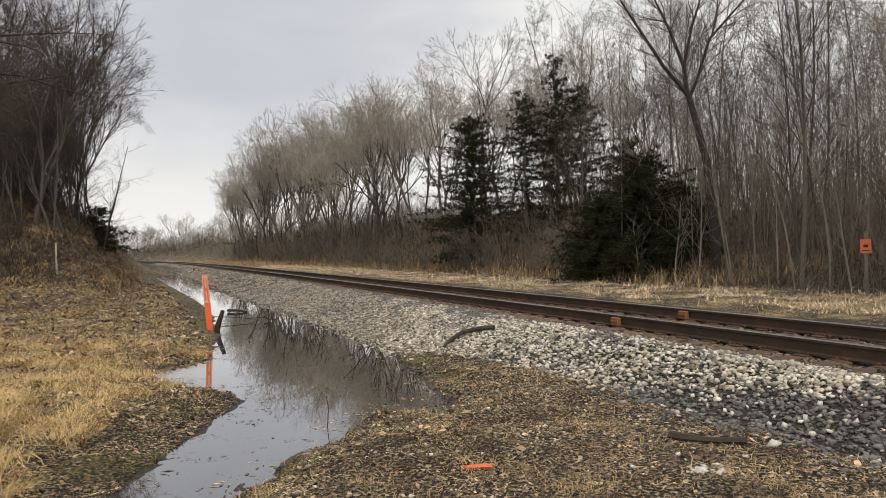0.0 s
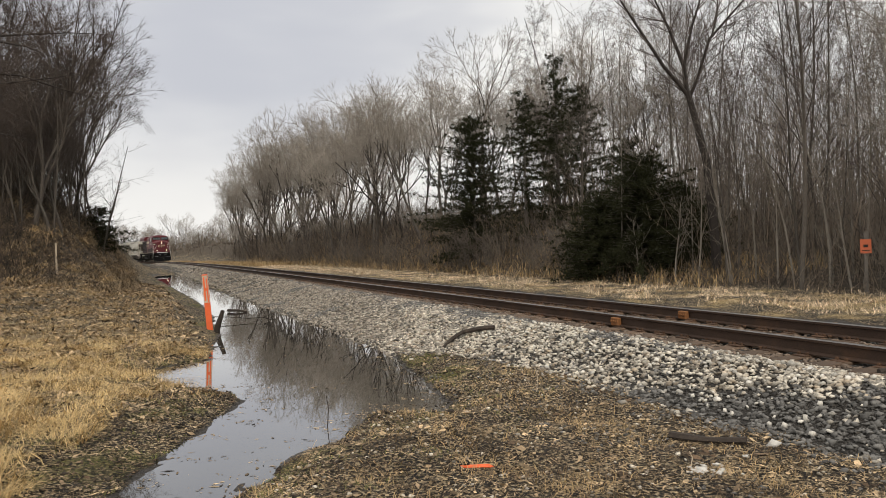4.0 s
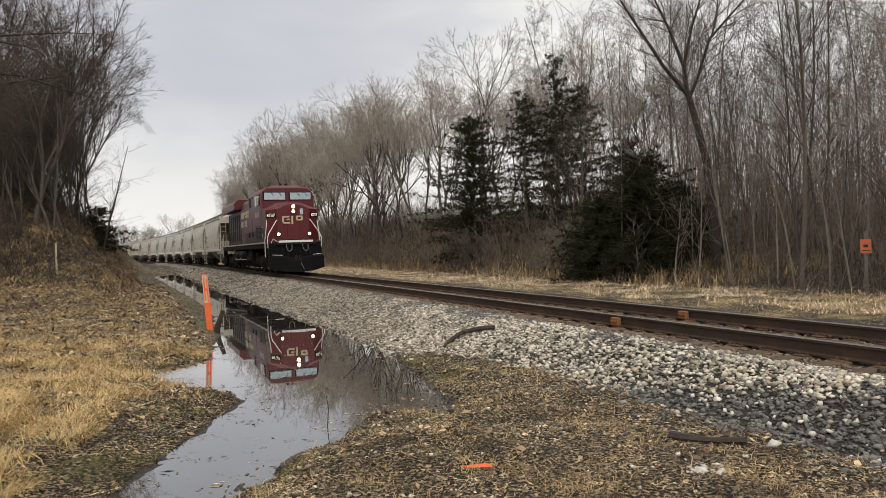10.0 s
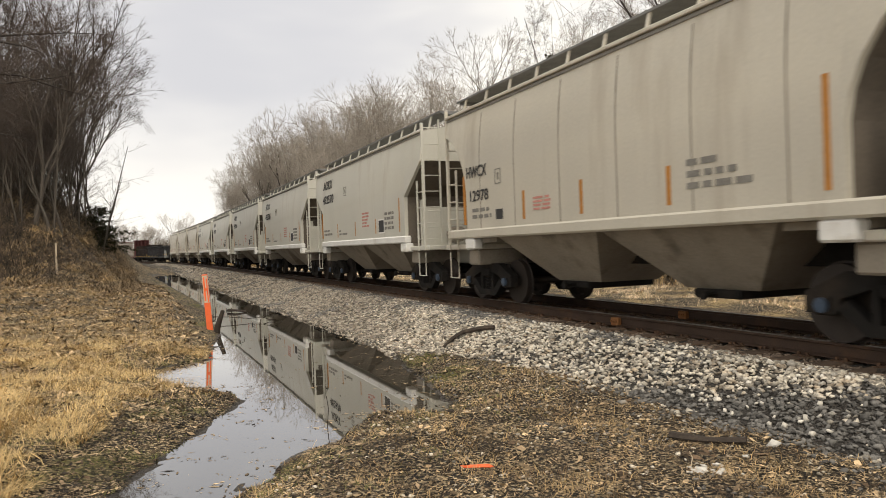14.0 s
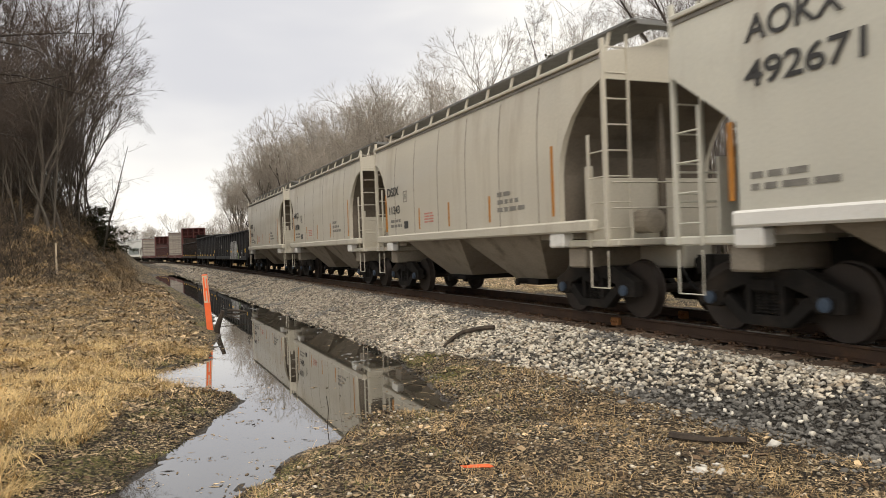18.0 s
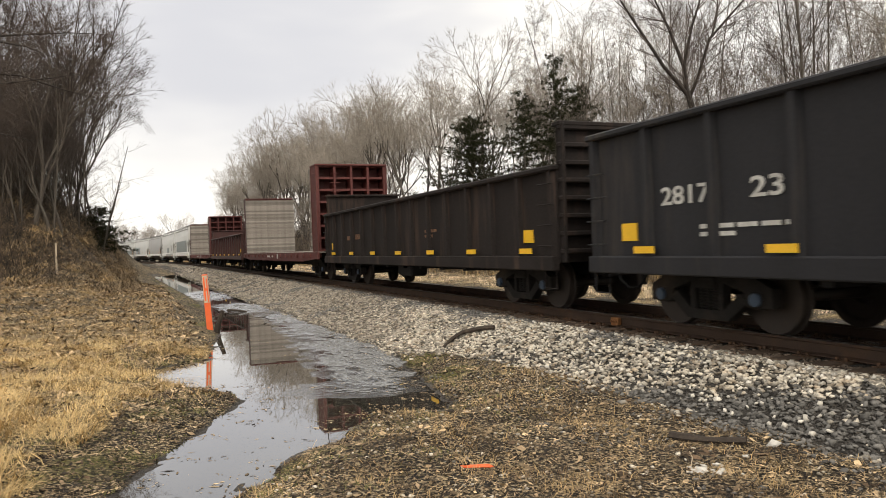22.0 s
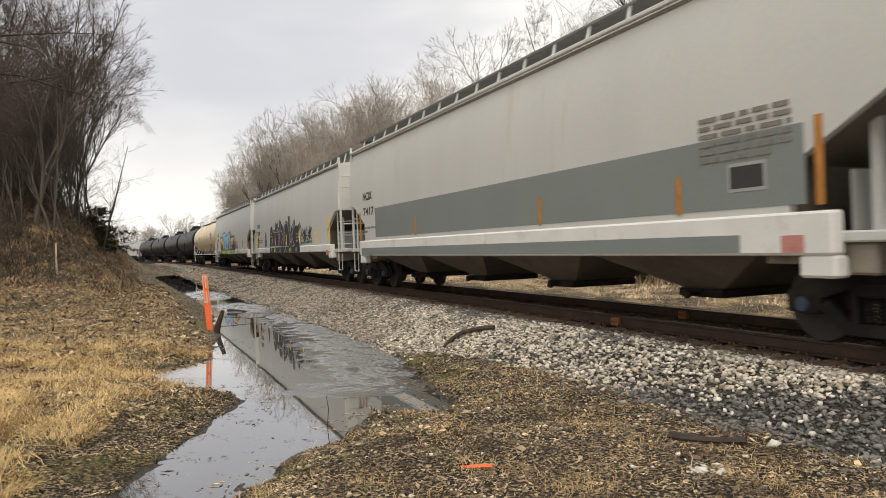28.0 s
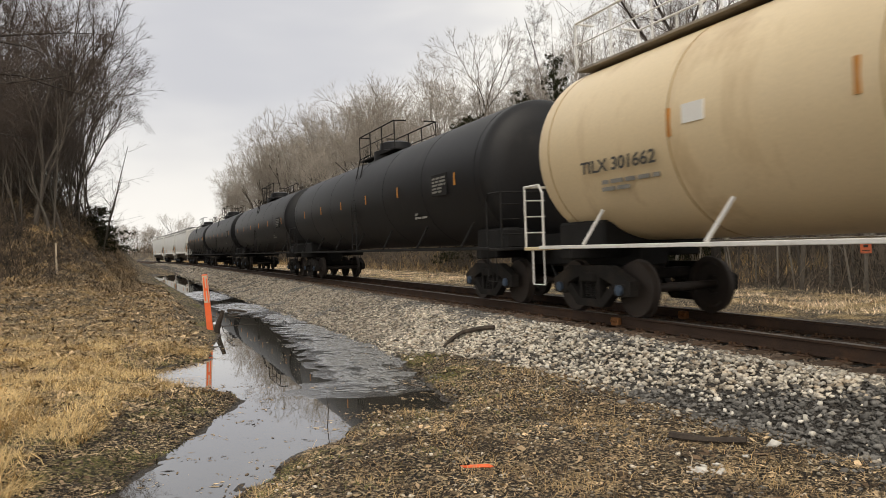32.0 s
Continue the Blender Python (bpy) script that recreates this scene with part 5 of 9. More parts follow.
def build_litter():
    rnd = np.random.RandomState(19)
    a = scatter(rnd, 190000, -8.5, 7.0, 3.6, 15.0, lambda x, y, s, off: (off < -2.75) & (off > -13), 1.5)
    n = len(a)
    z = height(a[:, 0], a[:, 1]) + rnd.uniform(0.004, 0.018, n)
    c = np.concatenate([a, z[:, None]], 1)
    t, fibre = rnd.uniform(0, 6.283, n), rnd.rand(n) < 0.62
    size = rnd.gamma(2.0, 0.0042, n) + 0.003
    lng = np.where(fibre, rnd.uniform(0.02, 0.085, n), size * rnd.uniform(0.8, 2.0, n))
    wid = np.where(fibre, rnd.uniform(0.0012, 0.003, n), size * 0.65)
    u = np.stack([np.cos(t), np.sin(t), rnd.normal(0, 0.22, n)], -1) * lng[:, None]
    w = np.stack([-np.sin(t), np.cos(t), rnd.normal(0, 0.5, n)], -1) * wid[:, None]
    v = np.stack([c - u, c + w * 0.9 - u * 0.2, c + u, c - w], 1)
    me = raw_mesh("leaf_litter", v.reshape(-1, 3), np.arange(4 * n).reshape(-1, 4), MAT_LITTER)
    tagged(new("leaf_litter", me), "scattered brown leaf litter and bark chips on the ground", "leaf litter", kind="stuff")
    # larger matted leaves on the field and the bank
    a = scatter(rnd, 60000, -26.0, -3.2, 8.0, 44.0, lambda x, y, s, off: (off < -6.8), 1.2)
    n = len(a)
    z = height(a[:, 0], a[:, 1]) + rnd.uniform(0.01, 0.05, n)
    c = np.concatenate([a, z[:, None]], 1)
    t, size = rnd.uniform(0, 6.283, n), rnd.uniform(0.02, 0.05, n) * (0.7 + 0.02 * a[:, 1])
    u = np.stack([np.cos(t), np.sin(t), rnd.normal(0, 0.35, n)], -1) * (size * rnd.uniform(0.8, 2.2, n))[:, None]
    w = np.stack([-np.sin(t), np.cos(t), rnd.normal(0, 0.4, n)], -1) * (size * 0.55)[:, None]
    v = np.stack([c - u, c + w * 0.9 - u * 0.2, c + u, c - w], 1)
    me = raw_mesh("leaf_litter", v.reshape(-1, 3), np.arange(4 * n).reshape(-1, 4), MAT_LITTER)
    tagged(new("leaf_litter", me), "matted fallen leaves on the field and bank", "leaf litter", kind="stuff")
    a = scatter(rnd, 16000, -6.5, 7.0, 3.8, 12.5, lambda x, y, s, off: (off < -2.9) & (ripple(x, y, 1.2, 55) + 0.6 * ripple(x, y, 0.4, 56) + 0.5 * smooth(1.2, 0.1, pool_distance(x, y)) > 0.25), 1.2)
    tagged(new("soil_crumbs", scatter_stones("soil_crumbs", a, 0.020, MAT_SOIL, rnd, sink=0.15)), "dark damp crumbs of soil on trodden earth", "soil", kind="stuff")
    a = scatter(rnd, 2200, -2.5, 6.5, 4.0, 10.5, lambda x, y, s, off: (off < -2.8) & (ripple(x, y, 1.7, 57) > -0.2))
    tagged(new("gravel", scatter_stones("gravel", a, 0.017, MAT_STONE, rnd, sink=0.3)), "scattered pale gravel on trodden earth", "gravel", kind="stuff")
    a = scatter(rnd, 2600, -0.5, 7.0, 4.6, 11.5, lambda x, y, s, off: (off < -2.3) & (off > -4.6) & (ripple(x, y, 1.5, 48) > -0.1))
    tagged(new("dark_gravel", scatter_stones("dark_gravel", a, 0.022, MAT_STONE_DARK, rnd, sink=0.2)), "dark gravel at the foot of the ballast", "gravel", kind="stuff")


build_woods()
build_feature_trees()
build_evergreens()
build_brush()
build_grass()
build_litter()
# ---- the train: x runs forward along a car, -y faces the camera, z = 0 is the rail top ----
MAT_BLACK = material("grimy_black_steel", (0.014, 0.0135, 0.0135), 0.8, 0.0, spec=0.25, var=0.35, scale=3, fine=40, dirt=(0.036, 0.030, 0.025), dirt_amount=0.4)
MAT_TRUCK = material("dusty_truck_steel", (0.017, 0.0155, 0.0145), 0.88, 0.0, spec=0.15, var=0.35, scale=4, fine=40, dirt=(0.046, 0.036, 0.028), dirt_amount=0.5)
MAT_WHEEL = material("worn_wheel_steel", (0.035, 0.027, 0.023), 0.65, 0.25, var=0.3, scale=4, fine=40, dirt=(0.05, 0.035, 0.025), dirt_amount=0.4)
MAT_CAP = material("blue_bearing_cap", (0.040, 0.065, 0.105), 0.6, var=0.3, scale=8, dirt=(0.05, 0.05, 0.05), dirt_amount=0.5)
MAT_WHITE = material("white_paint", (0.74, 0.73, 0.70), 0.55, var=0.1, scale=2, bump=0.05, dirt=(0.45, 0.40, 0.32), dirt_amount=0.35)
MAT_ORANGE = material("orange_reflector", (0.44, 0.185, 0.032), 0.55, var=0.3, scale=5, bump=0.02)
MAT_YELLOW = material("yellow_reflector", (0.85, 0.50, 0.03), 0.45, var=0.12, scale=5, bump=0.02)
MAT_INK = material("black_stencil", (0.035, 0.034, 0.034), 0.7, var=0.2, scale=6, bump=0.02)
MAT_INK_SOFT = material("faded_stencil", (0.20, 0.19, 0.17), 0.7, var=0.3, scale=9, bump=0.02)
MAT_PINK = material("faded_red_stencil", (0.50, 0.22, 0.18), 0.7, var=0.3, scale=9, bump=0.02)
MAT_CREAM = material("cream_lettering", (0.50, 0.43, 0.30), 0.6, var=0.15, scale=6, bump=0.02, dirt=(0.28, 0.16, 0.12), dirt_amount=0.4, dirt_scale=5)
MAT_FADED = material("faded_orange_stencil", (0.17, 0.085, 0.045), 0.8, var=0.4, scale=6, bump=0.02, dirt=(0.03, 0.024, 0.022), dirt_amount=0.6, dirt_scale=7)
MAT_BEIGE = material("beige_hopper_paint", (0.52, 0.485, 0.41), 0.5, var=0.10, scale=0.8, fine=25, bump=0.05, dirt=(0.34, 0.29, 0.22), dirt_amount=0.42, dirt_scale=0.9, streak=True)
MAT_PALE = material("pale_hopper_paint", (0.545, 0.53, 0.465), 0.5, var=0.09, scale=0.8, fine=25, bump=0.05, dirt=(0.40, 0.35, 0.29), dirt_amount=0.35, dirt_scale=0.9, streak=True)
MAT_LIGHT = material("light_grey_hopper_paint", (0.57, 0.57, 0.545), 0.5, var=0.07, scale=0.7, fine=25, bump=0.04, dirt=(0.44, 0.42, 0.38), dirt_amount=0.3, dirt_scale=0.8, streak=True)
MAT_MID = material("mid_grey_hopper_paint", (0.36, 0.355, 0.345), 0.5, var=0.08, scale=0.7, fine=25, bump=0.04, dirt=(0.26, 0.24, 0.22), dirt_amount=0.4, dirt_scale=0.8, streak=True)
MAT_PATCH = material("dark_grey_paint_band", (0.205, 0.232, 0.222), 0.55, var=0.08, scale=0.8, fine=25, bump=0.03)
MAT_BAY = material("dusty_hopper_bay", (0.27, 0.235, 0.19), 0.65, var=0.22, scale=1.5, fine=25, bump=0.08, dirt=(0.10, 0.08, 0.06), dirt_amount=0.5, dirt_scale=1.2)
# dark brown carries the shade of the car-end recesses, plus grimy stains
MAT_SLOPE = material("shaded_grimy_sheet", (0.13, 0.108, 0.085), 0.75, var=0.25, scale=1.5, fine=25, bump=0.08, dirt=(0.06, 0.05, 0.04), dirt_amount=0.5, dirt_scale=1.2)
MAT_GRATE = material("galvanised_walkway", (0.20, 0.20, 0.195), 0.7, 0.4, var=0.25, scale=5)
MAT_GOND = material("black_gondola_paint", (0.018, 0.018, 0.021), 0.7, spec=0.3, var=0.3, scale=1.5, fine=25, bump=0.1, dirt=(0.075, 0.06, 0.048), dirt_amount=0.42, dirt_scale=1.2, streak=True)
MAT_GOND_RUST = material("rusty_gondola_paint", (0.020, 0.016, 0.015), 0.8, spec=0.2, var=0.35, scale=1.5, fine=25, bump=0.15, dirt=(0.085, 0.054, 0.040), dirt_amount=0.45, dirt_scale=1.6, streak=True)
MAT_OXIDE = material("oxide_red_paint", (0.105, 0.026, 0.022), 0.65, var=0.25, scale=1.5, fine=25, bump=0.1, dirt=(0.075, 0.034, 0.026), dirt_amount=0.45, dirt_scale=1.4, streak=True)
MAT_MAROON = material("dark_maroon_paint", (0.060, 0.022, 0.019), 0.7, var=0.3, scale=1.5, fine=25, bump=0.1, dirt=(0.050, 0.030, 0.024), dirt_amount=0.5, dirt_scale=1.4, streak=True)
MAT_PLANK = material("grey_weathered_boards", (0.23, 0.205, 0.18), 0.9, var=0.3, scale=3, fine=30, bump=0.3, random_piece=0.35)
MAT_CP = material("locomotive_red", (0.098, 0.006, 0.010), 0.5, var=0.12, scale=1.2, fine=25, bump=0.03, dirt=(0.058, 0.009, 0.011), dirt_amount=0.42, dirt_scale=0.8, streak=True)
MAT_DULL_CREAM = material("grubby_cream_paint", (0.34, 0.25, 0.13), 0.7, var=0.3, scale=6, bump=0.02)
MAT_CP_DIRTY = material("locomotive_red_sooty", (0.034, 0.012, 0.011), 0.6, var=0.25, scale=1.2, fine=25, bump=0.05, dirt=(0.05, 0.03, 0.028), dirt_amount=0.45, streak=True)
MAT_GLASS = material("cab_glass", (0.36, 0.42, 0.45), 0.08, 0.75, var=0.1, scale=2, bump=0.0, spec=0.9)
MAT_GLASS_DARK = material("dark_side_glass", (0.030, 0.032, 0.034), 0.12, 0.0, var=0.1, scale=2, bump=0.0, spec=0.5)
MAT_LAMP = glow("headlight_lens", (1.0, 0.80, 0.48), 7.0)
MAT_NUMBER = glow("lit_number_board", (0.9, 0.85, 0.7), 0.5)
MAT_PLOUGH = material("black_plough_paint", (0.006, 0.006, 0.0065), 0.8, var=0.3, scale=3, fine=40, bump=0.05, dirt=(0.016, 0.0135, 0.012), dirt_amount=0.3, spec=0.12)
MAT_SEAM = material("rust_stained_seam", (0.40, 0.28, 0.14), 0.7, var=0.35, scale=4, bump=0.05)
MAT_TANK = material("beige_tank_paint", (0.66, 0.53, 0.335), 0.4, var=0.08, scale=0.8, fine=25, bump=0.03, dirt=(0.40, 0.27, 0.13), dirt_amount=0.38, dirt_scale=0.8, streak=True)
MAT_TANK_BLACK = material("black_tank_paint", (0.0075, 0.0075, 0.009), 0.5, spec=0.3, var=0.3, scale=1.2, fine=25, bump=0.03, dirt=(0.022, 0.020, 0.018), dirt_amount=0.4, dirt_scale=0.9)
MAT_SPRAY = material("black_spray_paint", (0.025, 0.025, 0.027), 0.6, var=0.2, scale=5, bump=0.0)
MAT_SPRAY_HAZE = material("pale_green_spray_paint", (0.30, 0.36, 0.24), 0.55, var=0.4, scale=3, bump=0.0)
MAT_SPRAY_SILVER = material("silver_spray_paint", (0.46, 0.46, 0.46), 0.45, var=0.2, scale=5, bump=0.0)
MAT_SPRAY_STEEL = material("dull_silver_spray_paint", (0.26, 0.26, 0.255), 0.5, var=0.35, scale=3, bump=0.0)
MAT_SPRAY_GREY = material("grey_spray_paint", (0.15, 0.148, 0.142), 0.55, var=0.35, scale=3, bump=0.0)
MAT_SPRAY_BLUE = material("blue_spray_paint", (0.10, 0.32, 0.62), 0.5, var=0.35, scale=3, bump=0.0)
MAT_SPRAY_GOLD = material("yellow_spray_paint", (0.72, 0.42, 0.04), 0.5, var=0.2, scale=3, bump=0.0)
MAT_SPRAY_SKY = material("sky_blue_spray_paint", (0.22, 0.55, 0.74), 0.5, var=0.3, scale=4, bump=0.0)
MAT_SPRAY_PURPLE = material("dark_purple_spray_paint", (0.055, 0.028, 0.085), 0.55, var=0.2, scale=4, bump=0.0)
MAT_SPRAY_WHITE = material("white_spray_paint", (0.75, 0.74, 0.72), 0.5, var=0.15, scale=4, bump=0.0)
MAT_SPRAY_BROWN = material("brown_spray_paint", (0.05, 0.032, 0.022), 0.6, var=0.2, scale=4, bump=0.0)
MAT_SPRAY_LIME = material("lime_spray_paint", (0.45, 0.62, 0.08), 0.5, var=0.2, scale=4, bump=0.0)
MAT_SPRAY_TEAL = material("teal_spray_paint", (0.10, 0.25, 0.20), 0.55, var=0.2, scale=4, bump=0.0)
MAT_SPRAY_GREEN = material("green_spray_paint", (0.20, 0.36, 0.07), 0.5, var=0.2, scale=3, bump=0.0)

SPIN = []      # wheelsets and the cars they belong to
CARS = []      # (thing, distance of its middle behind the front, half the distance between its trucks)


def wheelset_mesh(radius):
    g = Geo()
    for y in (-0.7525, 0.7525):
        e = 1 if y > 0 else -1
        prof = [(y + e * 0.07, radius - 0.10), (y + e * 0.07, radius - 0.008), (y - e * 0.035, radius), (y - e * 0.045, radius + 0.028),
                (y - e * 0.07, radius + 0.02), (y - e * 0.07, radius - 0.07), (y - e * 0.01, radius - 0.11), (y + e * 0.01, 0.16), (y + e * 0.08, 0.13), (y + e * 0.08, 0.085)]
        g.lathe(prof, 28, "y", (0, 0, 0))
    g.lathe([(-1.08, 0.075), (1.08, 0.075)], 12)
    for k in range(3):      # cast ribs, so that the turning shows
        a = k * 2.094
        for e in (-1, 1):
            g.box(0.17, radius - 0.12, -0.02, 0.02, e * 0.795 - 0.02, e * 0.795 + 0.02, 0, Matrix.Rotation(a, 4, "Y") @ Matrix.Rotation(radians(90), 4, "X"))
    return g


def side_frame_mesh(e):
    g = Geo()
    y0, y1 = e * 0.94, e * 1.10
    g.prism([(-1.13, 0.36), (-1.13, 0.60), (-0.60, 0.84), (0.60, 0.84), (1.13, 0.60), (1.13, 0.36), (0.72, 0.36), (0.66, 0.54), (0.28, 0.66), (-0.28, 0.66), (-0.66, 0.54), (-0.72, 0.36)], y0, y1)
    g.prism([(-0.72, 0.42), (-0.38, 0.15), (0.38, 0.15), (0.72, 0.42), (0.60, 0.52), (0.30, 0.28), (-0.30, 0.28), (-0.60, 0.52)], y0, y1)
    for x in (-0.30, 0.22):
        g.box(x, x + 0.08, y0, y1, 0.27, 0.68)
    for x in (-0.89, 0.89):
        g.box(x - 0.12, x + 0.12, y0, y1 + e * 0.02, 0.34, 0.56, 0.02)
    for x in (-0.13, 0.0, 0.13):
        prof = []
        for i in range(7):
            prof += [(0.29 + i * 0.04, 0.045), (0.31 + i * 0.04, 0.062)]
        g.lathe(prof, 8, "z", (x, e * 1.02, 0))
    return g


WHEELS = wheelset_mesh(0.457).mesh("wheelset", MAT_WHEEL, True)
CAPS = Geo().lathe([(-1.17, 0.05), (-1.16, 0.085), (-1.10, 0.09)], 12).mesh("bearing_cap", MAT_CAP, True)
FRAMES = [side_frame_mesh(e).mesh("side_frame", MAT_TRUCK) for e in (-1, 1)]
BOLSTER = Geo().box(-0.2, 0.2, -1.14, 1.14, 0.56, 0.74, 0.03).box(-0.35, 0.35, -0.25, 0.25, 0.70, 0.82, 0.03).box(-0.95, 0.95, -0.05, 0.05, 0.40, 0.48).mesh("truck_bolster", MAT_TRUCK)


def truck(car, x):
    t = part("truck", BOLSTER, None, car, at=pose(x, 0, 0))
    for me in FRAMES:
        part("side_frame", me, None, t)
    for dx in (-0.89, 0.89):
        w = part("wheelset", WHEELS, None, t, at=pose(dx, 0, 0.457))
        SPIN.append((w, dx, 0.457))
    for dx in (-0.89, 0.89):
        for turn in (0, 180):
            part("bearing_cap", CAPS, None, t, "blue-painted bearing end cap", at=pose(dx, 0, 0.457, 0, 0, turn))


def coupler(car, x):
    e = 1 if x > 0 else -1
    g = Geo().box(x - e * 1.3, x - e * 0.32, -0.09, 0.09, 0.76, 0.94, 0.02)
    g.prism([(x - e * 0.36, -0.16), (x - e * 0.05, -0.20), (x + e * 0.0, -0.06), (x - e * 0.10, 0.02), (x - e * 0.02, 0.14), (x - e * 0.12, 0.20), (x - e * 0.36, 0.14)], 0.70, 0.99, "z")
    part("coupler", g, MAT_TRUCK, car)
    hose = Geo().tube([(x - e * 0.5, -0.35, 0.8), (x - e * 0.3, -0.36, 0.55), (x - e * 0.1, -0.33, 0.42), (x, -0.25, 0.45)], 0.022, 6)
    part("air_hose", hose, MAT_BLACK, car)


def side_y(z):
    return 1.60 - 0.11 * max(0.0, (z - 2.8) / 1.3) ** 2


def lettering(car, text, x, z, size, mat=None, width=None, y=None, name="lettering"):
    """Stencilled characters on the camera's side; x, z: the left end of the baseline."""
    cu = bpy.data.curves.new("lettering", "FONT")
    cu.body, cu.size, cu.extrude, cu.offset = text, size, 0.002, 0.016 * size
    ob = bpy.data.objects.new("lettering", cu)
    scene.collection.objects.link(ob)
    me = bpy.data.meshes.new_from_object(ob)
    bpy.data.objects.remove(ob)
    bpy.data.curves.remove(cu)
    me.name = "lettering"
    me.materials.clear()
    me.materials.append(mat or MAT_INK)
    wide = max((v.co.x for v in me.vertices), default=1.0)
    sx = (width / wide) if width else 1.0
    zz = z + size * 0.35
    yy = -(side_y(z) + 0.014) if y is None else y
    lean = math.degrees(math.atan2(side_y(zz - 0.15) - side_y(zz + 0.15), 0.3)) if y is None else 0.0
    m = pose(x, yy, z + 0.0, 90 - lean, 0, 0) @ Matrix.Diagonal((sx, 1, 1, 1))
    part(name, me, None, car, at=m)


def plate(car, name, x0, x1, z0, z1, mat, y=None, proud=0.006, label=""):
    g = Geo()
    a, b = (-(side_y(z0) + proud), -(side_y(z1) + proud)) if y is None else (y - proud, y - proud)
    g.add([(x0, a, z0), (x1, a, z0), (x1, b, z1), (x0, b, z1), (x0, a + 0.03, z0), (x1, a + 0.03, z0), (x1, b + 0.03, z1), (x0, b + 0.03, z1)],
          [(0, 1, 2, 3), (4, 7, 6, 5), (0, 4, 5, 1), (1, 5, 6, 2), (2, 6, 7, 3), (3, 7, 4, 0)])
    return part(name, g, mat, car, label)


def outline(car, x0, x1, z0, z1, mat=None):
    """A thin stencilled square."""
    g = Geo()
    for a, b, c, d in ((x0, x1, z0, z0 + 0.02), (x0, x1, z1 - 0.02, z1), (x0, x0 + 0.02, z0, z1), (x1 - 0.02, x1, z0, z1), ((x0 + x1) / 2 - 0.03, (x0 + x1) / 2 + 0.03, z0 + 0.08, z1 - 0.08)):
        y = -(side_y((c + d) / 2) + 0.007)
        g.box(a, b, y, y + 0.02, c, d)
    part("stencil_frame", g, mat or MAT_INK_SOFT, car)


def bars(car, x0, x1, z0, z1, rows, mat=None, seed=0, y=None):
    """Writing too small to read: plain bars."""
    r, g = random.Random(seed), Geo()
    for i in range(rows):
        z = z1 - (i + 0.5) * (z1 - z0) / rows
        hgt = (z1 - z0) / rows * 0.28
        x = x0
        while x < x1 - 0.05:
            w = min(r.uniform(0.12, 0.35), x1 - x)
            yy = -(side_y(z) + 0.007) if y is None else y - 0.007
            g.box(x, x + w, yy, yy + 0.02, z - hgt, z + hgt)
            x += w + 0.07
            if r.random() < 0.15:
                break
    part("small_print", g, mat or MAT_INK_SOFT, car)


def strokes(car, lines, width, mat, y, label=""):
    """Sprayed ribbons along lines of (x, z)."""
    g = Geo()
    for line in lines:
        pts = [Vector((a, b)) for a, b in line]
        left, right = [], []
        for i, p in enumerate(pts):
            d = pts[min(i + 1, len(pts) - 1)] - pts[max(i - 1, 0)]
            d = d.normalized() if d.length > 0 else Vector((1, 0))
            nrm = Vector((-d.y, d.x)) * width * 0.5
            left.append(p + nrm)
            right.append(p - nrm)
        n = len(pts)
        vs = [(c.x, y, c.y) for c in left + right] + [(c.x, y + 0.004, c.y) for c in left + right]
        fs = [(i, i + 1, n + i + 1, n + i) for i in range(n - 1)]
        fs += [(i, 2 * n + i, 2 * n + i + 1, i + 1) for i in range(n - 1)] + [(n + i, n + i + 1, 3 * n + i + 1, 3 * n + i) for i in range(n - 1)]
        g.add(vs, fs)
    part("graffiti", g, mat, car, label)


def fills(car, shapes, mat, y, label=""):
    g = Geo()
    for s in shapes:
        g.prism(s, y, y + 0.004)
    part("graffiti", g, mat, car, label)


def eased(pts, n=5):
    """A smooth line through a few points."""
    out = []
    for i in range(len(pts) - 1):
        p0, p1, p2, p3 = (Vector(pts[max(i - 1, 0)]), Vector(pts[i]), Vector(pts[i + 1]), Vector(pts[min(i + 2, len(pts) - 1)]))
        for k in range(n):
            t = k / n
            v = 0.5 * (2 * p1 + (p2 - p0) * t + (2 * p0 - 5 * p1 + 4 * p2 - p3) * t * t + (3 * p1 - p0 - 3 * p2 + p3) * t ** 3)
            out.append((v.x, v.y))
    return out + [tuple(pts[-1])]


GLYPHS = ([[(0.1, 0), (0.25, 0.6), (0.45, 1.0), (0.65, 0.6), (0.8, 0)], [(0.2, 0.4), (0.75, 0.45)]],
          [[(0.3, 0), (0.4, 0.5), (0.35, 1.0)], [(0.0, 0.62), (0.45, 0.5), (1.0, 0.66)]],
          [[(0.15, 0), (0.2, 0.55), (0.1, 1.0)], [(0.8, 0), (0.75, 0.5), (0.9, 0.95)], [(0.15, 0.4), (0.8, 0.5)]],
          [[(0.9, 0.85), (0.4, 0.95), (0.2, 0.5), (0.4, 0.05), (0.95, 0.1)], [(0.25, 0.5), (0.75, 0.5)]],
          [[(0.5, 0.05), (0.12, 0.35), (0.3, 0.9), (0.75, 0.85), (0.9, 0.35), (0.5, 0.05)]],
          [[(0.35, 1.0), (0.25, 0.55), (0.4, 0.0), (0.95, 0.1)]],
          [[(0.2, 0), (0.25, 0.5), (0.2, 0.95)], [(0.9, 1.0), (0.3, 0.5), (0.95, 0.0)]])


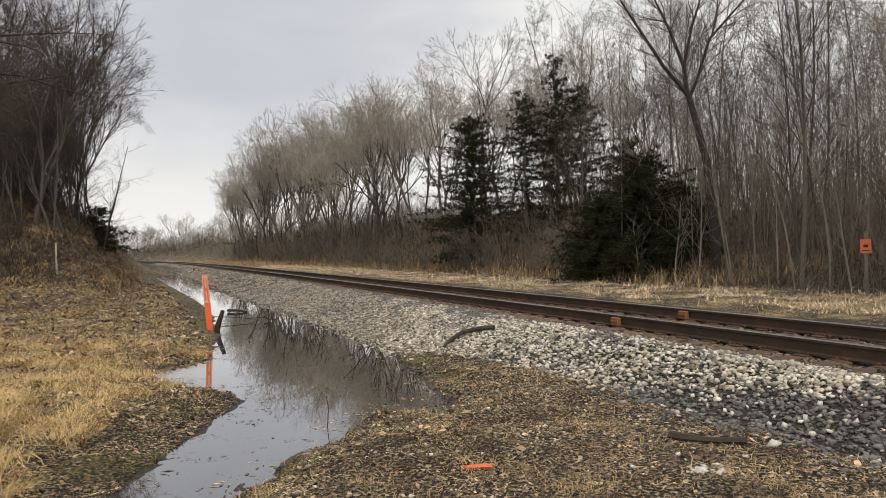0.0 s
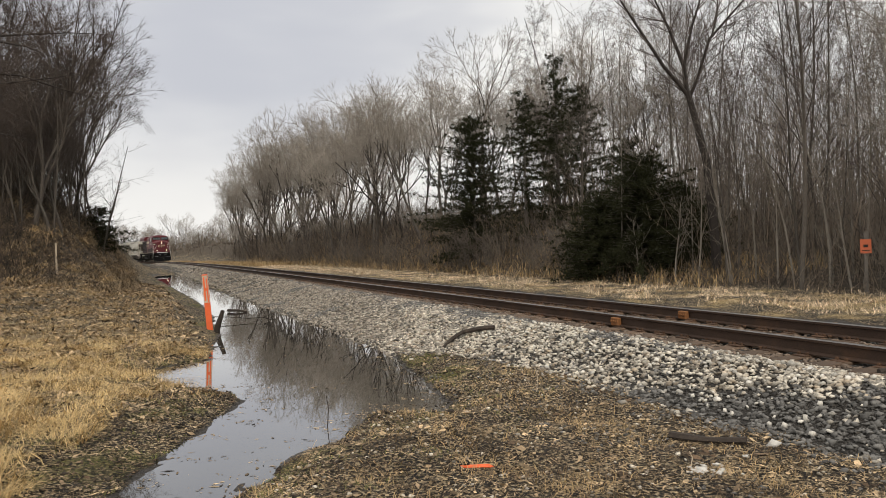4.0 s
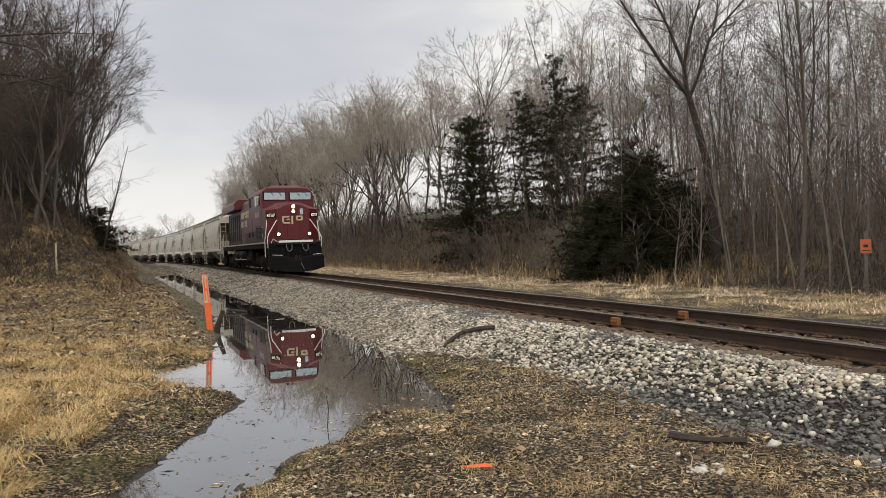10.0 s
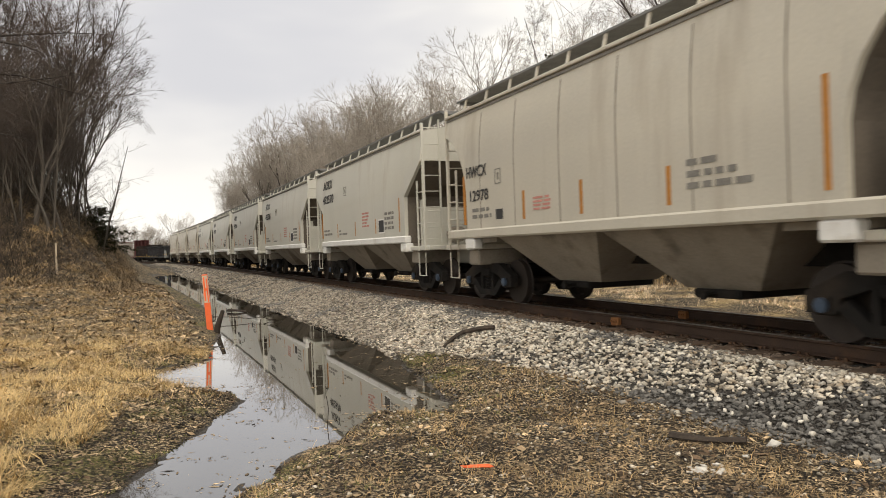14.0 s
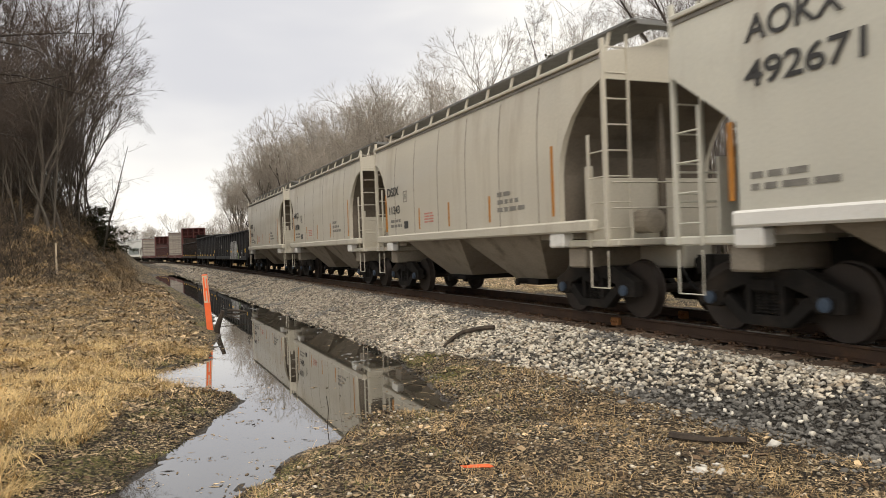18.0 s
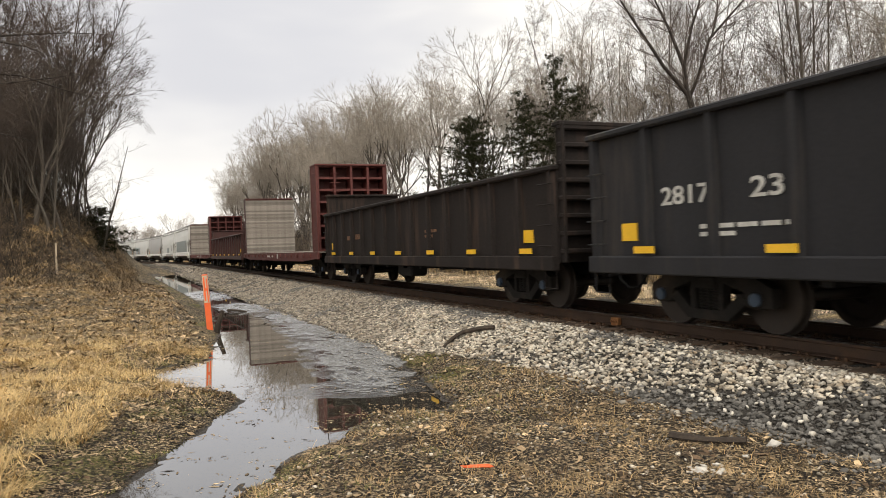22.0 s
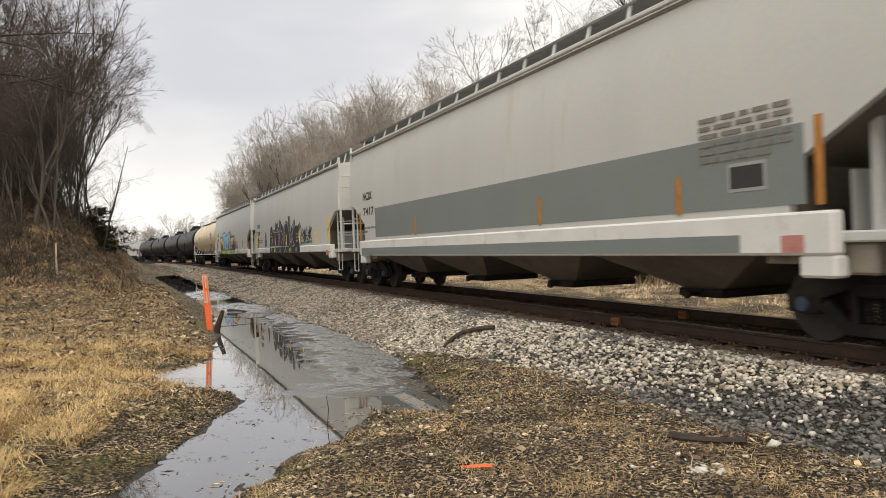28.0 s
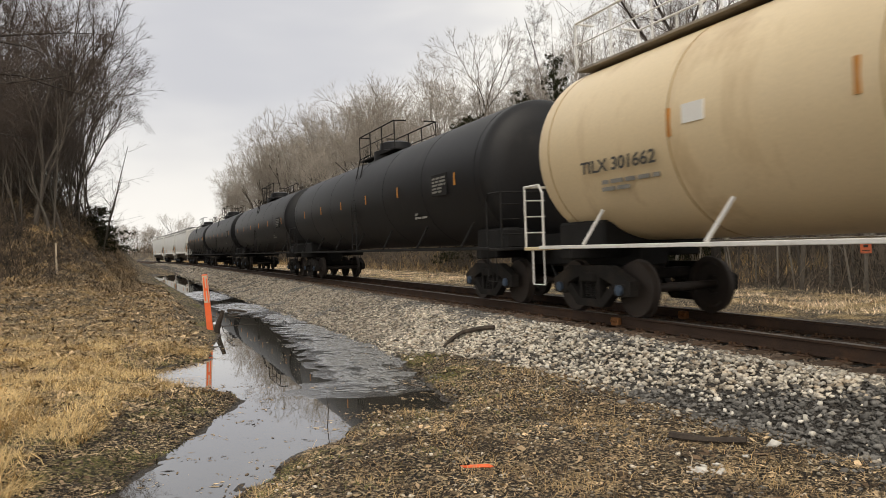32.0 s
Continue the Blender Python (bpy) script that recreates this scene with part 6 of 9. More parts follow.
def glyph(kind, x, z, w, h, lean=0.0):
    """A sprayed shape like a letter, bent until it can't be read."""
    r = random.Random(int(abs(x) * 100) + 7 * kind)
    flip = r.random() < 0.5
    out = []
    for line in GLYPHS[kind % len(GLYPHS)]:
        pts = [((1 - a if flip else a) + r.uniform(-0.14, 0.14), min(1.02, max(0.0, b + r.uniform(-0.12, 0.12)))) for a, b in line]
        out.append(eased([(x + w * a + lean * h * b, z + h * b) for a, b in pts]))
    return out


def beside(line, gap):
    """The same line moved sideways."""
    pts = [Vector(q) for q in line]
    out = []
    for i, p in enumerate(pts):
        d = pts[min(i + 1, len(pts) - 1)] - pts[max(i - 1, 0)]
        d = d.normalized() if d.length > 0 else Vector((1, 0))
        out.append((p.x - d.y * gap, p.y + d.x * gap))
    return out


def wild_letter(car, kind, x, z, w, h, y, body, line, thick=0.3, lean=0.05, label=""):
    """One sprayed letter that can't be read: a fat body with a thin pale line near its edges."""
    ls = glyph(kind, x, z, w, h, lean)
    strokes(car, ls, thick, body, y, label)
    strokes(car, [beside(q, thick * 0.30) for q in ls[:1]] + [beside(q, -thick * 0.28) for q in ls[1:]], thick * 0.085, line, y - 0.004)


def peaks(x0, x1, z0, tops):
    n = len(tops)
    return [(x0, z0)] + [(x0 + (x1 - x0) * (i + 0.5) / n, z0 + v) for i, v in enumerate(tops)] + [(x1, z0)]


def ladder(car, x, e, z0, z1, side_z, post_mat):
    """End ladder, corner post, short side ladder and stirrup at one corner (near side for e_y < 0)."""
    s = 1 if x > 0 else -1
    for ey in (-1, 1):
        g = Geo()
        y = ey * e
        g.box(x - 0.035, x + 0.035, y - 0.035, y + 0.035, z0, z1, 0.008)
        y2 = ey * (e - 0.46)
        g.box(x - 0.025, x + 0.025, y2 - 0.02, y2 + 0.02, 1.15, z1 + 0.1, 0.006)
        z = 1.45
        while z < z1:
            g.tube([(x, y, z), (x, y2, z)], 0.013, 5)
            z += 0.40
        x2 = x - s * 0.46
        g.box(x2 - 0.025, x2 + 0.025, y - 0.02, y + 0.02, 1.15, side_z, 0.006)
        z = 1.45
        while z < side_z:
            g.tube([(x, y, z), (x2, y, z)], 0.013, 5)
            z += 0.40
        g.tube([(x, y, 1.1), (x, y, 0.52), (x2, y, 0.52), (x2, y, 1.1)], 0.016, 5)
        part("ladder", g, post_mat, car)


def hopper(L, style, paint, label, marks, n_bays, sill=(1.36, 1.56), roof=4.12, pitch=1.1, group="covered hopper cars"):
    """A covered hopper car. style: angular or rounded ends."""
    car = tagged(new("hopper_car"), label, "hopper car", group)
    hb = L / 2 - 0.8
    stations = []
    if style == "angular":
        cut = [(hb, roof - 0.75), (hb - 1.2, 2.6), (hb - 1.22, sill[0])] if L < 16 else [(hb, 2.66), (hb - 0.5, 2.62), (hb - 1.65, 2.0), (hb - 1.67, sill[0])]
    else:
        top_z = roof - 0.42 if L < 16 else 2.95
        cut = [(hb - 1.2 * math.sin(a), top_z - (top_z - 2.3) * (1 - math.cos(a)) ** 0.8) for a in (0.0, 0.35, 0.7, 1.0, 1.25, 1.5)] + [(hb - 1.2, sill[0])]
        cut[0] = (hb, top_z)
    stations = [(-x, z) for x, z in cut] + [(x, z) for x, z in cut[::-1]]
    rings = []
    for x, zb in stations:
        zs = [zb + (roof - zb) * i / 7 for i in range(8)]
        ring = [(x, -side_y(z), z) for z in zs] + [(x, -0.8, roof + 0.13), (x, 0.0, roof + 0.18), (x, 0.8, roof + 0.13)] + [(x, side_y(z), z) for z in zs[::-1]]
        rings.append(ring)
    part("body", Geo().loft(rings), paint, car, smooth=True)
    # roof edge with its gutter, and faint side seams
    g = Geo()
    for e in (-1, 1):
        g.box(-hb - 0.02, hb + 0.02, e * 1.47, e * 1.545, roof - 0.02, roof + 0.045, 0.012)
    part("roof_edge", g, paint, car)
    g = Geo()
    for e in (-1, 1):
        g.box(-hb, hb, e * (side_y(roof - 0.09) - 0.01), e * (side_y(roof - 0.09) + 0.016), roof - 0.085, roof - 0.035)
    part("gutter", g, MAT_INK_SOFT, car, "dark rain gutter under the roof edge")
    # end panels that close the recess; the upper sheet's dark colour paints its shade
    for e in (-1, 1):
        g = Geo().loft([[(e * (x + 0.012), -1.5, z), (e * (x + 0.012), 1.5, z), (e * (x - 0.01), 1.5, z), (e * (x - 0.01), -1.5, z)] for x, z in cut])
        part("end_slope_sheet", g, MAT_SLOPE, car, "grimy end slope sheet of the hopper, coloured dark for recess shade")
        g = Geo().box(e * (hb - 1.4), e * (hb + 0.28), -1.50, 1.50, 1.16, 1.28, 0.02).box(e * (hb - 1.0), e * (hb + 0.3), -0.28, 0.28, 0.78, 1.16, 0.03)
        for y in (-1.2, 1.2):
            g.box(e * (hb - 0.95), e * (hb - 0.85), y - 0.05, y + 0.05, 1.28, 2.5)
        part("end_sill", g, paint, car)
        g = Geo().tube([(e * (hb + 0.1), -1.45, 2.15), (e * (hb + 0.1), 1.45, 2.15)], 0.016, 5).tube([(e * (hb + 0.1), -1.45, 1.75), (e * (hb + 0.1), 1.45, 1.75)], 0.016, 5)
        part("end_handrail", g, paint, car)
        if L < 16:
            part("end_partition", Geo().box(e * (hb - 0.62), e * (hb - 0.59), -1.36, 1.36, 1.28, 2.28, 0.008), paint, car, "plain lower end partition")
            if e < 0:
                hb_box = Geo().box(-hb + 0.28, -hb + 0.5, -0.75, -0.35, 1.95, 2.5, 0.04).tube([(-hb + 0.3, -0.5, 1.95), (-hb + 0.2, -0.4, 1.6), (-hb + 0.15, -0.1, 1.3)], 0.025, 6)
                part("hand_brake", hb_box, MAT_BAY, car, "dusty hand brake housing with its chain")
                part("brake_wheel", Geo().lathe([(-hb + 0.20, 0.26), (-hb + 0.215, 0.28), (-hb + 0.23, 0.26)], 16, "x", (0, -0.55, 2.25)), MAT_BAY, car)
            else:
                part("brake_cylinder", Geo().lathe([(hb - 0.55, 0.16), (hb - 0.5, 0.2), (hb - 0.1, 0.2), (hb - 0.06, 0.1)], 14, "x", (0, -0.5, 1.55)), MAT_BAY, car)
            part("end_post", Geo().box(e * (hb - 0.58), e * (hb - 0.48), -0.05, 0.05, 1.28, roof - 0.5, 0.01), MAT_SLOPE, car)
        else:
            part("end_partition", Geo().box(e * (hb - 1.15), e * (hb - 1.12), -1.3, 1.3, 1.28, 1.92, 0.008), MAT_MID, car, "plain lower end partition")
            part("brake_cylinder", Geo().box(e * (hb - 0.5), e * (hb - 0.15), -0.5, 0.1, 1.7, 2.5, 0.05), MAT_MID, car)
        ladder(car, e * hb, 1.50, 1.16, roof + 0.2, 2.95, paint)
        coupler(car, e * L / 2)
        truck(car, e * (hb - 1.05))
    g = Geo().box(-hb + 0.35, -hb + 0.75, 0.3, 0.8, 1.35, 1.75, 0.06).lathe([(0.0, 0.14), (0.5, 0.14)], 12, "x", (-hb + 0.3, -0.35, 1.5))
    part("brake_gear", g, MAT_TRUCK, car)
    g = Geo()
    for e in (-1, 1):
        g.box(-hb + 0.25 + (0 if style == "rounded" else 0.85), hb - 0.25 - (0 if style == "rounded" else 0.85), e * 1.46, e * 1.64, sill[0], sill[1], 0.03)
    part("side_sill", g, MAT_WHITE if L > 16 or style == "angular" else paint, car)
    # hopper bays
    span = (hb - 2.2) * 2
    w = span / n_bays
    for i in range(n_bays):
        c = -span / 2 + (i + 0.5) * w
        a, b = w * 0.5, (0.7 if n_bays == 2 else 0.4)
        top, low = sill[0] + 0.06, 0.52
        v = [(c - a, -1.45, top), (c + a, -1.45, top), (c + a, 1.45, top), (c - a, 1.45, top), (c - b, -0.62, low), (c + b, -0.62, low), (c + b, 0.62, low), (c - b, 0.62, low)]
        # long cars' bays take the darker sheet colour
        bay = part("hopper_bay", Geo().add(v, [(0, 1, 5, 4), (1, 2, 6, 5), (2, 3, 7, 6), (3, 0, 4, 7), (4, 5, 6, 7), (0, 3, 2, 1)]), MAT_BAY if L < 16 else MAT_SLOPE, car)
        gate = Geo().box(c - 0.45, c + 0.45, -0.72, 0.72, 0.40, 0.52, 0.02).tube([(c, -0.95, 0.46), (c, 0.95, 0.46)], 0.03, 6)
        gate.lathe([(-0.97, 0.07), (-0.90, 0.07)], 8, "y", (c, 0, 0.46))
        part("outlet_gate", gate, MAT_TRUCK, bay)
    for e in (-1, 1):      # sheets from the end of the bays up to the bolster
        x0, x1 = e * (span / 2 + 0.02), e * (hb - 1.25)
        g = Geo().add([(x0, -1.4, sill[0]), (x1, -1.4, sill[0]), (x1, 1.4, sill[0]), (x0, 1.4, sill[0]), (x0, -1.4, sill[0] - 0.1), (x1, -1.4, sill[0] - 0.1), (x1, 1.4, sill[0] - 0.1), (x0, 1.4, sill[0] - 0.1)],
                      [(0, 1, 2, 3), (7, 6, 5, 4), (0, 4, 5, 1), (1, 5, 6, 2), (2, 6, 7, 3), (3, 7, 4, 0)])
        g.box(e * (hb - 1.3), e * (hb - 0.8), -1.4, 1.4, 0.82, 1.16, 0.03)
        part("bolster", g, MAT_BAY, car)
    part("centre_sill", Geo().box(-L / 2 + 1.0, L / 2 - 1.0, -0.25, 0.25, 0.84, 1.20), MAT_TRUCK, car)
    # running boards on brackets, hatches
    g = Geo()
    bracket = Geo().add([(-0.03, -1.18, roof + 0.06), (0.03, -1.18, roof + 0.06), (0.03, -1.06, roof + 0.50), (-0.03, -1.06, roof + 0.50),
                         (-0.03, -1.14, roof + 0.06), (0.03, -1.14, roof + 0.06), (0.03, -1.02, roof + 0.50), (-0.03, -1.02, roof + 0.50)],
                        [(0, 1, 2, 3), (7, 6, 5, 4), (0, 4, 5, 1), (1, 5, 6, 2), (2, 6, 7, 3), (3, 7, 4, 0)]).mesh("walkway_bracket", paint)
    for e in (-1, 1):
        g.box(-hb - 0.25, hb + 0.25, e * 0.50, e * 1.10, roof + 0.44, roof + 0.48)
        x = -hb + 0.2
        while x < hb:
            part("walkway_bracket", bracket, None, car, at=pose(x, 0, 0, 0, 0, 0 if e < 0 else 180))
            x += pitch
    for e in (-1, 1):
        g.box(e * (hb + 0.02), e * (hb + 0.25), -1.02, 1.02, roof + 0.40, roof + 0.44)
    part("running_board", g, MAT_GRATE, car, "dark grated roof walkway")
    n = int(2 * hb / 1.4)
    hatch = Geo().box(-0.62, 0.62, -0.30, 0.30, roof + 0.14, roof + 0.36, 0.05).mesh("roof_hatch", paint)
    for i in range(n):
        part("roof_hatch", hatch, None, car, at=pose(-hb + (i + 0.5) * 2 * hb / n, 0, 0))
    # jacking pads and marks
    for e in (-1, 1):
        part("jacking_pad", Geo().box(e * (hb - 1.55), e * (hb - 1.1), -1.62, -1.40, sill[0] - 0.24, sill[0], 0.03), MAT_WHITE, car)
    marks(car, hb)
    return car


def marks_angular(number):
    def go(car, hb):
        lettering(car, "AOKX", -4.45, 3.50, 0.44, width=1.3)
        lettering(car, number, -4.45, 2.97, 0.42, width=1.55)
        for x, z1 in ((-4.75, 2.62), (-2.45, 2.15), (-0.2, 2.13), (2.0, 2.12), (4.15, 2.6)):
            plate(car, "reflector", x, x + 0.07, 1.68, z1, MAT_ORANGE)
        bars(car, 0.65, 1.35, 1.9, 2.4, 5, MAT_PINK, seed=int(number))
        bars(car, -4.4, -3.2, 1.75, 2.02, 2, seed=3)
        bars(car, -2.2, -1.2, 1.72, 1.95, 2, seed=4)
        bars(car, 2.9, 3.7, 1.75, 2.3, 4, seed=5)
        plate(car, "data_plate", 2.35, 2.82, 1.72, 2.06, MAT_INK)
        plate(car, "data_plate_rim", 2.31, 2.86, 1.68, 2.10, MAT_WHITE, proud=0.003)
        outline(car, -1.5, -1.2, 3.08, 3.38)
    return go


def marks_rounded(word, number):
    def go(car, hb):
        lettering(car, word, -4.55, 2.68, 0.33, width=1.0)
        lettering(car, number, -4.45, 2.18, 0.31, width=0.95)
        for x, z1 in ((-4.75, 2.75), (-2.1, 2.23), (-0.2, 2.25), (1.9, 2.23), (4.35, 2.9)):
            plate(car, "reflector", x, x + 0.085, 1.70, z1, MAT_ORANGE)
        bars(car, -1.7, -1.1, 1.83, 2.10, 4, MAT_PINK, seed=2)
        bars(car, -4.3, -3.4, 1.78, 2.05, 2, seed=6)
        bars(car, 2.3, 3.4, 1.85, 2.3, 3, seed=7)
        outline(car, -3.2, -2.95, 2.45, 2.75)
        plate(car, "data_plate", -3.2, -2.9, 1.75, 1.95, MAT_INK)
        rings = [[(-0.014, -(side_y(z) + 0.004), z), (0.014, -(side_y(z) + 0.004), z), (0.014, -(side_y(z) - 0.02), z), (-0.014, -(side_y(z) - 0.02), z)] for z in (1.6, 2.2, 2.8, 3.2, 3.6, 4.0)]
        seam = Geo().loft(rings).mesh("weld_seam", MAT_BAY)
        for x in (-3.9, -2.4, -0.8, 0.8, 2.4, 3.9):
            part("weld_seam", seam, None, car, at=pose(x, 0, 0))
    return go


def marks_plastic(kind, word="", number="", seed=0):
    """Marks of the long light-grey cars."""
    def go(car, hb):
        y = -1.6
        yk = -1.612
        if kind == "band":          # wide dark band right along
            plate(car, "paint_band", -6.5, 7.7, 1.58, 2.98, MAT_PATCH, proud=0.005)
        if kind == "patch":
            plate(car, "paint_band", -0.1, 3.0, 1.58, 2.32, MAT_PATCH, proud=0.005)
            plate(car, "sill_paint", -1.7, 8.6, 1.06, 1.46, MAT_MID, y=-1.64, proud=0.004)
        if kind == "low_band":
            plate(car, "paint_band", -7.0, 8.3, 1.58, 2.45, MAT_PATCH, proud=0.005)
            plate(car, "sill_paint", -8.4, 7.4, 1.06, 1.27, MAT_PATCH, y=-1.64, proud=0.004)
        if kind == "spray":
            plate(car, "paint_band", -7.2, -1.0, 1.58, 3.0, material("pale_blue_grey_paint", (0.34, 0.39, 0.40), 0.55, var=0.1, scale=1), proud=0.005)
            p = [[(-5.3, 1.62), (-5.15, 2.1), (-5.3, 2.58)], [(-5.35, 2.5), (-5.0, 2.72), (-4.75, 2.55), (-4.85, 2.3), (-5.2, 2.15)],
                 [(-4.45, 1.7), (-4.5, 2.62)], [(-4.5, 2.62), (-3.95, 2.72)], [(-4.45, 2.2), (-3.95, 2.25)], [(-4.45, 1.7), (-3.85, 1.75)],
                 [(-3.55, 1.62), (-3.6, 2.65), (-2.95, 1.62), (-2.85, 2.8)], [(-2.3, 2.7), (-2.35, 1.7), (-1.75, 1.65), (-1.7, 2.6)]]
            strokes(car, p, 0.15, MAT_SPRAY, yk - 0.01, "sprayed black letters")
        if word:
            if word == "NCLX":
                x0 = -8.0 if kind == "colour" else -8.4
                lettering(car, word, x0, 2.62, 0.30, width=0.85, y=-1.607)
                lettering(car, number, x0, 2.20, 0.30, width=0.85, y=-1.607)
            else:
                lettering(car, word, -8.2, 2.75, 0.34, width=0.95, y=-1.607)
                lettering(car, number, -8.2, 2.28, 0.34, width=1.1, y=-1.607)
        bars(car, -8.15, -6.8, 1.72, 1.95, 2, seed=seed + 1)
        if kind in ("band", "low_band", "patch"):
            dx = 0.75 if kind == "low_band" else 0.0
            bars(car, 6.0 + dx, 7.4 + dx, 2.15, 2.75, 6, MAT_INK_SOFT, seed=seed + 2, y=-1.612)
            plate(car, "data_plate", 6.5 + dx, 7.0 + dx, 1.82, 2.08, MAT_INK, proud=0.014)
            plate(car, "data_plate_rim", 6.46 + dx, 7.04 + dx, 1.78, 2.12, MAT_MID, proud=0.010)
        if kind in ("plain", "low_band", "black", "colour", "spray"):
            for x, z1 in ((-8.6, 2.4), (-2.8, 1.95), (0.2, 2.05), (3.1, 2.0), (6.3, 2.05), (8.45, 2.5)) if kind == "black" else ((-8.6, 2.4), (-3.6, 2.05), (2.7, 2.05), (6.3, 2.05), (8.45, 2.5)):
                plate(car, "reflector", x, x + 0.085, 1.56, z1, MAT_YELLOW if kind == "black" else MAT_ORANGE, proud=0.032 if kind == "black" else 0.022)
        else:
            for x in (-5.9, -2.7, 0.2, 3.2, 6.2, 8.3):
                plate(car, "reflector", x, x + 0.45, 1.08, 1.18, MAT_ORANGE if abs(x) < 6 else MAT_YELLOW, y=-1.64, proud=0.006)
        if kind == "black":
            name = "black and silver graffiti letters that cannot be read"
            tall = (0.80, 0.95, 1.25, 1.36, 1.02, 1.0, 1.42, 0.85, 0.72)
            left = (-5.95, -4.35, -3.35, -2.35, -1.25, -0.2, 0.7, 1.35, 2.15)
            wide = (0.75, 1.1, 1.2, 1.1, 1.15, 1.1, 0.8, 1.0, 0.9)
            for i, (x, w, h) in enumerate(zip(left, wide, tall)):
                wild_letter(car, (0, 0, 1, 2, 6, 4, 5, 6, 3)[i], x, 1.52, w, h - 0.1, yk - 0.006 - 0.0006 * i, MAT_SPRAY, MAT_SPRAY_SILVER, 0.44 if i else 0.24, label=name)
            fills(car, [peaks(-4.5, 3.3, 1.52, (0.30, 0.62, 0.45, 0.86, 0.70, 0.98, 0.60, 0.82, 0.55, 0.90, 0.66, 0.74, 0.50, 0.42, 0.30, 0.20))], MAT_SPRAY, yk - 0.002)
            plate(car, "sprayed_band", -4.25, 3.3, 1.19, 1.455, MAT_SPRAY, y=-1.64, proud=0.006)
            for x, w in ((-5.6, 0.3), (-3.9, 0.3), (-2.6, 0.25), (-1.5, 0.3), (-0.2, 0.5), (1.2, 0.3), (2.4, 0.3)):
                strokes(car, [[(x, 1.22), (x + w * 0.5, 1.44), (x + w, 1.21)]], 0.045, MAT_SPRAY_SILVER, -1.652)
            for x in (-2.9, 0.95):
                plate(car, "paint_drip", x, x + 0.12, 1.22, 1.4, MAT_SPRAY_LIME, y=-1.652)
            for i, (x, z, w, h) in enumerate(((2.6, 2.12, 0.22, 0.24), (2.95, 2.16, 0.2, 0.24), (3.25, 2.2, 0.22, 0.26), (1.7, 2.42, 0.3, 0.2), (2.05, 2.46, 0.25, 0.18))):
                strokes(car, glyph(i + 2, x, z, w, h), 0.07, MAT_SPRAY, yk - 0.006)
            for i in range(9):
                strokes(car, glyph((5, 1, 6, 0, 2, 5, 3, 1, 6)[i], 3.3 + 0.235 * i, 1.60 + 0.06 * (i % 3), 0.42, 0.46 + 0.12 * (i % 2), 0.2), 0.06, MAT_SPRAY, yk - 0.006 - 0.0005 * i)
            strokes(car, [[(3.4, 1.58), (5.6, 1.62)]], 0.08, MAT_SPRAY_TEAL, yk - 0.004)
        if kind == "colour":
            name = "blue and yellow graffiti that cannot be read"
            gold = [[(-6.05, 1.5), (-6.1, 2.5), (-4.4, 2.52), (-3.4, 1.5)], [(0.3, 1.5), (0.2, 2.4), (2.46, 2.46), (2.75, 1.5)]]
            for g in gold:
                fills(car, [g], MAT_SPRAY_GOLD, yk - 0.003, name)
                strokes(car, [g + g[:1]], 0.09, MAT_SPRAY_BROWN, yk - 0.008)
            for x0, x1, tops in ((-6.0, -4.1, (0.28, 0.62, 0.3, 0.5, 0.1)), (0.8, 2.72, (0.42, 0.3, 0.78, 0.5, 0.36))):
                fills(car, [peaks(x0, x1, 1.5, tops)], MAT_SPRAY_BROWN, yk - 0.006)
            for x, z in ((-5.5, 2.3), (-5.0, 2.3), (0.85, 2.25), (1.6, 2.3), (2.25, 2.2)):
                fills(car, [[(x + 0.11 * math.cos(k * 0.785), z + 0.13 * math.sin(k * 0.785)) for k in range(8)]], MAT_SPRAY_WHITE, yk - 0.006)
            blocks = ([(-3.3, 1.5), (-4.7, 2.75), (-2.7, 2.82), (-2.6, 1.5)], [(-2.45, 1.5), (-2.6, 2.52), (-1.55, 2.55), (-1.35, 1.5)],
                      [(-1.3, 1.5), (-1.45, 2.62), (-0.5, 2.66), (-0.25, 1.5)], [(-0.35, 1.5), (-0.75, 2.72), (0.3, 2.78), (0.55, 2.2), (1.0, 1.55)])
            for i, bl in enumerate(blocks):
                mx, mz = sum(q[0] for q in bl) / len(bl), sum(q[1] for q in bl) / len(bl)
                inner = [(mx + (x - mx) * 0.84, mz + (z - mz) * 0.84) for x, z in bl]
                y = yk - 0.010 - 0.008 * i
                strokes(car, [bl + bl[:1]], 0.16, MAT_SPRAY_PURPLE, y, name)
                fills(car, [bl], MAT_SPRAY_BLUE, y - 0.0015)
                fills(car, [[(x, z + 0.06) if z > mz else (x, mz) for x, z in inner]], MAT_SPRAY_SKY, y - 0.003)
                strokes(car, [inner + inner[:1]], 0.05, MAT_SPRAY_WHITE, y - 0.0045)
                fills(car, [[(mx - 0.05, 1.5), (mx + 0.02, 1.9 + 0.1 * (i % 2)), (mx + 0.28, 1.85), (mx + 0.3, 1.5)]], MAT_SPRAY_PURPLE, y - 0.006)
            plate(car, "sprayed_band", -5.85, 2.6, 1.19, 1.455, MAT_SPRAY_GREEN, y=-1.64, proud=0.006)
            for x, w in ((-4.4, 1.3), (-1.7, 2.2), (1.1, 0.7)):
                fills(car, [[(x, 1.2), (x + 0.2 * w, 1.42), (x + 0.8 * w, 1.44), (x + w, 1.2)]], MAT_SPRAY_LIME, -1.656)
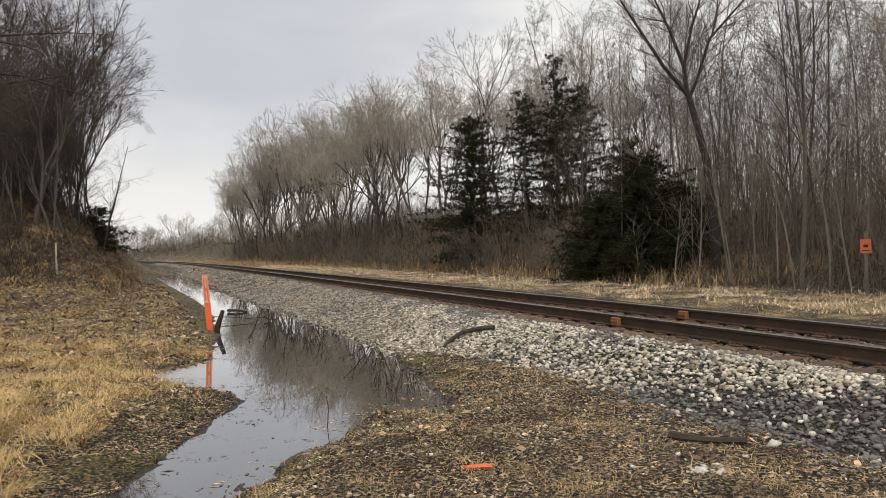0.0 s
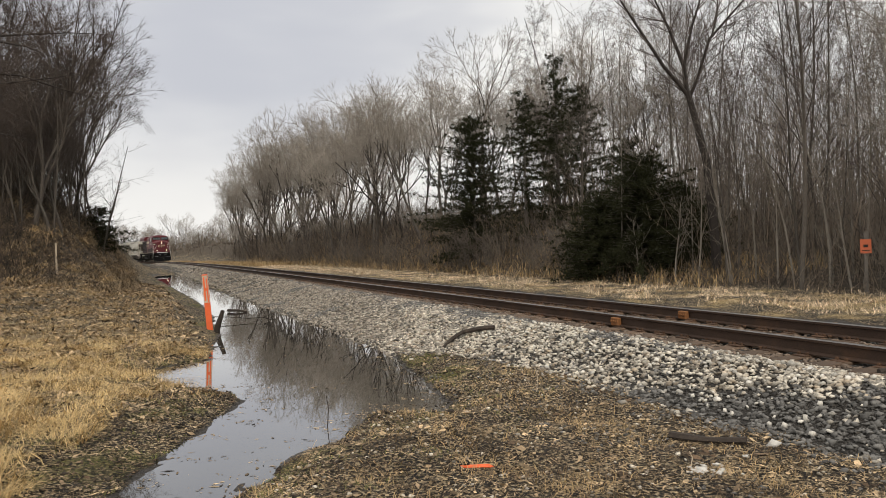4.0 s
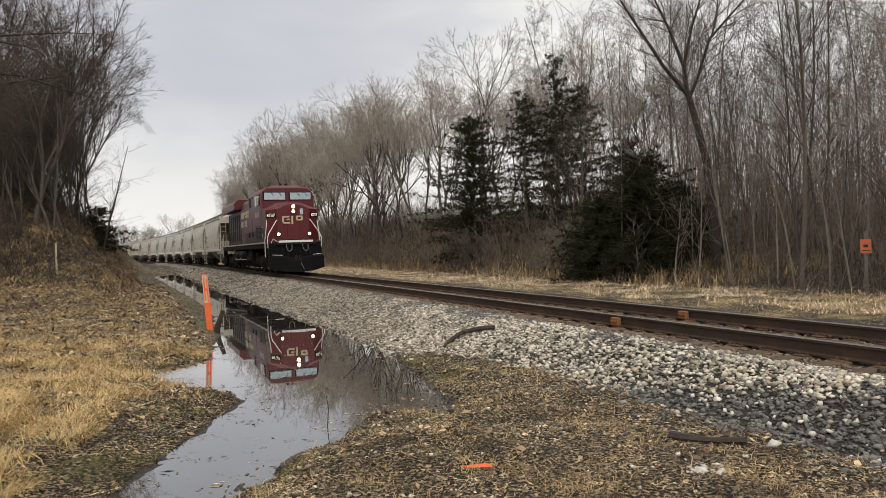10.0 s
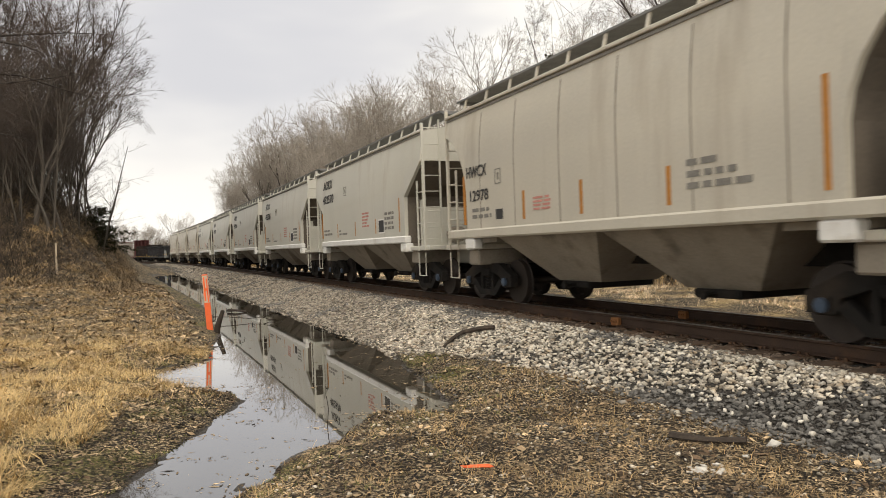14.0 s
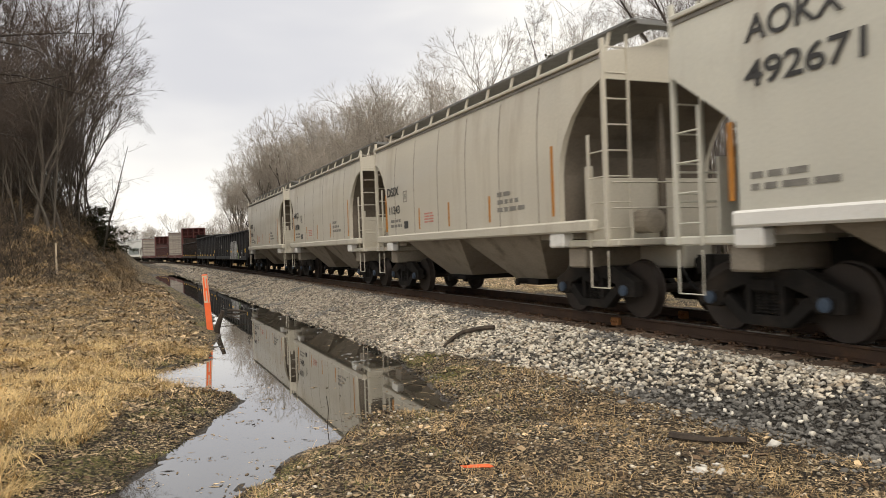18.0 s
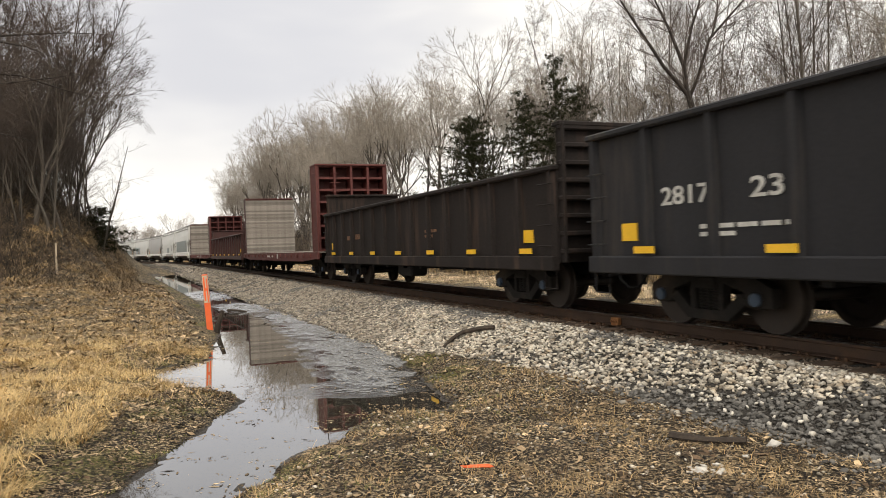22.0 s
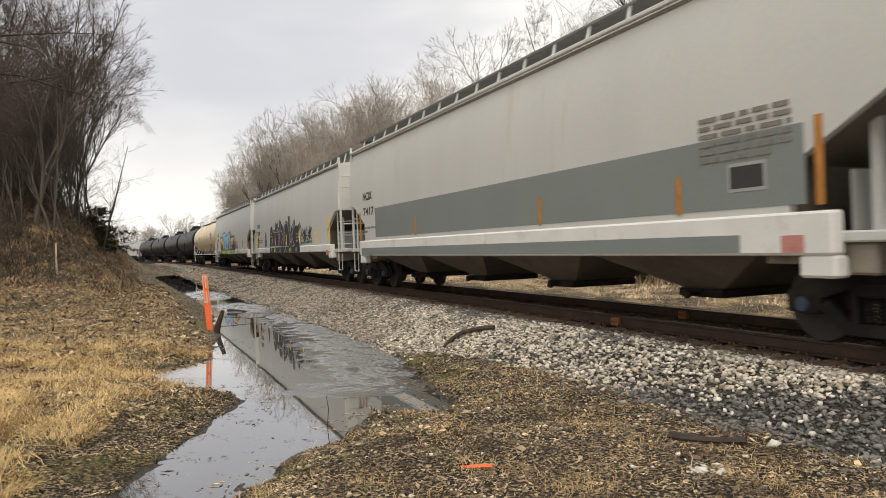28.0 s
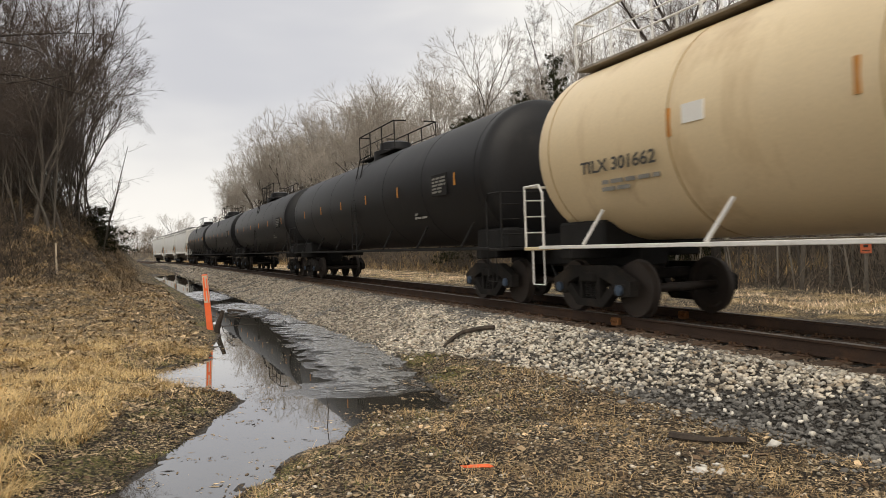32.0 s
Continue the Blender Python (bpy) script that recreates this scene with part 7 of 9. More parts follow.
            tag_lines = ([(2.85, 1.55), (3.05, 2.05), (3.35, 1.95), (3.15, 1.7), (2.9, 1.72), (3.45, 1.62)], [(3.55, 1.9), (3.75, 2.0), (3.7, 1.75), (3.55, 1.62)],
                         [(3.85, 2.05), (3.8, 1.6), (4.0, 1.55), (4.3, 1.75)])
            for q in tag_lines:
                strokes(car, [eased(q)], 0.065, MAT_SPRAY_PURPLE, yk - 0.006)
            for i in range(7):
                strokes(car, glyph(i, -8.3 + 0.42 * i, 1.22, 0.34, 0.2), 0.045, MAT_SPRAY_PURPLE, -1.652)
            for i in range(4):
                strokes(car, glyph(i + 3, 3.6 + 0.5 * i, 1.22, 0.36, 0.2), 0.045, MAT_SPRAY_PURPLE, -1.652)
        plate(car, "small_plate", 8.0, 8.3, 1.06, 1.25, MAT_PINK, y=-1.64, proud=0.006)
    return go


def gondola(L, top, paint, label, marks, ribs, floor_z=0.9, rise=0.02):
    car = tagged(new("gondola_car"), label, "gondola car", "gondola cars")
    hb = L / 2 - 0.55
    g = Geo()
    for e in (-1, 1):
        g.box(-hb, hb, e * 1.42, e * 1.47, floor_z, top - 0.05)
    part("side_sheet", g, paint, car)
    for e in (-1, 1):
        g = Geo().box(e * (hb - 0.05), e * hb, -1.42, 1.42, floor_z, top + rise)
        wall = part("end_wall", g, paint, car)
        for z in np.linspace(floor_z + 0.15, top + rise - 0.12, 6 if rise < 0.3 else 8):
            part("end_rib", Geo().box(e * hb, e * (hb + 0.11), -1.45, 1.45, z, z + 0.09, 0.02), paint, wall)
        for y in (-1.42, 1.36):
            part("corner_post", Geo().box(e * (hb - 0.06), e * (hb + 0.13), y, y + 0.07, floor_z, top + max(rise, 0.02), 0.01), paint, wall)
        if rise > 0.3:
            part("end_cap", Geo().box(e * (hb - 0.14), e * (hb + 0.12), -1.46, 1.46, top + rise - 0.05, top + rise + 0.03, 0.015), paint, wall)
    part("floor_plate", Geo().box(-hb, hb, -1.45, 1.45, floor_z, floor_z + 0.08), paint, car)
    g = Geo()
    for e in (-1, 1):
        g.box(-hb - 0.02, hb + 0.02, e * 1.40, e * 1.60, top - 0.10, top, 0.025)
    part("top_chord", g, paint, car)
    g = Geo()
    for e in (-1, 1):
        g.box(-hb, hb, e * 1.45, e * 1.60, floor_z - 0.14, floor_z + 0.12, 0.02)
    part("side_sill", g, paint, car)
    n = ribs
    me = Geo().prism([(-0.085, -1.47), (-0.05, -1.565), (0.05, -1.565), (0.085, -1.47)], floor_z - 0.02, top - 0.08, "z").mesh("side_post", paint)
    for i in range(n):
        x = -hb + 0.12 + (2 * hb - 0.24) * i / (n - 1)
        part("side_post", me, None, car, at=pose(x, 0, 0))
        part("side_post", me, None, car, at=pose(x, 0, 0, 0, 0, 180))
    part("centre_sill", Geo().box(-L / 2 + 0.9, L / 2 - 0.9, -0.3, 0.3, 0.62, floor_z), MAT_BLACK, car)
    bearer = Geo().box(-0.08, 0.08, -1.4, 1.4, floor_z - 0.22, floor_z).mesh("cross_bearer", MAT_BLACK)
    for x in np.linspace(-hb * 0.5, hb * 0.5, 7):
        part("cross_bearer", bearer, None, car, at=pose(x, 0, 0))
    part("brake_cylinder", Geo().box(-0.7, 0.4, -1.3, -0.8, 0.45, 0.85, 0.06), MAT_BLACK, car)
    for e in (-1, 1):
        truck(car, e * (hb - 2.05))
        coupler(car, e * L / 2)
        for y in (-1.5, 1.5):
            for z in np.arange(1.2, top - 0.3, 0.36):
                part("grab_iron", Geo().tube([(e * (hb - 0.45), y * 1.04, z), (e * (hb - 0.45), y * 1.07, z), (e * (hb - 0.02), y * 1.07, z), (e * (hb - 0.02), y * 1.04, z)], 0.013, 5), paint, car)
            part("stirrup", Geo().tube([(e * (hb - 0.42), y, 0.85), (e * (hb - 0.42), y, 0.45), (e * (hb - 0.05), y, 0.45), (e * (hb - 0.05), y, 0.85)], 0.016, 5), paint, car)
    marks(car, hb)
    return car


MAT_WORN = material("worn_white_stencil", (0.52, 0.51, 0.48), 0.7, var=0.3, scale=5, bump=0.02, dirt=(0.1, 0.09, 0.08), dirt_amount=0.4, dirt_scale=8)


def gondola_marks(kind):
    def go(car, hb):
        y = -1.475
        for x in np.linspace(-hb * 0.86, hb * 0.86, 7):
            if kind == "white":
                break
            plate(car, "reflector", x, x + 0.42, 1.06, 1.16, MAT_YELLOW, y=-1.60, proud=0.008)
        plate(car, "reflector_panel", -hb + 0.75, -hb + 1.1, 1.24, 1.5, MAT_YELLOW, y=y, proud=0.012)
        plate(car, "reflector_panel", hb - 1.2, hb - 0.85, 1.26, 1.5, MAT_YELLOW, y=y, proud=0.012)
        if kind == "white":
            for x in (-5.35, -2.05, 5.9):
                plate(car, "reflector", x, x + 0.42, 1.34 if x < 0 else 0.9, 1.46 if x < 0 else 1.0, MAT_YELLOW if x < 0 else MAT_WORN, y=y - 0.12 if x > 0 else y, proud=0.012)
            lettering(car, "NS", -6.85, 2.10, 0.36, MAT_WORN, 0.5, y - 0.006)
            lettering(car, "190", -6.9, 1.66, 0.36, MAT_WORN, 0.58, y - 0.006)
            lettering(car, "122", -5.65, 1.66, 0.36, MAT_WORN, 0.58, y - 0.006)
            bars(car, -6.6, -6.1, 1.1, 1.35, 2, MAT_WORN, 3, y)
            bars(car, -5.4, -4.9, 1.08, 1.28, 2, MAT_WORN, 4, y)
            name = "silver graffiti outlined in black that cannot be read"
            r = random.Random(12)
            puffs = [(4.55, 1.7, 0.15), (4.66, 1.5, 0.16), (4.75, 1.25, 0.14), (5.0, 1.15, 0.11), (3.75, 1.98, 0.10), (2.15, 1.9, 0.08), (3.3, 1.95, 0.09), (0.72, 1.35, 0.10), (4.9, 1.02, 0.16), (3.5, 1.08, 0.14)]
            fills(car, [[(x + q * r.uniform(0.7, 1.2) * math.cos(a * 0.7854), z + q * r.uniform(0.7, 1.25) * math.sin(a * 0.7854)) for a in range(8)] for x, z, q in puffs], MAT_SPRAY_HAZE, -1.5695, "pale green spray paint round the letters")
            domes = ((0.72, 1.12, 1.42), (1.06, 1.92, 1.98), (1.80, 2.36, 1.93), (2.28, 3.10, 2.0), (3.02, 3.52, 1.86), (3.40, 3.84, 1.97), (3.74, 4.62, 1.97))
            for n, (x0, x1, top) in enumerate(domes):
                mid, half, low = (x0 + x1) / 2, (x1 - x0) / 2, 0.955
                arch = [(mid - half * 1.06 + r.uniform(-0.04, 0.04), low), (mid - half, top - half * 0.9)]
                arch += [(mid + half * math.cos(a), top - half * 0.8 + half * 0.8 * math.sin(a)) for a in np.linspace(2.9, 0.25, 8)]
                arch += [(mid + half, top - half * 0.9), (mid + half * 1.1 + r.uniform(-0.04, 0.06), low)]
                y = -1.5715 - 0.0052 * n
                crest = arch[1:-1]
                strokes(car, [crest], 0.20, MAT_SPRAY_SILVER, y)
                strokes(car, [crest], 0.125, MAT_SPRAY, y - 0.0010)
                fills(car, [arch], MAT_SPRAY_SILVER if n == 6 else MAT_SPRAY_STEEL if n % 3 else MAT_SPRAY_GREY, y - 0.0020, name)
                marks = []
                for q in range(4):
                    a = x0 + (x1 - x0) * (0.15 + 0.23 * q) + r.uniform(-0.03, 0.03)
                    b = top - half * r.uniform(0.5, 1.4)
                    marks.append(eased([(a, 1.0), (a + r.uniform(-0.06, 0.06), (1.0 + b) / 2), (a + r.uniform(-0.1, 0.1), b)]))
                strokes(car, marks[:2], 0.045, MAT_SPRAY_SILVER, y - 0.0030)
                strokes(car, marks[2:], 0.07, MAT_SPRAY_GREY, y - 0.0034)
                if half > 0.35:
                    hz = top - 0.42
                    fills(car, [[(mid - 0.08, hz - 0.08), (mid - 0.05, hz + 0.10), (mid + 0.03, hz + 0.06), (mid + 0.11, hz - 0.06), (mid + 0.03, hz - 0.12)]], MAT_SPRAY, y - 0.0040)
                strokes(car, [eased([(mid - half * 0.5, 1.02), (mid, 1.2), (mid + half * 0.7, 1.0)])], 0.05, MAT_SPRAY, y - 0.0040)
            for x0, x1, m in ((0.72, 0.95, MAT_SPRAY_SILVER), (1.0, 1.9, MAT_SPRAY_GREY), (1.95, 2.5, MAT_SPRAY_STEEL), (2.55, 3.05, MAT_SPRAY_GREY), (3.15, 4.05, MAT_SPRAY_STEEL), (4.1, 4.55, MAT_SPRAY_GREY), (4.62, 4.92, MAT_SPRAY_GREY)):
                plate(car, "sill_paint", x0, x1, 0.80, 1.01, m, y=-1.60, proud=0.006)
            plate(car, "sprayed_patch", 4.96, 5.2, 0.80, 1.06, MAT_SPRAY_GREEN, y=-1.60, proud=0.004)
            plate(car, "reflector_panel", 4.72, 5.18, 1.28, 1.42, MAT_YELLOW, y=-1.62, proud=0.010)
            plate(car, "reflector_panel", 1.32, 1.72, 1.28, 1.40, MAT_YELLOW, y=-1.62, proud=0.010)
            strokes(car, [[(5.75, 1.08), (5.72, 1.36), (6.16, 1.38), (6.18, 1.08), (5.75, 1.08)]], 0.035, MAT_WORN, -1.49)
            bars(car, 5.8, 6.12, 1.13, 1.32, 2, MAT_WORN, 5, -1.482)
        elif kind == "worn":
            lettering(car, "2817", -6.75, 1.72, 0.34, MAT_WORN, 0.95, y - 0.006)
            lettering(car, "23", -5.15, 1.72, 0.34, MAT_WORN, 0.5, y - 0.006)
            bars(car, -6.0, -4.3, 1.25, 1.45, 2, MAT_WORN, 10, y)
        else:
            bars(car, -5.4, -4.8, 1.5, 1.75, 1, MAT_FADED, 11, y)
            bars(car, -4.4, -3.6, 1.5, 1.8, 1, MAT_FADED, 12, y)
            bars(car, 2.0, 2.8, 1.45, 1.7, 2, MAT_FADED, 13, y)
    return go


def bulkhead_flat(L, label):
    car = tagged(new("bulkhead_flat_car"), label, "flat car", "bulkhead flat cars")
    hb = L / 2 - 0.6
    g = Geo()
    for e in (-1, 1):
        g.prism([(-hb, 1.17), (hb, 1.17), (hb, 0.92), (hb * 0.72, 0.78), (-hb * 0.72, 0.78), (-hb, 0.92)], e * 1.52, e * 1.60)
    part("side_sill", g, MAT_OXIDE, car)
    pocket = Geo().box(-0.06, 0.06, -1.66, -1.60, 0.95, 1.10, 0.01).mesh("stake_pocket", MAT_OXIDE)
    for x in np.linspace(-hb + 1.2, hb - 1.2, 15):
        for turn in (0, 180):
            part("stake_pocket", pocket, None, car, at=pose(x, 0, 0, 0, 0, turn))
    n = 64
    me = Geo().box(-hb / n + 0.008, hb / n - 0.008, -1.55, 1.55, 1.13, 1.19, 0.006).mesh("deck_board", MAT_PLANK)
    for i in range(n):
        part("deck_board", me, None, car, at=pose(-hb + (i + 0.5) * 2 * hb / n, 0, 0))
    part("centre_sill", Geo().box(-L / 2 + 0.9, L / 2 - 0.9, -0.32, 0.32, 0.55, 1.13), MAT_BLACK, car)
    bearer = Geo().box(-0.06, 0.06, -1.5, 1.5, 0.85, 1.13).mesh("cross_bearer", MAT_BLACK)
    for x in np.linspace(-hb + 2, hb - 2, 12):
        part("cross_bearer", bearer, None, car, at=pose(x, 0, 0))
    for e in (-1, 1):
        x = e * (hb - 0.55)
        bh = part("bulkhead", Geo().box(x - 0.55 * e - 0.02, x - 0.55 * e + 0.02, -1.5, 1.5, 1.19, 4.66), MAT_OXIDE, car)
        g = Geo()
        for y in np.linspace(-1.40, 1.40, 5):
            g.box(x - e * 0.53, x + e * 0.20, y - 0.05, y + 0.05, 0.95, 4.68, 0.012)
        for z in np.linspace(1.25, 4.64, 8):
            g.box(x - e * 0.53, x + e * 0.12, -1.45, 1.45, z - 0.05, z + 0.05, 0.012)
        g.box(x - e * 0.70, x + e * 0.26, -1.52, 1.52, 4.64, 4.72, 0.02)
        part("rib", g, MAT_OXIDE, bh)
        for y in (-1.5, 1.44):
            gg = Geo().prism([(x + e * 0.24, 0.85), (x + e * 0.24, 4.69), (x - e * 0.70, 4.69), (x - e * 0.70, 1.25), (x - e * 0.95, 0.95)], y, y + 0.06)
            part("bulkhead_post", gg, MAT_OXIDE, bh)
        gg = Geo()
        for z in np.arange(1.3, 4.55, 0.38):
            gg.tube([(x - e * 0.35, -1.53, z), (x + e * 0.05, -1.53, z)], 0.014, 5)
            gg.tube([(x + e * 0.24, -0.9, z), (x + e * 0.24, -0.5, z)], 0.014, 5)
        part("ladder", gg, MAT_OXIDE, bh)
        m2 = Geo().box(x - e * 0.80, x - e * 0.705, -1.55, 1.55, -0.052, 0.052, 0.006).mesh("lining_board", MAT_PLANK)
        for i in range(31):
            part("lining_board", m2, None, bh, at=pose(0, 0, 1.26 + i * 0.109))
        truck(car, e * (hb - 2.1))
        coupler(car, e * L / 2)
    me = Geo().box(-0.05, 0.05, -0.04, 0.04, 1.17, 1.42, 0.01).mesh("stake", MAT_PLANK)
    for x in (-4.2, -0.6, 2.6, 5.0):
        part("stake", me, None, car, at=pose(x, 1.45, 0))
    bars(car, -1.5, 1.0, 0.92, 1.08, 1, MAT_WORN, 5, -1.60)
    plate(car, "small_plate", 1.6, 1.85, 0.88, 1.12, MAT_WORN, y=-1.60)
    return car


def tank_car(L, paint, label, long_walk, marks):
    car = tagged(new("tank_car"), label, "tank car", "tank cars")
    R, cz, hb = 1.56, 2.80, L / 2 - 0.85
    prof = []
    for a in (0, 0.2, 0.45, 0.7, 0.9, 1.0):
        prof.append((-hb + 0.46 * a, R * max(0.0004, 1 - (1 - a) ** 2.6) ** 0.5))
    prof = prof + [(-x, r) for x, r in prof[::-1]]
    part("tank", Geo().lathe(prof, 48, "x", (0, 0, cz)), paint, car, smooth=True)
    for x in np.linspace(-hb + 0.7, hb - 0.7, 7):
        g = Geo().lathe([(x - 0.014, R - 0.05), (x - 0.014, R + 0.006), (x + 0.014, R + 0.006), (x + 0.014, R - 0.05)], 48, "x", (0, 0, cz))
        part("weld_seam", g, MAT_SEAM if long_walk else paint, car, smooth=True)
    trim = paint if long_walk else MAT_BLACK
    for e in (-1, 1):
        x = e * (hb - 0.9)
        g = Geo().box(x - 0.7, x + 0.7, -1.1, 1.1, 1.15, 1.60, 0.05).box(x - e * 0.6, x + e * 1.9, -0.3, 0.3, 0.80, 1.18, 0.03)
        g.box(x - 0.15, x + 0.15, -1.4, 1.4, 0.95, 1.2, 0.03)
        part("stub_sill", g, MAT_BLACK, car)
        g = Geo().box(e * (L / 2 - 1.25), e * (L / 2 - 0.45), -1.5, 1.5, 1.12, 1.18, 0.01)
        part("end_platform", g, trim, car)
        xa, xb = e * (L / 2 - 1.15), e * (L / 2 - 0.5)
        for y in (-1.48, 1.48):
            g = Geo()
            g.tube([(xa, y, 1.15), (xa, y, 2.15), (xa + e * 0.12, y, 2.3), (xb, y, 2.3)], 0.022, 6)
            g.tube([(xb, y, 2.3), (xb, y * 0.2, 2.3)], 0.022, 6)
            g.tube([(xb, y, 2.3), (xb, y, 1.15)], 0.022, 6)
            g.tube([(xa, y, 1.12), (xa, y, 0.5), (xa + e * 0.4, y, 0.5), (xa + e * 0.4, y, 1.12)], 0.018, 5)
            for z in (1.45, 1.75, 2.05):
                g.tube([(xb, y, z), (xb, y - (0.42 if y > 0 else -0.42), z)], 0.013, 5)
            part("end_rail", g, MAT_WHITE if long_walk else MAT_BLACK, car)
        truck(car, e * (hb - 1.12))
        coupler(car, e * L / 2)
    g = Geo()
    for y in (-1.50, 1.50):
        g.box(-hb + 0.2, hb - 0.2, y - 0.03, y + 0.03, 1.14, 1.20, 0.008)
        for x in np.linspace(-hb + 1.6, hb - 1.6, 7):
            g.tube([(x, y, 1.2), (x + 0.28, y * 0.86, 1.75)], 0.03, 5)
    part("side_rail", g, MAT_WHITE if long_walk else MAT_BLACK, car)
    # dome, walkway and railing on the crown
    top = cz + R
    g = Geo().lathe([(top - 0.2, 0.75), (top + 0.12, 0.75), (top + 0.16, 0.55), (top + 0.40, 0.52), (top + 0.46, 0.35)], 20, "z", (0, 0, 0))
    part("dome", g, paint, car, smooth=True)
    w = hb - 0.35 if long_walk else 1.9
    g, h = Geo(), Geo()
    for y in (-0.50, 0.50):
        g.box(-w, w, y - 0.2, y + 0.2, top - 0.03, top + 0.01)
        ya = y + (0.2 if y > 0 else -0.2)
        h.tube([(-w, ya, top + 0.85), (w, ya, top + 0.85)], 0.02, 6)
        h.tube([(-w, ya, top + 0.45), (w, ya, top + 0.45)], 0.014, 5)
        n = int(2 * w / 1.05) + 1
        for x in np.linspace(-w, w, n):
            h.tube([(x, ya, top), (x, ya, top + 0.85)], 0.02, 5)
    for x in (-w, w):
        h.tube([(x, -0.70, top + 0.85), (x, -0.3, top + 0.85)], 0.02, 6)
        h.tube([(x, 0.70, top + 0.85), (x, 0.3, top + 0.85)], 0.02, 6)
    part("roof_walkway", g, MAT_BAY if long_walk else MAT_BLACK, car)
    part("railing", h, MAT_WHITE if long_walk else MAT_BLACK, car)
    g = Geo()
    lx = hb + 0.02 if long_walk else 0.0
    for e in (-1, 1):
        if long_walk:
            for y in (-0.25, 0.25):
                g.tube([(e * lx, y, 1.2), (e * lx, y, top - 0.35), (e * (lx - 0.5), y, top + 0.05)], 0.02, 5)
            for z in np.arange(1.5, top - 0.4, 0.38):
                g.tube([(e * lx, -0.25, z), (e * lx, 0.25, z)], 0.013, 5)
        else:
            for x in (-0.25, 0.25):
                g.tube([(x, e * 1.56, 1.2), (x, e * 1.54, 2.8), (x, e * 1.2, top - 0.15), (x, e * 0.95, top)], 0.02, 5)
            for z in np.arange(1.4, 2.9, 0.36):
                g.tube([(-0.25, e * 1.55, z), (0.25, e * 1.55, z)], 0.013, 5)
    part("ladder", g, MAT_WHITE if long_walk else MAT_BLACK, car)
    marks(car, hb)
    return car


def tank_marks(beige):
    def go(car, hb):
        if beige:
            lettering(car, "TILX 301662", -8.3, 2.32, 0.27, MAT_INK, 1.85, -1.572)
            bars(car, -7.9, -6.4, 2.0, 2.22, 2, MAT_INK_SOFT, 1, -1.44)
            bars(car, 5.0, 6.6, 1.95, 2.3, 3, MAT_INK_SOFT, 2, -1.44)
            plate(car, "notice_board", 6.3, 7.5, 2.55, 3.15, MAT_MID, y=-1.56, proud=0.012)
            bars(car, 6.38, 7.4, 2.6, 3.1, 7, MAT_INK_SOFT, 3, -1.575)
            plate(car, "small_plate", -5.9, -5.5, 2.75, 3.0, MAT_WHITE, y=-1.56, proud=0.012)
            g = Geo().add([(7.6, -1.63, 1.85), (7.85, -1.63, 1.5), (7.6, -1.63, 1.15), (7.35, -1.63, 1.5), (7.6, -1.62, 1.85), (7.85, -1.62, 1.5), (7.6, -1.62, 1.15), (7.35, -1.62, 1.5)],
                          [(0, 1, 2, 3), (7, 6, 5, 4), (0, 4, 5, 1), (1, 5, 6, 2), (2, 6, 7, 3), (3, 7, 4, 0)])
            part("placard", g, MAT_PINK, car, "diamond-shaped red and white warning placard")
        else:
            plate(car, "notice_board", 7.0, 7.9, 2.45, 2.95, MAT_BLACK, y=-1.57, proud=0.01)
            bars(car, 7.05, 7.85, 2.5, 2.9, 5, MAT_INK_SOFT, 3, -1.58)
            bars(car, 5.4, 6.3, 1.95, 2.15, 2, MAT_INK_SOFT, 4, -1.42)
        xs = (-6.2, -3.4, -0.9, 1.4, 3.8, 8.2) if beige else (-7.6, -4.6, -1.6, 1.4, 4.4, 8.3)
        for x in xs:
            plate(car, "reflector", x, x + 0.06, 2.62, 3.0 if beige else 2.9, MAT_ORANGE, y=-1.562, proud=0.012)
    return go


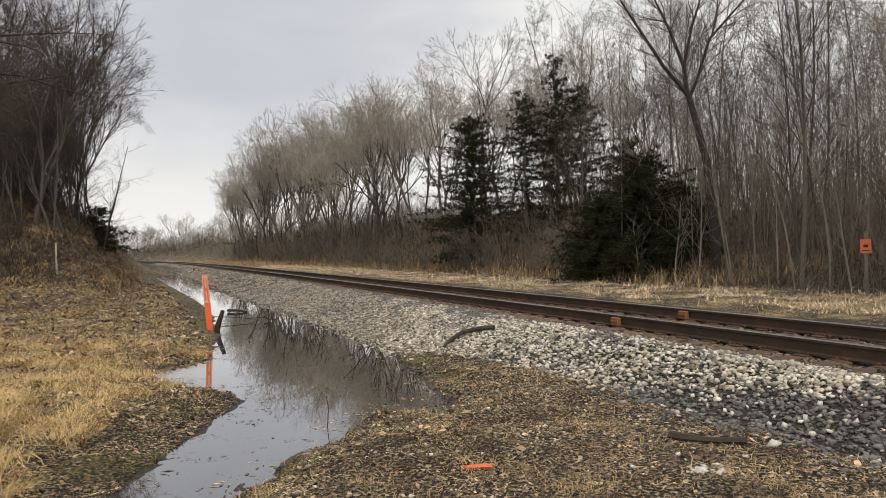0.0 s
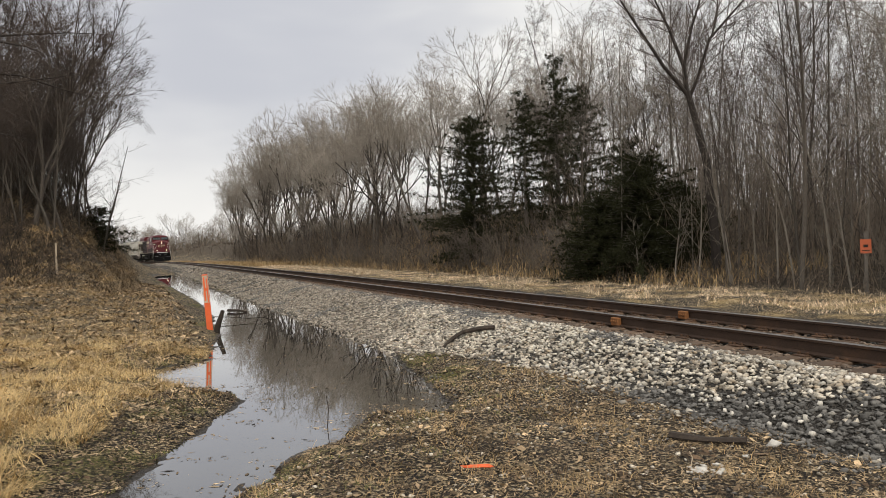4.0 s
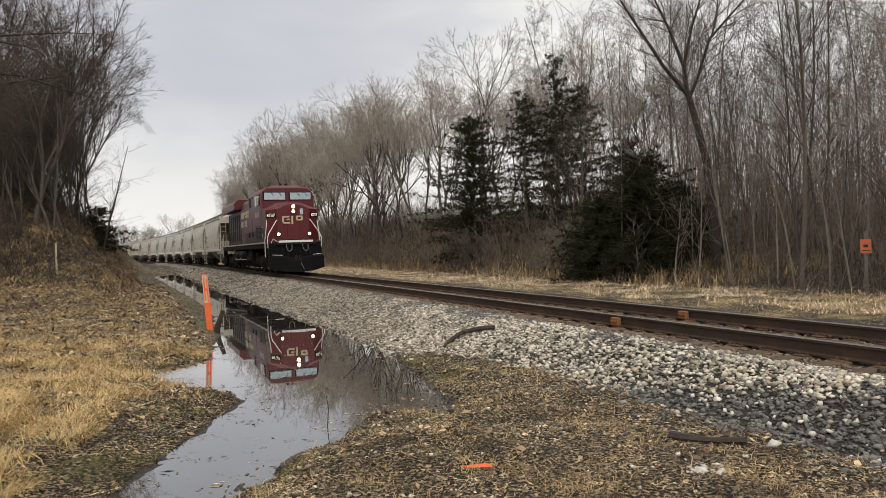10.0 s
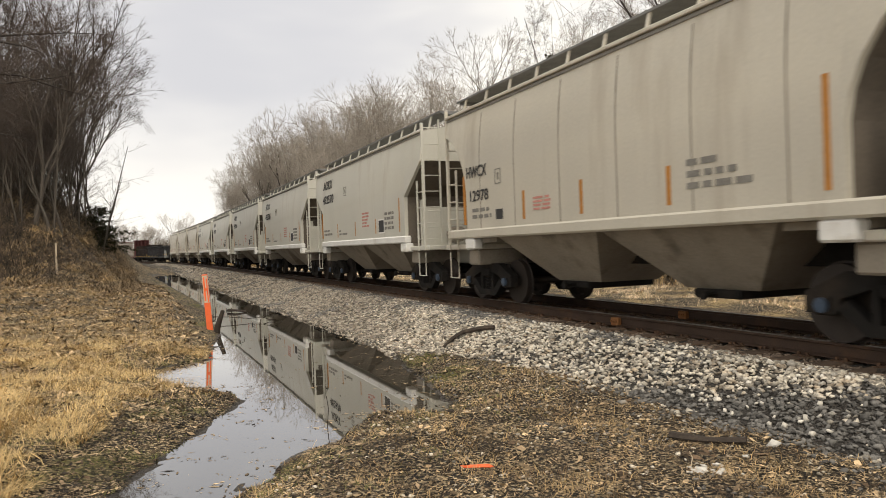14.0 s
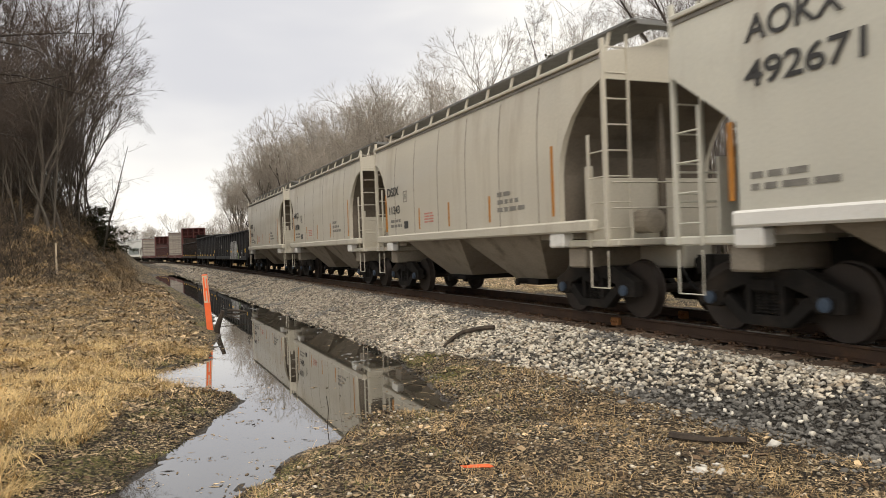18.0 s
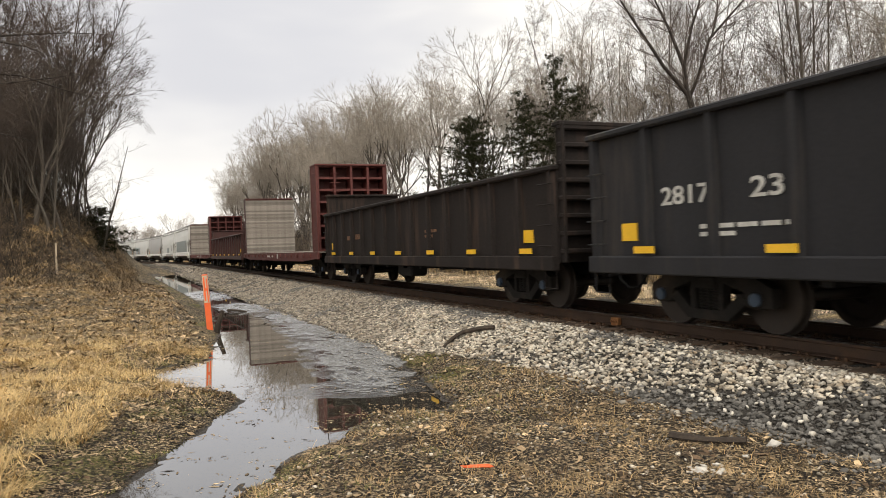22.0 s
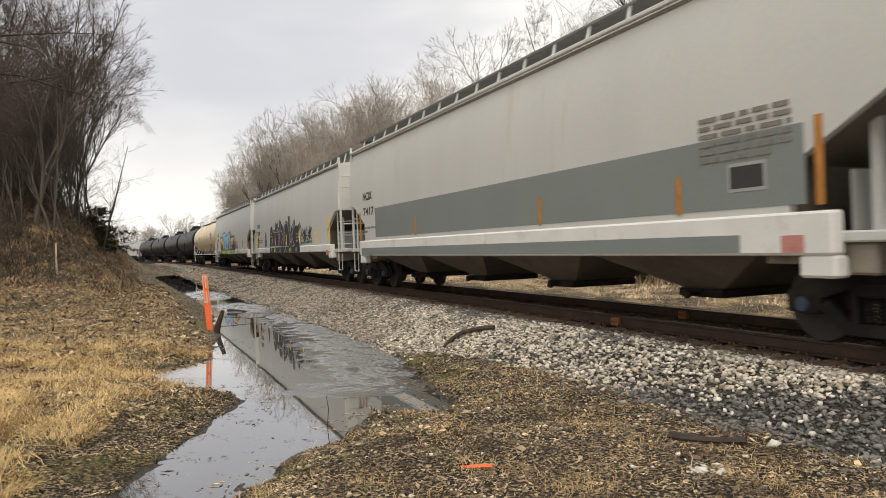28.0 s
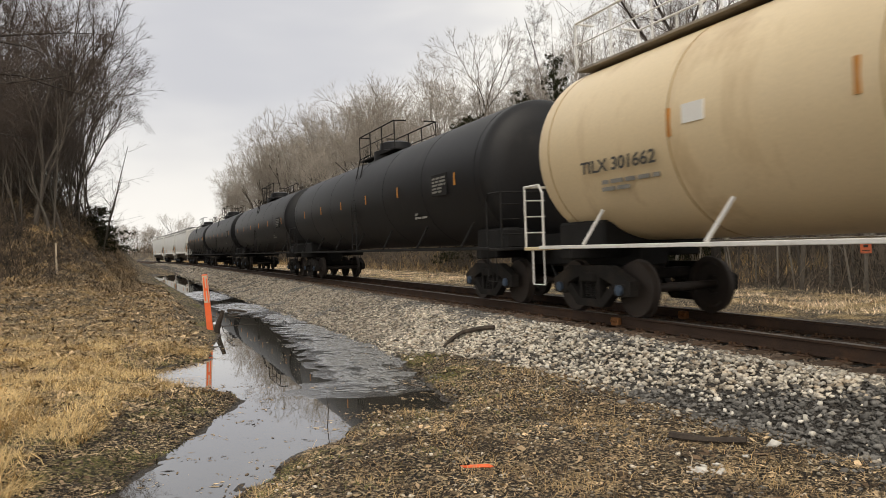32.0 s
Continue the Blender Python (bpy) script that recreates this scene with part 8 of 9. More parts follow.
def locomotive():
    L = 22.4
    car = tagged(new("locomotive"), "dark red diesel freight locomotive with lit headlights", "locomotive")
    W = 1.04       # hood half width
    walk_z = 1.80
    part("underframe", Geo().box(-10.6, 10.2, -1.50, 1.50, 1.42, 1.70, 0.04).box(-10.3, 9.8, -0.6, 0.6, 1.0, 1.42, 0.04), MAT_PLOUGH, car)
    part("walkway", Geo().box(-10.6, 10.2, -1.53, 1.53, 1.70, walk_z, 0.015), MAT_CP_DIRTY, car)
    g = Geo()
    for e in (-1, 1):
        g.box(-10.6, 9.7, e * 1.53, e * 1.542, 1.72, 1.80)
    part("edge_stripe", g, MAT_CREAM, car, "worn cream edge stripe along the walkway")
    # long hood in sections
    hood = Geo().prism([(-W, walk_z), (W, walk_z), (W, 4.25), (W - 0.25, 4.50), (-W + 0.25, 4.50), (-W, 4.25)], -2.8, 1.5, "x")
    part("hood", hood, MAT_CP, car)
    eng = Geo().prism([(-W - 0.12, walk_z), (W + 0.12, walk_z), (W + 0.12, 4.45), (W - 0.1, 4.72), (-W + 0.1, 4.72), (-W - 0.12, 4.45)], 1.5, 5.6, "x")
    part("equipment_cab", eng, MAT_CP, car)
    rear = Geo().prism([(-W, walk_z), (W, walk_z), (W, 3.95), (-W, 3.95)], -9.9, -2.8, "x")
    part("radiator_base", rear, MAT_CP_DIRTY, car, "dark red radiator compartment")
    rad = Geo().prism([(-1.50, 4.05), (1.50, 4.05), (1.50, 4.42), (1.22, 4.66), (-1.22, 4.66), (-1.50, 4.42)], -10.35, -2.9, "x")
    part("radiator_wing", rad, MAT_CP, car, "overhanging red radiator housing")
    g = Geo()
    for x in np.arange(-9.7, -3.2, 1.1):
        part("radiator_door", Geo().box(x, x + 0.5, -W - 0.03, -W + 0.01, 2.1, 3.75, 0.01), MAT_BLACK, car)
        part("radiator_door", Geo().box(x + 0.55, x + 1.02, -W - 0.02, -W + 0.01, 2.0, 3.3, 0.01), MAT_CP_DIRTY, car)
    for x in np.arange(-2.5, 1.4, 0.62):
        for e in (-1, 1):
            part("hood_door", Geo().box(x, x + 0.56, e * (W - 0.01), e * (W + 0.025), 1.95, 3.20, 0.01), MAT_CP, car)
    for x in np.arange(1.8, 5.0, 1.25):
        part("cabinet_door", Geo().box(x, x + 1.15, -W - 0.145, -W - 0.11, 1.95, 3.52, 0.01), MAT_CP, car)
    for x0 in (1.85, 3.15, 4.0):
        part("blower_opening", Geo().box(x0, x0 + 0.62, -W - 0.135, -W - 0.10, 3.88, 4.42), MAT_BLACK, car)
    for x0, x1, z0, z1 in ((6.47, 7.23, 1.99, 2.57), (7.58, 8.35, 1.98, 2.56), (3.38, 3.92, 2.14, 2.37), (4.72, 5.24, 2.16, 2.39)):
        gr = part("grille", Geo().box(x0, x1, -1.520, -1.47, z0, z1), MAT_BLACK, car)
        g = Geo()
        for z in np.arange(z0 + 0.03, z1 - 0.03, 0.065):
            g.box(x0 + 0.03, x1 - 0.03, -1.532, -1.51, z, z + 0.03)
        part("slat", g, MAT_CP_DIRTY, gr)
    part("lower_panel", Geo().box(1.7, 5.58, -1.47, -1.10, walk_z, 2.46, 0.03), MAT_CP_DIRTY, car)
    # the body above the deck stands tall
    for ob in list(car.children_recursive):
        for v in ob.data.vertices:
            if v.co.z > walk_z:
                v.co.z = walk_z + (v.co.z - walk_z) * 1.13
    # cab, with sloping roof edges and windscreen
    cab = Geo()
    sec = [(-1.48, walk_z), (1.48, walk_z), (1.54, 4.40), (1.46, 4.70), (1.20, 4.93), (0.75, 5.08), (-0.75, 5.08), (-1.20, 4.93), (-1.46, 4.70), (-1.54, 4.40)]
    drop = [(y, min(z, 4.95)) if z > 4 else (y, z) for y, z in sec]
    cab.loft([[(5.6, y, z) for y, z in sec], [(8.2, y, z) for y, z in sec], [(8.55, y * 0.985, z) for y, z in drop], [(8.66, y * 0.975, z - 0.06 if z > 4 else z) for y, z in drop]])
    part("cab", cab, MAT_CP, car, smooth=True)
    nose = Geo()

    def nose_ring(x, wide, shoulder, top):
        return [(x, -wide, walk_z), (x, wide, walk_z), (x, wide, shoulder), (x, wide * 0.52, shoulder + (top - shoulder) * 0.8), (x, 0.0, top), (x, -wide * 0.52, shoulder + (top - shoulder) * 0.8), (x, -wide, shoulder)]
    nose.loft([nose_ring(8.6, 1.48, 3.72, 4.14), nose_ring(9.5, 1.47, 3.62, 3.98), nose_ring(9.70, 1.46, 3.58, 3.95), nose_ring(10.06, 0.95, 3.61, 3.90), nose_ring(10.10, 0.88, 3.58, 3.86)])
    part("nose", nose, MAT_CP, car)
    for y0, y1 in ((-1.40, -0.08), (0.08, 1.40)):
        w = part("windscreen", Geo().box(8.62, 8.69, y0, y1, 4.17, 4.68, 0.04), MAT_PLOUGH, car)
        part("pane", Geo().box(8.685, 8.702, y0 + 0.05, y1 - 0.05, 4.22, 4.63, 0.008), MAT_GLASS, w)
        for dy in (-0.25, 0.2):
            part("wiper", Geo().tube([(8.73, (y0 + y1) / 2 + dy, 4.68), (8.72, (y0 + y1) / 2 + dy + 0.2, 4.42)], 0.012, 5), MAT_PLOUGH, w)
    for e in (-1, 1):
        for x0, x1 in ((6.57, 7.16), (7.22, 8.26)):
            w = part("side_window", Geo().box(x0, x1, e * 1.48, e * 1.552, 3.92, 4.56, 0.01), MAT_MID if x0 < 7 else MAT_PLOUGH, car)
            part("pane", Geo().box(x0 + 0.05, x1 - 0.05, e * 1.50, e * 1.558, 3.97, 4.51), MAT_GLASS_DARK, w)
        part("mirror", Geo().box(7.66, 7.84, e * 1.58, e * 1.62, 4.0, 4.42, 0.01).box(7.73, 7.77, e * 1.53, e * 1.59, 4.3, 4.34), MAT_CREAM, car)
        part("soot_panel", Geo().box(5.66, 9.55, e * 1.47, e * 1.512, walk_z + 0.02, 2.52, 0.01), MAT_CP_DIRTY, car, "sooty lower cab panel")
        part("grille_panel", Geo().box(6.36, 8.52, e * 1.47, e * 1.516, walk_z + 0.06, 2.76, 0.01), MAT_CP_DIRTY, car)
        part("small_plate", Geo().box(8.62, 8.88, e * 1.48, e * 1.518, 2.04, 2.28, 0.006), MAT_DULL_CREAM, car, "grubby cream panel")
        part("notice", Geo().box(8.54, 8.66, e * 1.48, e * 1.518, 2.62, 2.70, 0.004), MAT_CREAM, car)
        face = pose(9.895, e * 1.20, 3.27, 0, 0, e * 35.0)
        nb = part("number_board", Geo().box(-0.03, 0.035, -0.31, 0.31, -0.13, 0.13, 0.01), MAT_PLOUGH, car, "lit number board", at=face)
        cu = bpy.data.curves.new("lettering", "FONT")
        cu.body, cu.size, cu.align_x, cu.extrude = "8737", 0.25, "CENTER", 0.002
        ob = bpy.data.objects.new("lettering", cu)
        scene.collection.objects.link(ob)
        me = bpy.data.meshes.new_from_object(ob)
        bpy.data.objects.remove(ob)
        me.materials.clear()
        me.materials.append(MAT_NUMBER)
        part("digits", me, None, nb, at=Matrix(((0, 0, 1, 0.04), (1, 0, 0, 0), (0, 1, 0, -0.088), (0, 0, 0, 1))))
        part("grab_rail", Geo().tube([(9.98, e * 0.80, 3.02), (10.12, e * 0.95, 2.98), (10.2, e * 1.42, 2.25), (10.28, e * 1.50, 2.0), (10.28, e * 1.50, 1.45)], 0.024, 6)
             .tube([(9.72, e * 1.42, 3.0), (9.76, e * 1.46, 2.62), (9.68, e * 1.55, 1.90), (9.68, e * 1.55, 0.95)], 0.024, 6), MAT_WHITE, car, "white-painted handrail")
        st = Geo()
        for z in (0.42, 0.78, 1.14, 1.48):
            st.box(9.66, 10.24, e * 1.24, e * 1.52, z, z + 0.04)
        st.box(9.64, 9.68, e * 1.2, e * 1.5, 0.38, 1.6).box(10.22, 10.26, e * 1.2, e * 1.5, 0.38, 1.6)
        part("steps", st, MAT_BLACK, car)
        st = Geo()
        for z in (0.42, 0.78, 1.14, 1.48):
            st.box(-10.7, -10.2, e * 1.24, e * 1.50, z, z + 0.04)
        st.box(-10.2, -10.16, e * 1.2, e * 1.5, 0.38, 1.6).box(-10.74, -10.7, e * 1.2, e * 1.5, 0.38, 1.6)
        part("steps", st, MAT_BLACK, car)
        part("grab_rail", Geo().tube([(-10.45, e * 1.50, 0.9), (-10.45, e * 1.50, 2.1), (-10.1, e * 1.48, 2.75), (-9.9, e * 1.48, 2.8)], 0.022, 6).tube([(-10.75, e * 1.45, 0.9), (-10.75, e * 1.45, 2.1), (-10.3, e * 1.40, 2.8)], 0.02, 6), MAT_WHITE, car)
        hr = Geo().tube([(-9.9, e * 1.48, 2.80), (1.3, e * 1.48, 2.80), (1.7, e * 1.48, 3.66), (5.5, e * 1.48, 3.66)], 0.018, 6)
        for x in np.arange(-9.8, 1.4, 1.6):
            hr.tube([(x, e * 1.48, walk_z), (x, e * 1.48, 2.80)], 0.018, 5)
        part("handrail", hr, MAT_CP_DIRTY, car)
        # ditch light on the front deck
        dl = part("ditch_light", Geo().lathe([(9.85, 0.13), (10.16, 0.14), (10.17, 0.11)], 14, "x", (0, e * 0.86, 2.20)), MAT_BLACK, car)
        part("lens", Geo().lathe([(10.165, 0.082), (10.185, 0.068)], 14, "x", (0, e * 0.86, 2.20)), MAT_LAMP, dl, "lit ditch-light lens")
    hl = part("headlight", Geo().box(10.06, 10.18, -0.17, 0.17, 3.32, 3.88, 0.03), MAT_CP, car)
    for z in (3.46, 3.73):
        part("lens", Geo().lathe([(10.18, 0.095), (10.20, 0.08)], 14, "x", (0, 0, z)), MAT_LAMP, hl, "lit headlight lens")
    part("nose_door", Geo().box(10.1, 10.15, -0.36, 0.30, 1.88, 3.20, 0.02), MAT_CP, car)
    part("nose_window", Geo().box(10.10, 10.13, 0.36, 0.56, 3.28, 3.62, 0.02), MAT_GLASS, car)
    part("class_plate", Geo().box(9.92, 9.96, 0.98, 1.10, 2.55, 2.78, 0.01), MAT_CREAM, car, "small pale plate")
    # emblem and side lettering stand as plain shapes
    em = Geo()
    for y0, y1, z0, z1 in ((-0.64, -0.24, 3.12, 3.21), (-0.64, -0.54, 2.86, 3.21), (-0.58, -0.20, 2.78, 2.87), (-0.40, -0.22, 2.98, 3.05), (-0.13, -0.03, 2.76, 3.20),
                           (0.14, 0.24, 2.96, 3.22), (0.14, 0.52, 3.13, 3.22), (0.42, 0.52, 2.98, 3.22), (0.20, 0.46, 2.94, 3.02)):
        em.box(10.10, 10.166, y0, y1, z0, z1, 0.01)
    part("emblem", em, MAT_CREAM, car, "worn cream emblem")
    em, r = Geo(), random.Random(4)
    for x0, x1, z0, z1, n in ((-2.75, 0.85, 3.62, 4.06, 8), (-2.75, 0.05, 3.0, 3.42, 7)):
        w = (x1 - x0) / n
        for i in range(n):
            a = x0 + i * w
            em.box(a, a + w * (0.52 if i % 3 else 0.40), -W - 0.034, -W, z0, z1)
    part("side_lettering", em, MAT_CREAM, car, "large cream block shapes in two rows")
    lettering(car, "8737", 6.61, 3.28, 0.43, MAT_WORN, 1.32, -1.540)
    # front deck, plough, anticlimber
    part("anticlimber", Geo().box(10.1, 10.55, -1.15, 1.15, 1.58, 1.80, 0.04), MAT_BLACK, car)
    part("deck_edge", Geo().box(10.52, 10.57, -0.95, 0.95, 1.72, 1.84, 0.01).tube([(10.5, -1.0, 1.78), (10.5, -1.25, 1.95), (10.45, -1.35, 1.72)], 0.02, 5), MAT_WHITE, car)
    pl = Geo()
    pl.loft([[(10.35, -1.50, 1.0), (10.78, -1.50, 0.95), (10.85, -1.50, 0.30), (10.45, -1.50, 0.35)], [(10.55, -0.75, 1.0), (11.05, -0.75, 0.92), (11.15, -0.75, 0.12), (10.6, -0.75, 0.2)],
             [(10.65, 0.0, 0.86), (11.10, 0.0, 0.80), (11.28, 0.0, 0.10), (10.7, 0.0, 0.2)],
             [(10.55, 0.75, 1.0), (11.05, 0.75, 0.92), (11.15, 0.75, 0.12), (10.6, 0.75, 0.2)], [(10.35, 1.50, 1.0), (10.78, 1.50, 0.95), (10.85, 1.50, 0.30), (10.45, 1.50, 0.35)]])
    part("snow_plough", pl, MAT_PLOUGH, car)
    part("pilot", Geo().box(10.15, 10.45, -1.45, 1.45, 0.45, 1.60, 0.04), MAT_PLOUGH, car)
    for y in (-0.75, -0.5, 0.5, 0.75):
        part("air_hose", Geo().tube([(10.5, y, 1.4), (10.75, y, 1.05), (10.72, y * 0.9, 0.75), (10.6, y * 0.85, 0.95)], 0.025, 6), MAT_TRUCK, car)
    for y in (-0.55, 0.35):
        part("jumper_cable", Geo().tube([(10.56, y, 1.62), (10.72, y + 0.02, 1.35), (10.74, y + 0.14, 1.22), (10.72, y + 0.28, 1.32), (10.56, y + 0.32, 1.60)], 0.02, 6), MAT_GRATE, car)
    part("plough_rail", Geo().tube([(10.82, -1.35, 1.06), (11.0, -0.85, 1.03)], 0.016, 5).tube([(10.82, 1.35, 1.06), (11.0, 0.85, 1.03)], 0.016, 5), MAT_WHITE, car)
    part("uncoupling_lever", Geo().tube([(11.2, 0.1, 0.62), (11.24, 0.22, 0.34), (11.26, 0.26, 0.24)], 0.018, 5), MAT_GRATE, car)
    for e in (-1, 1):
        coupler(car, e * L / 2)
    # under the frame
    part("fuel_tank", Geo().prism([(-1.30, 1.38), (1.30, 1.38), (1.42, 0.75), (0.9, 0.28), (-0.9, 0.28), (-1.42, 0.75)], -2.6, 3.4, "x"), MAT_TRUCK, car)
    for x0, x1 in ((-2.5, -0.7), (-0.4, 1.6)):
        part("air_reservoir", Geo().lathe([(x0, 0.12), (x0 + 0.1, 0.25), (x1 - 0.1, 0.25), (x1, 0.12)], 18, "x", (0, -1.40, 1.10)), MAT_TRUCK, car, smooth=True)
        part("reservoir_shelf", Geo().box(x0 - 0.1, x1 + 0.1, -1.62, -1.2, 0.76, 0.80).box(x0 + 0.3, x0 + 0.4, -1.62, -1.58, 0.78, 0.9), MAT_MID, car)
    wheels = wheelset_mesh(0.53).mesh("wheelset", MAT_WHEEL, True)
    for c in (6.75, -6.75):
        t = part("truck", Geo().box(-2.2, 2.2, -0.35, 0.35, 0.75, 1.0, 0.03), MAT_TRUCK, car, at=pose(c, 0, 0))
        for e in (-1, 1):
            g = Geo().prism([(-2.75, 0.62), (-2.75, 0.88), (-2.2, 1.02), (2.2, 1.02), (2.75, 0.88), (2.75, 0.62), (2.25, 0.66), (1.6, 0.66), (1.4, 0.45), (0.6, 0.45), (0.4, 0.66), (-0.4, 0.66), (-0.6, 0.45), (-1.4, 0.45), (-1.6, 0.66), (-2.25, 0.66)], e * 1.00, e * 1.16)
            for x in (-1.95, 0.0, 1.95):
                g.box(x - 0.24, x + 0.24, e * 1.02, e * 1.24, 0.32, 0.72, 0.04)
                g.lathe([(e * 1.24, 0.13), (e * 1.30, 0.10)] if e > 0 else [(-1.30, 0.10), (-1.24, 0.13)], 12, "y", (x, 0, 0.53))
                for sx in (-0.42, 0.42):
                    prof = []
                    for i in range(6):
                        prof += [(0.40 + i * 0.05, 0.06), (0.425 + i * 0.05, 0.085)]
                    g.lathe(prof, 8, "z", (x + sx, e * 1.12, 0))
            g.lathe([(1.25, 0.12), (1.75, 0.12)], 12, "x", (0, e * 1.22, 1.08)).lathe([(-1.75, 0.12), (-1.25, 0.12)], 12, "x", (0, e * 1.22, 1.08))
            part("side_frame", g, MAT_TRUCK, t)
        for x in (-1.95, 0.0, 1.95):
            w = part("wheelset", wheels, None, t, at=pose(x, 0, 0.53))
            SPIN.append((w, x, 0.53))
    part("exhaust_stack", Geo().box(-0.9, 0.1, -0.35, 0.35, 4.84, 5.02, 0.04), MAT_BLACK, car)
    part("horn", Geo().box(7.3, 7.4, -0.3, 0.3, 5.06, 5.14).lathe([(7.4, 0.04), (7.75, 0.09)], 10, "x", (0, -0.2, 5.15)).lathe([(7.4, 0.04), (7.7, 0.08)], 10, "x", (0, 0.1, 5.15)), MAT_BLACK, car)
    part("roof_unit", Geo().box(6.0, 7.1, -0.6, 0.6, 5.04, 5.16, 0.05), MAT_CP, car)
    return car


def make_train():
    behind = 0.0

    def couple(car, L, half):
        nonlocal behind
        CARS.append((car, behind + L / 2, half))
        behind += L
    couple(locomotive(), 22.4, 6.75)
    CARS[0] = (CARS[0][0], 11.1, 6.75)
    cars = [("rounded", "HWCX", "12971"), ("rounded", "HWCX", "12978"), ("angular", "AOKX", "492570"), ("angular", "AOKX", "492536"), ("angular", "AOKX", "492540"), ("angular", "AOKX", "492492"),
            ("angular", "AOKX", "492671"), ("rounded", "DSIX", "11343"), ("rounded", "HWCX", "13950"), ("rounded", "HWCX", "12030")]
    for style, word, number in cars:
        if style == "angular":
            c = hopper(13.2, style, MAT_PALE, "pale grey two-bay covered hopper car with angular ends", marks_angular(number), 2, roof=4.17)
        else:
            c = hopper(13.2, style, MAT_BEIGE, "beige two-bay covered hopper car with rounded end cut-outs", marks_rounded(word, number), 2, sill=(1.40, 1.60), roof=4.17)
        couple(c, 13.2, 4.75)
    couple(gondola(18.3, 2.70, MAT_GOND, "black ribbed gondola car with white numbers and silver graffiti", gondola_marks("white"), 14), 18.3, 6.55)
    couple(gondola(17.9, 2.92, MAT_GOND, "dusty black ribbed gondola car with worn numbers", gondola_marks("worn"), 14), 17.9, 6.35)
    couple(gondola(17.75, 2.60, MAT_GOND_RUST, "rusty dark brown gondola car with raised ends and yellow reflectors", gondola_marks("rust"), 15, rise=0.72), 17.75, 6.3)
    couple(bulkhead_flat(22.2, "empty oxide-red bulkhead flat car with a board-lined bulkhead"), 22.2, 8.4)
    couple(gondola(20.2, 2.55, MAT_MAROON, "dark maroon ribbed gondola car with raised ends between flat cars", gondola_marks("rust"), 17, rise=0.75), 20.2, 7.5)
    couple(bulkhead_flat(22.2, "empty oxide-red bulkhead flat car with a board-lined bulkhead"), 22.2, 8.4)
    long_cars = [("band", "CBFX", "470351", "light grey plastics hopper car with a wide dark band"), ("patch", "CBFX", "470469", "light grey plastics hopper car with a dark patch"),
                 ("plain", "", "", "plain mid-grey covered hopper car"), ("spray", "NCIX", "7394", "light grey hopper car with sprayed black letters"),
                 ("low_band", "NCIX", "7417", "light grey hopper car with a low dark band"), ("black", "NCLX", "3290", "light grey hopper car with black graffiti"),
                 ("colour", "NCLX", "4075", "light grey hopper car with blue and yellow graffiti")]
    for i, (kind, word, number, label) in enumerate(long_cars):
        style = "rounded" if i in (0, 1) else "angular"
        paint = MAT_MID if kind == "plain" else MAT_LIGHT
        c = hopper(21.1, style, paint, label, marks_plastic(kind, word, number, i), 4, sill=(1.03, 1.50) if i in (0, 1, 4) else (1.18, 1.46), roof=4.41 if i in (0, 1, 4) else 4.30, group="long covered hopper cars")
        couple(c, 21.1, 8.7)
    behind -= 0.5
    couple(tank_car(21.7, MAT_TANK, "beige tank car with rust stains and a railed roof walkway", True, tank_marks(True)), 21.7, 8.7)
    for L in (21.8, 20.8, 21.4, 19.0):
        couple(tank_car(L, MAT_TANK_BLACK, "black tank car with yellow reflectors and a railed dome", False, tank_marks(False)), L, L / 2 - 1.97)
    for i in range(3):
        couple(hopper(18.0, "angular", MAT_LIGHT, "light grey covered hopper car behind the tank cars", marks_plastic("plain", "", "", i), 3, group="rear covered hopper cars"), 18.0, 7.15)


def front_at(t):
    """Where the coupler at the front of the train stands, along the line."""
    if t <= 23.3:
        return float(np.interp(t, (0.0, 11.5, 13.0, 18.0, 21.0, 23.3), (206.8, -0.20, -27.25, -119.47, -175.12, -217.44)))
    if t >= 23.7:
        return -291.8 - 18.85 * (t - 24.0)
    a, b = -217.44, -291.8 + 18.85 * 0.3
    return a + (b - a) * (t - 23.3) / 0.4


make_train()
# ---- small things on the ground ----
MAT_FLUOR = material("fluorescent_orange_paint", (0.85, 0.14, 0.035), 0.6, var=0.12, scale=6, fine=50, bump=0.03)
MAT_LATH = material("pale_lath_wood", (0.55, 0.45, 0.33), 0.85, var=0.2, scale=5, fine=50, bump=0.1)
MAT_ROT = material("dark_rotten_wood", (0.045, 0.034, 0.026), 0.95, var=0.4, scale=5, fine=40, bump=0.6, dirt=(0.12, 0.09, 0.065), dirt_amount=0.4, dirt_scale=6)
MAT_SIGN = material("orange_sign_face", (0.62, 0.15, 0.06), 0.6, var=0.1, scale=6, bump=0.0)
MAT_POST = material("grey_weathered_post", (0.16, 0.14, 0.12), 0.9, var=0.3, scale=5, fine=40, bump=0.3)
MAT_CHALK = material("white_limestone", (0.66, 0.63, 0.58), 0.9, var=0.2, scale=12, fine=80, bump=0.4)


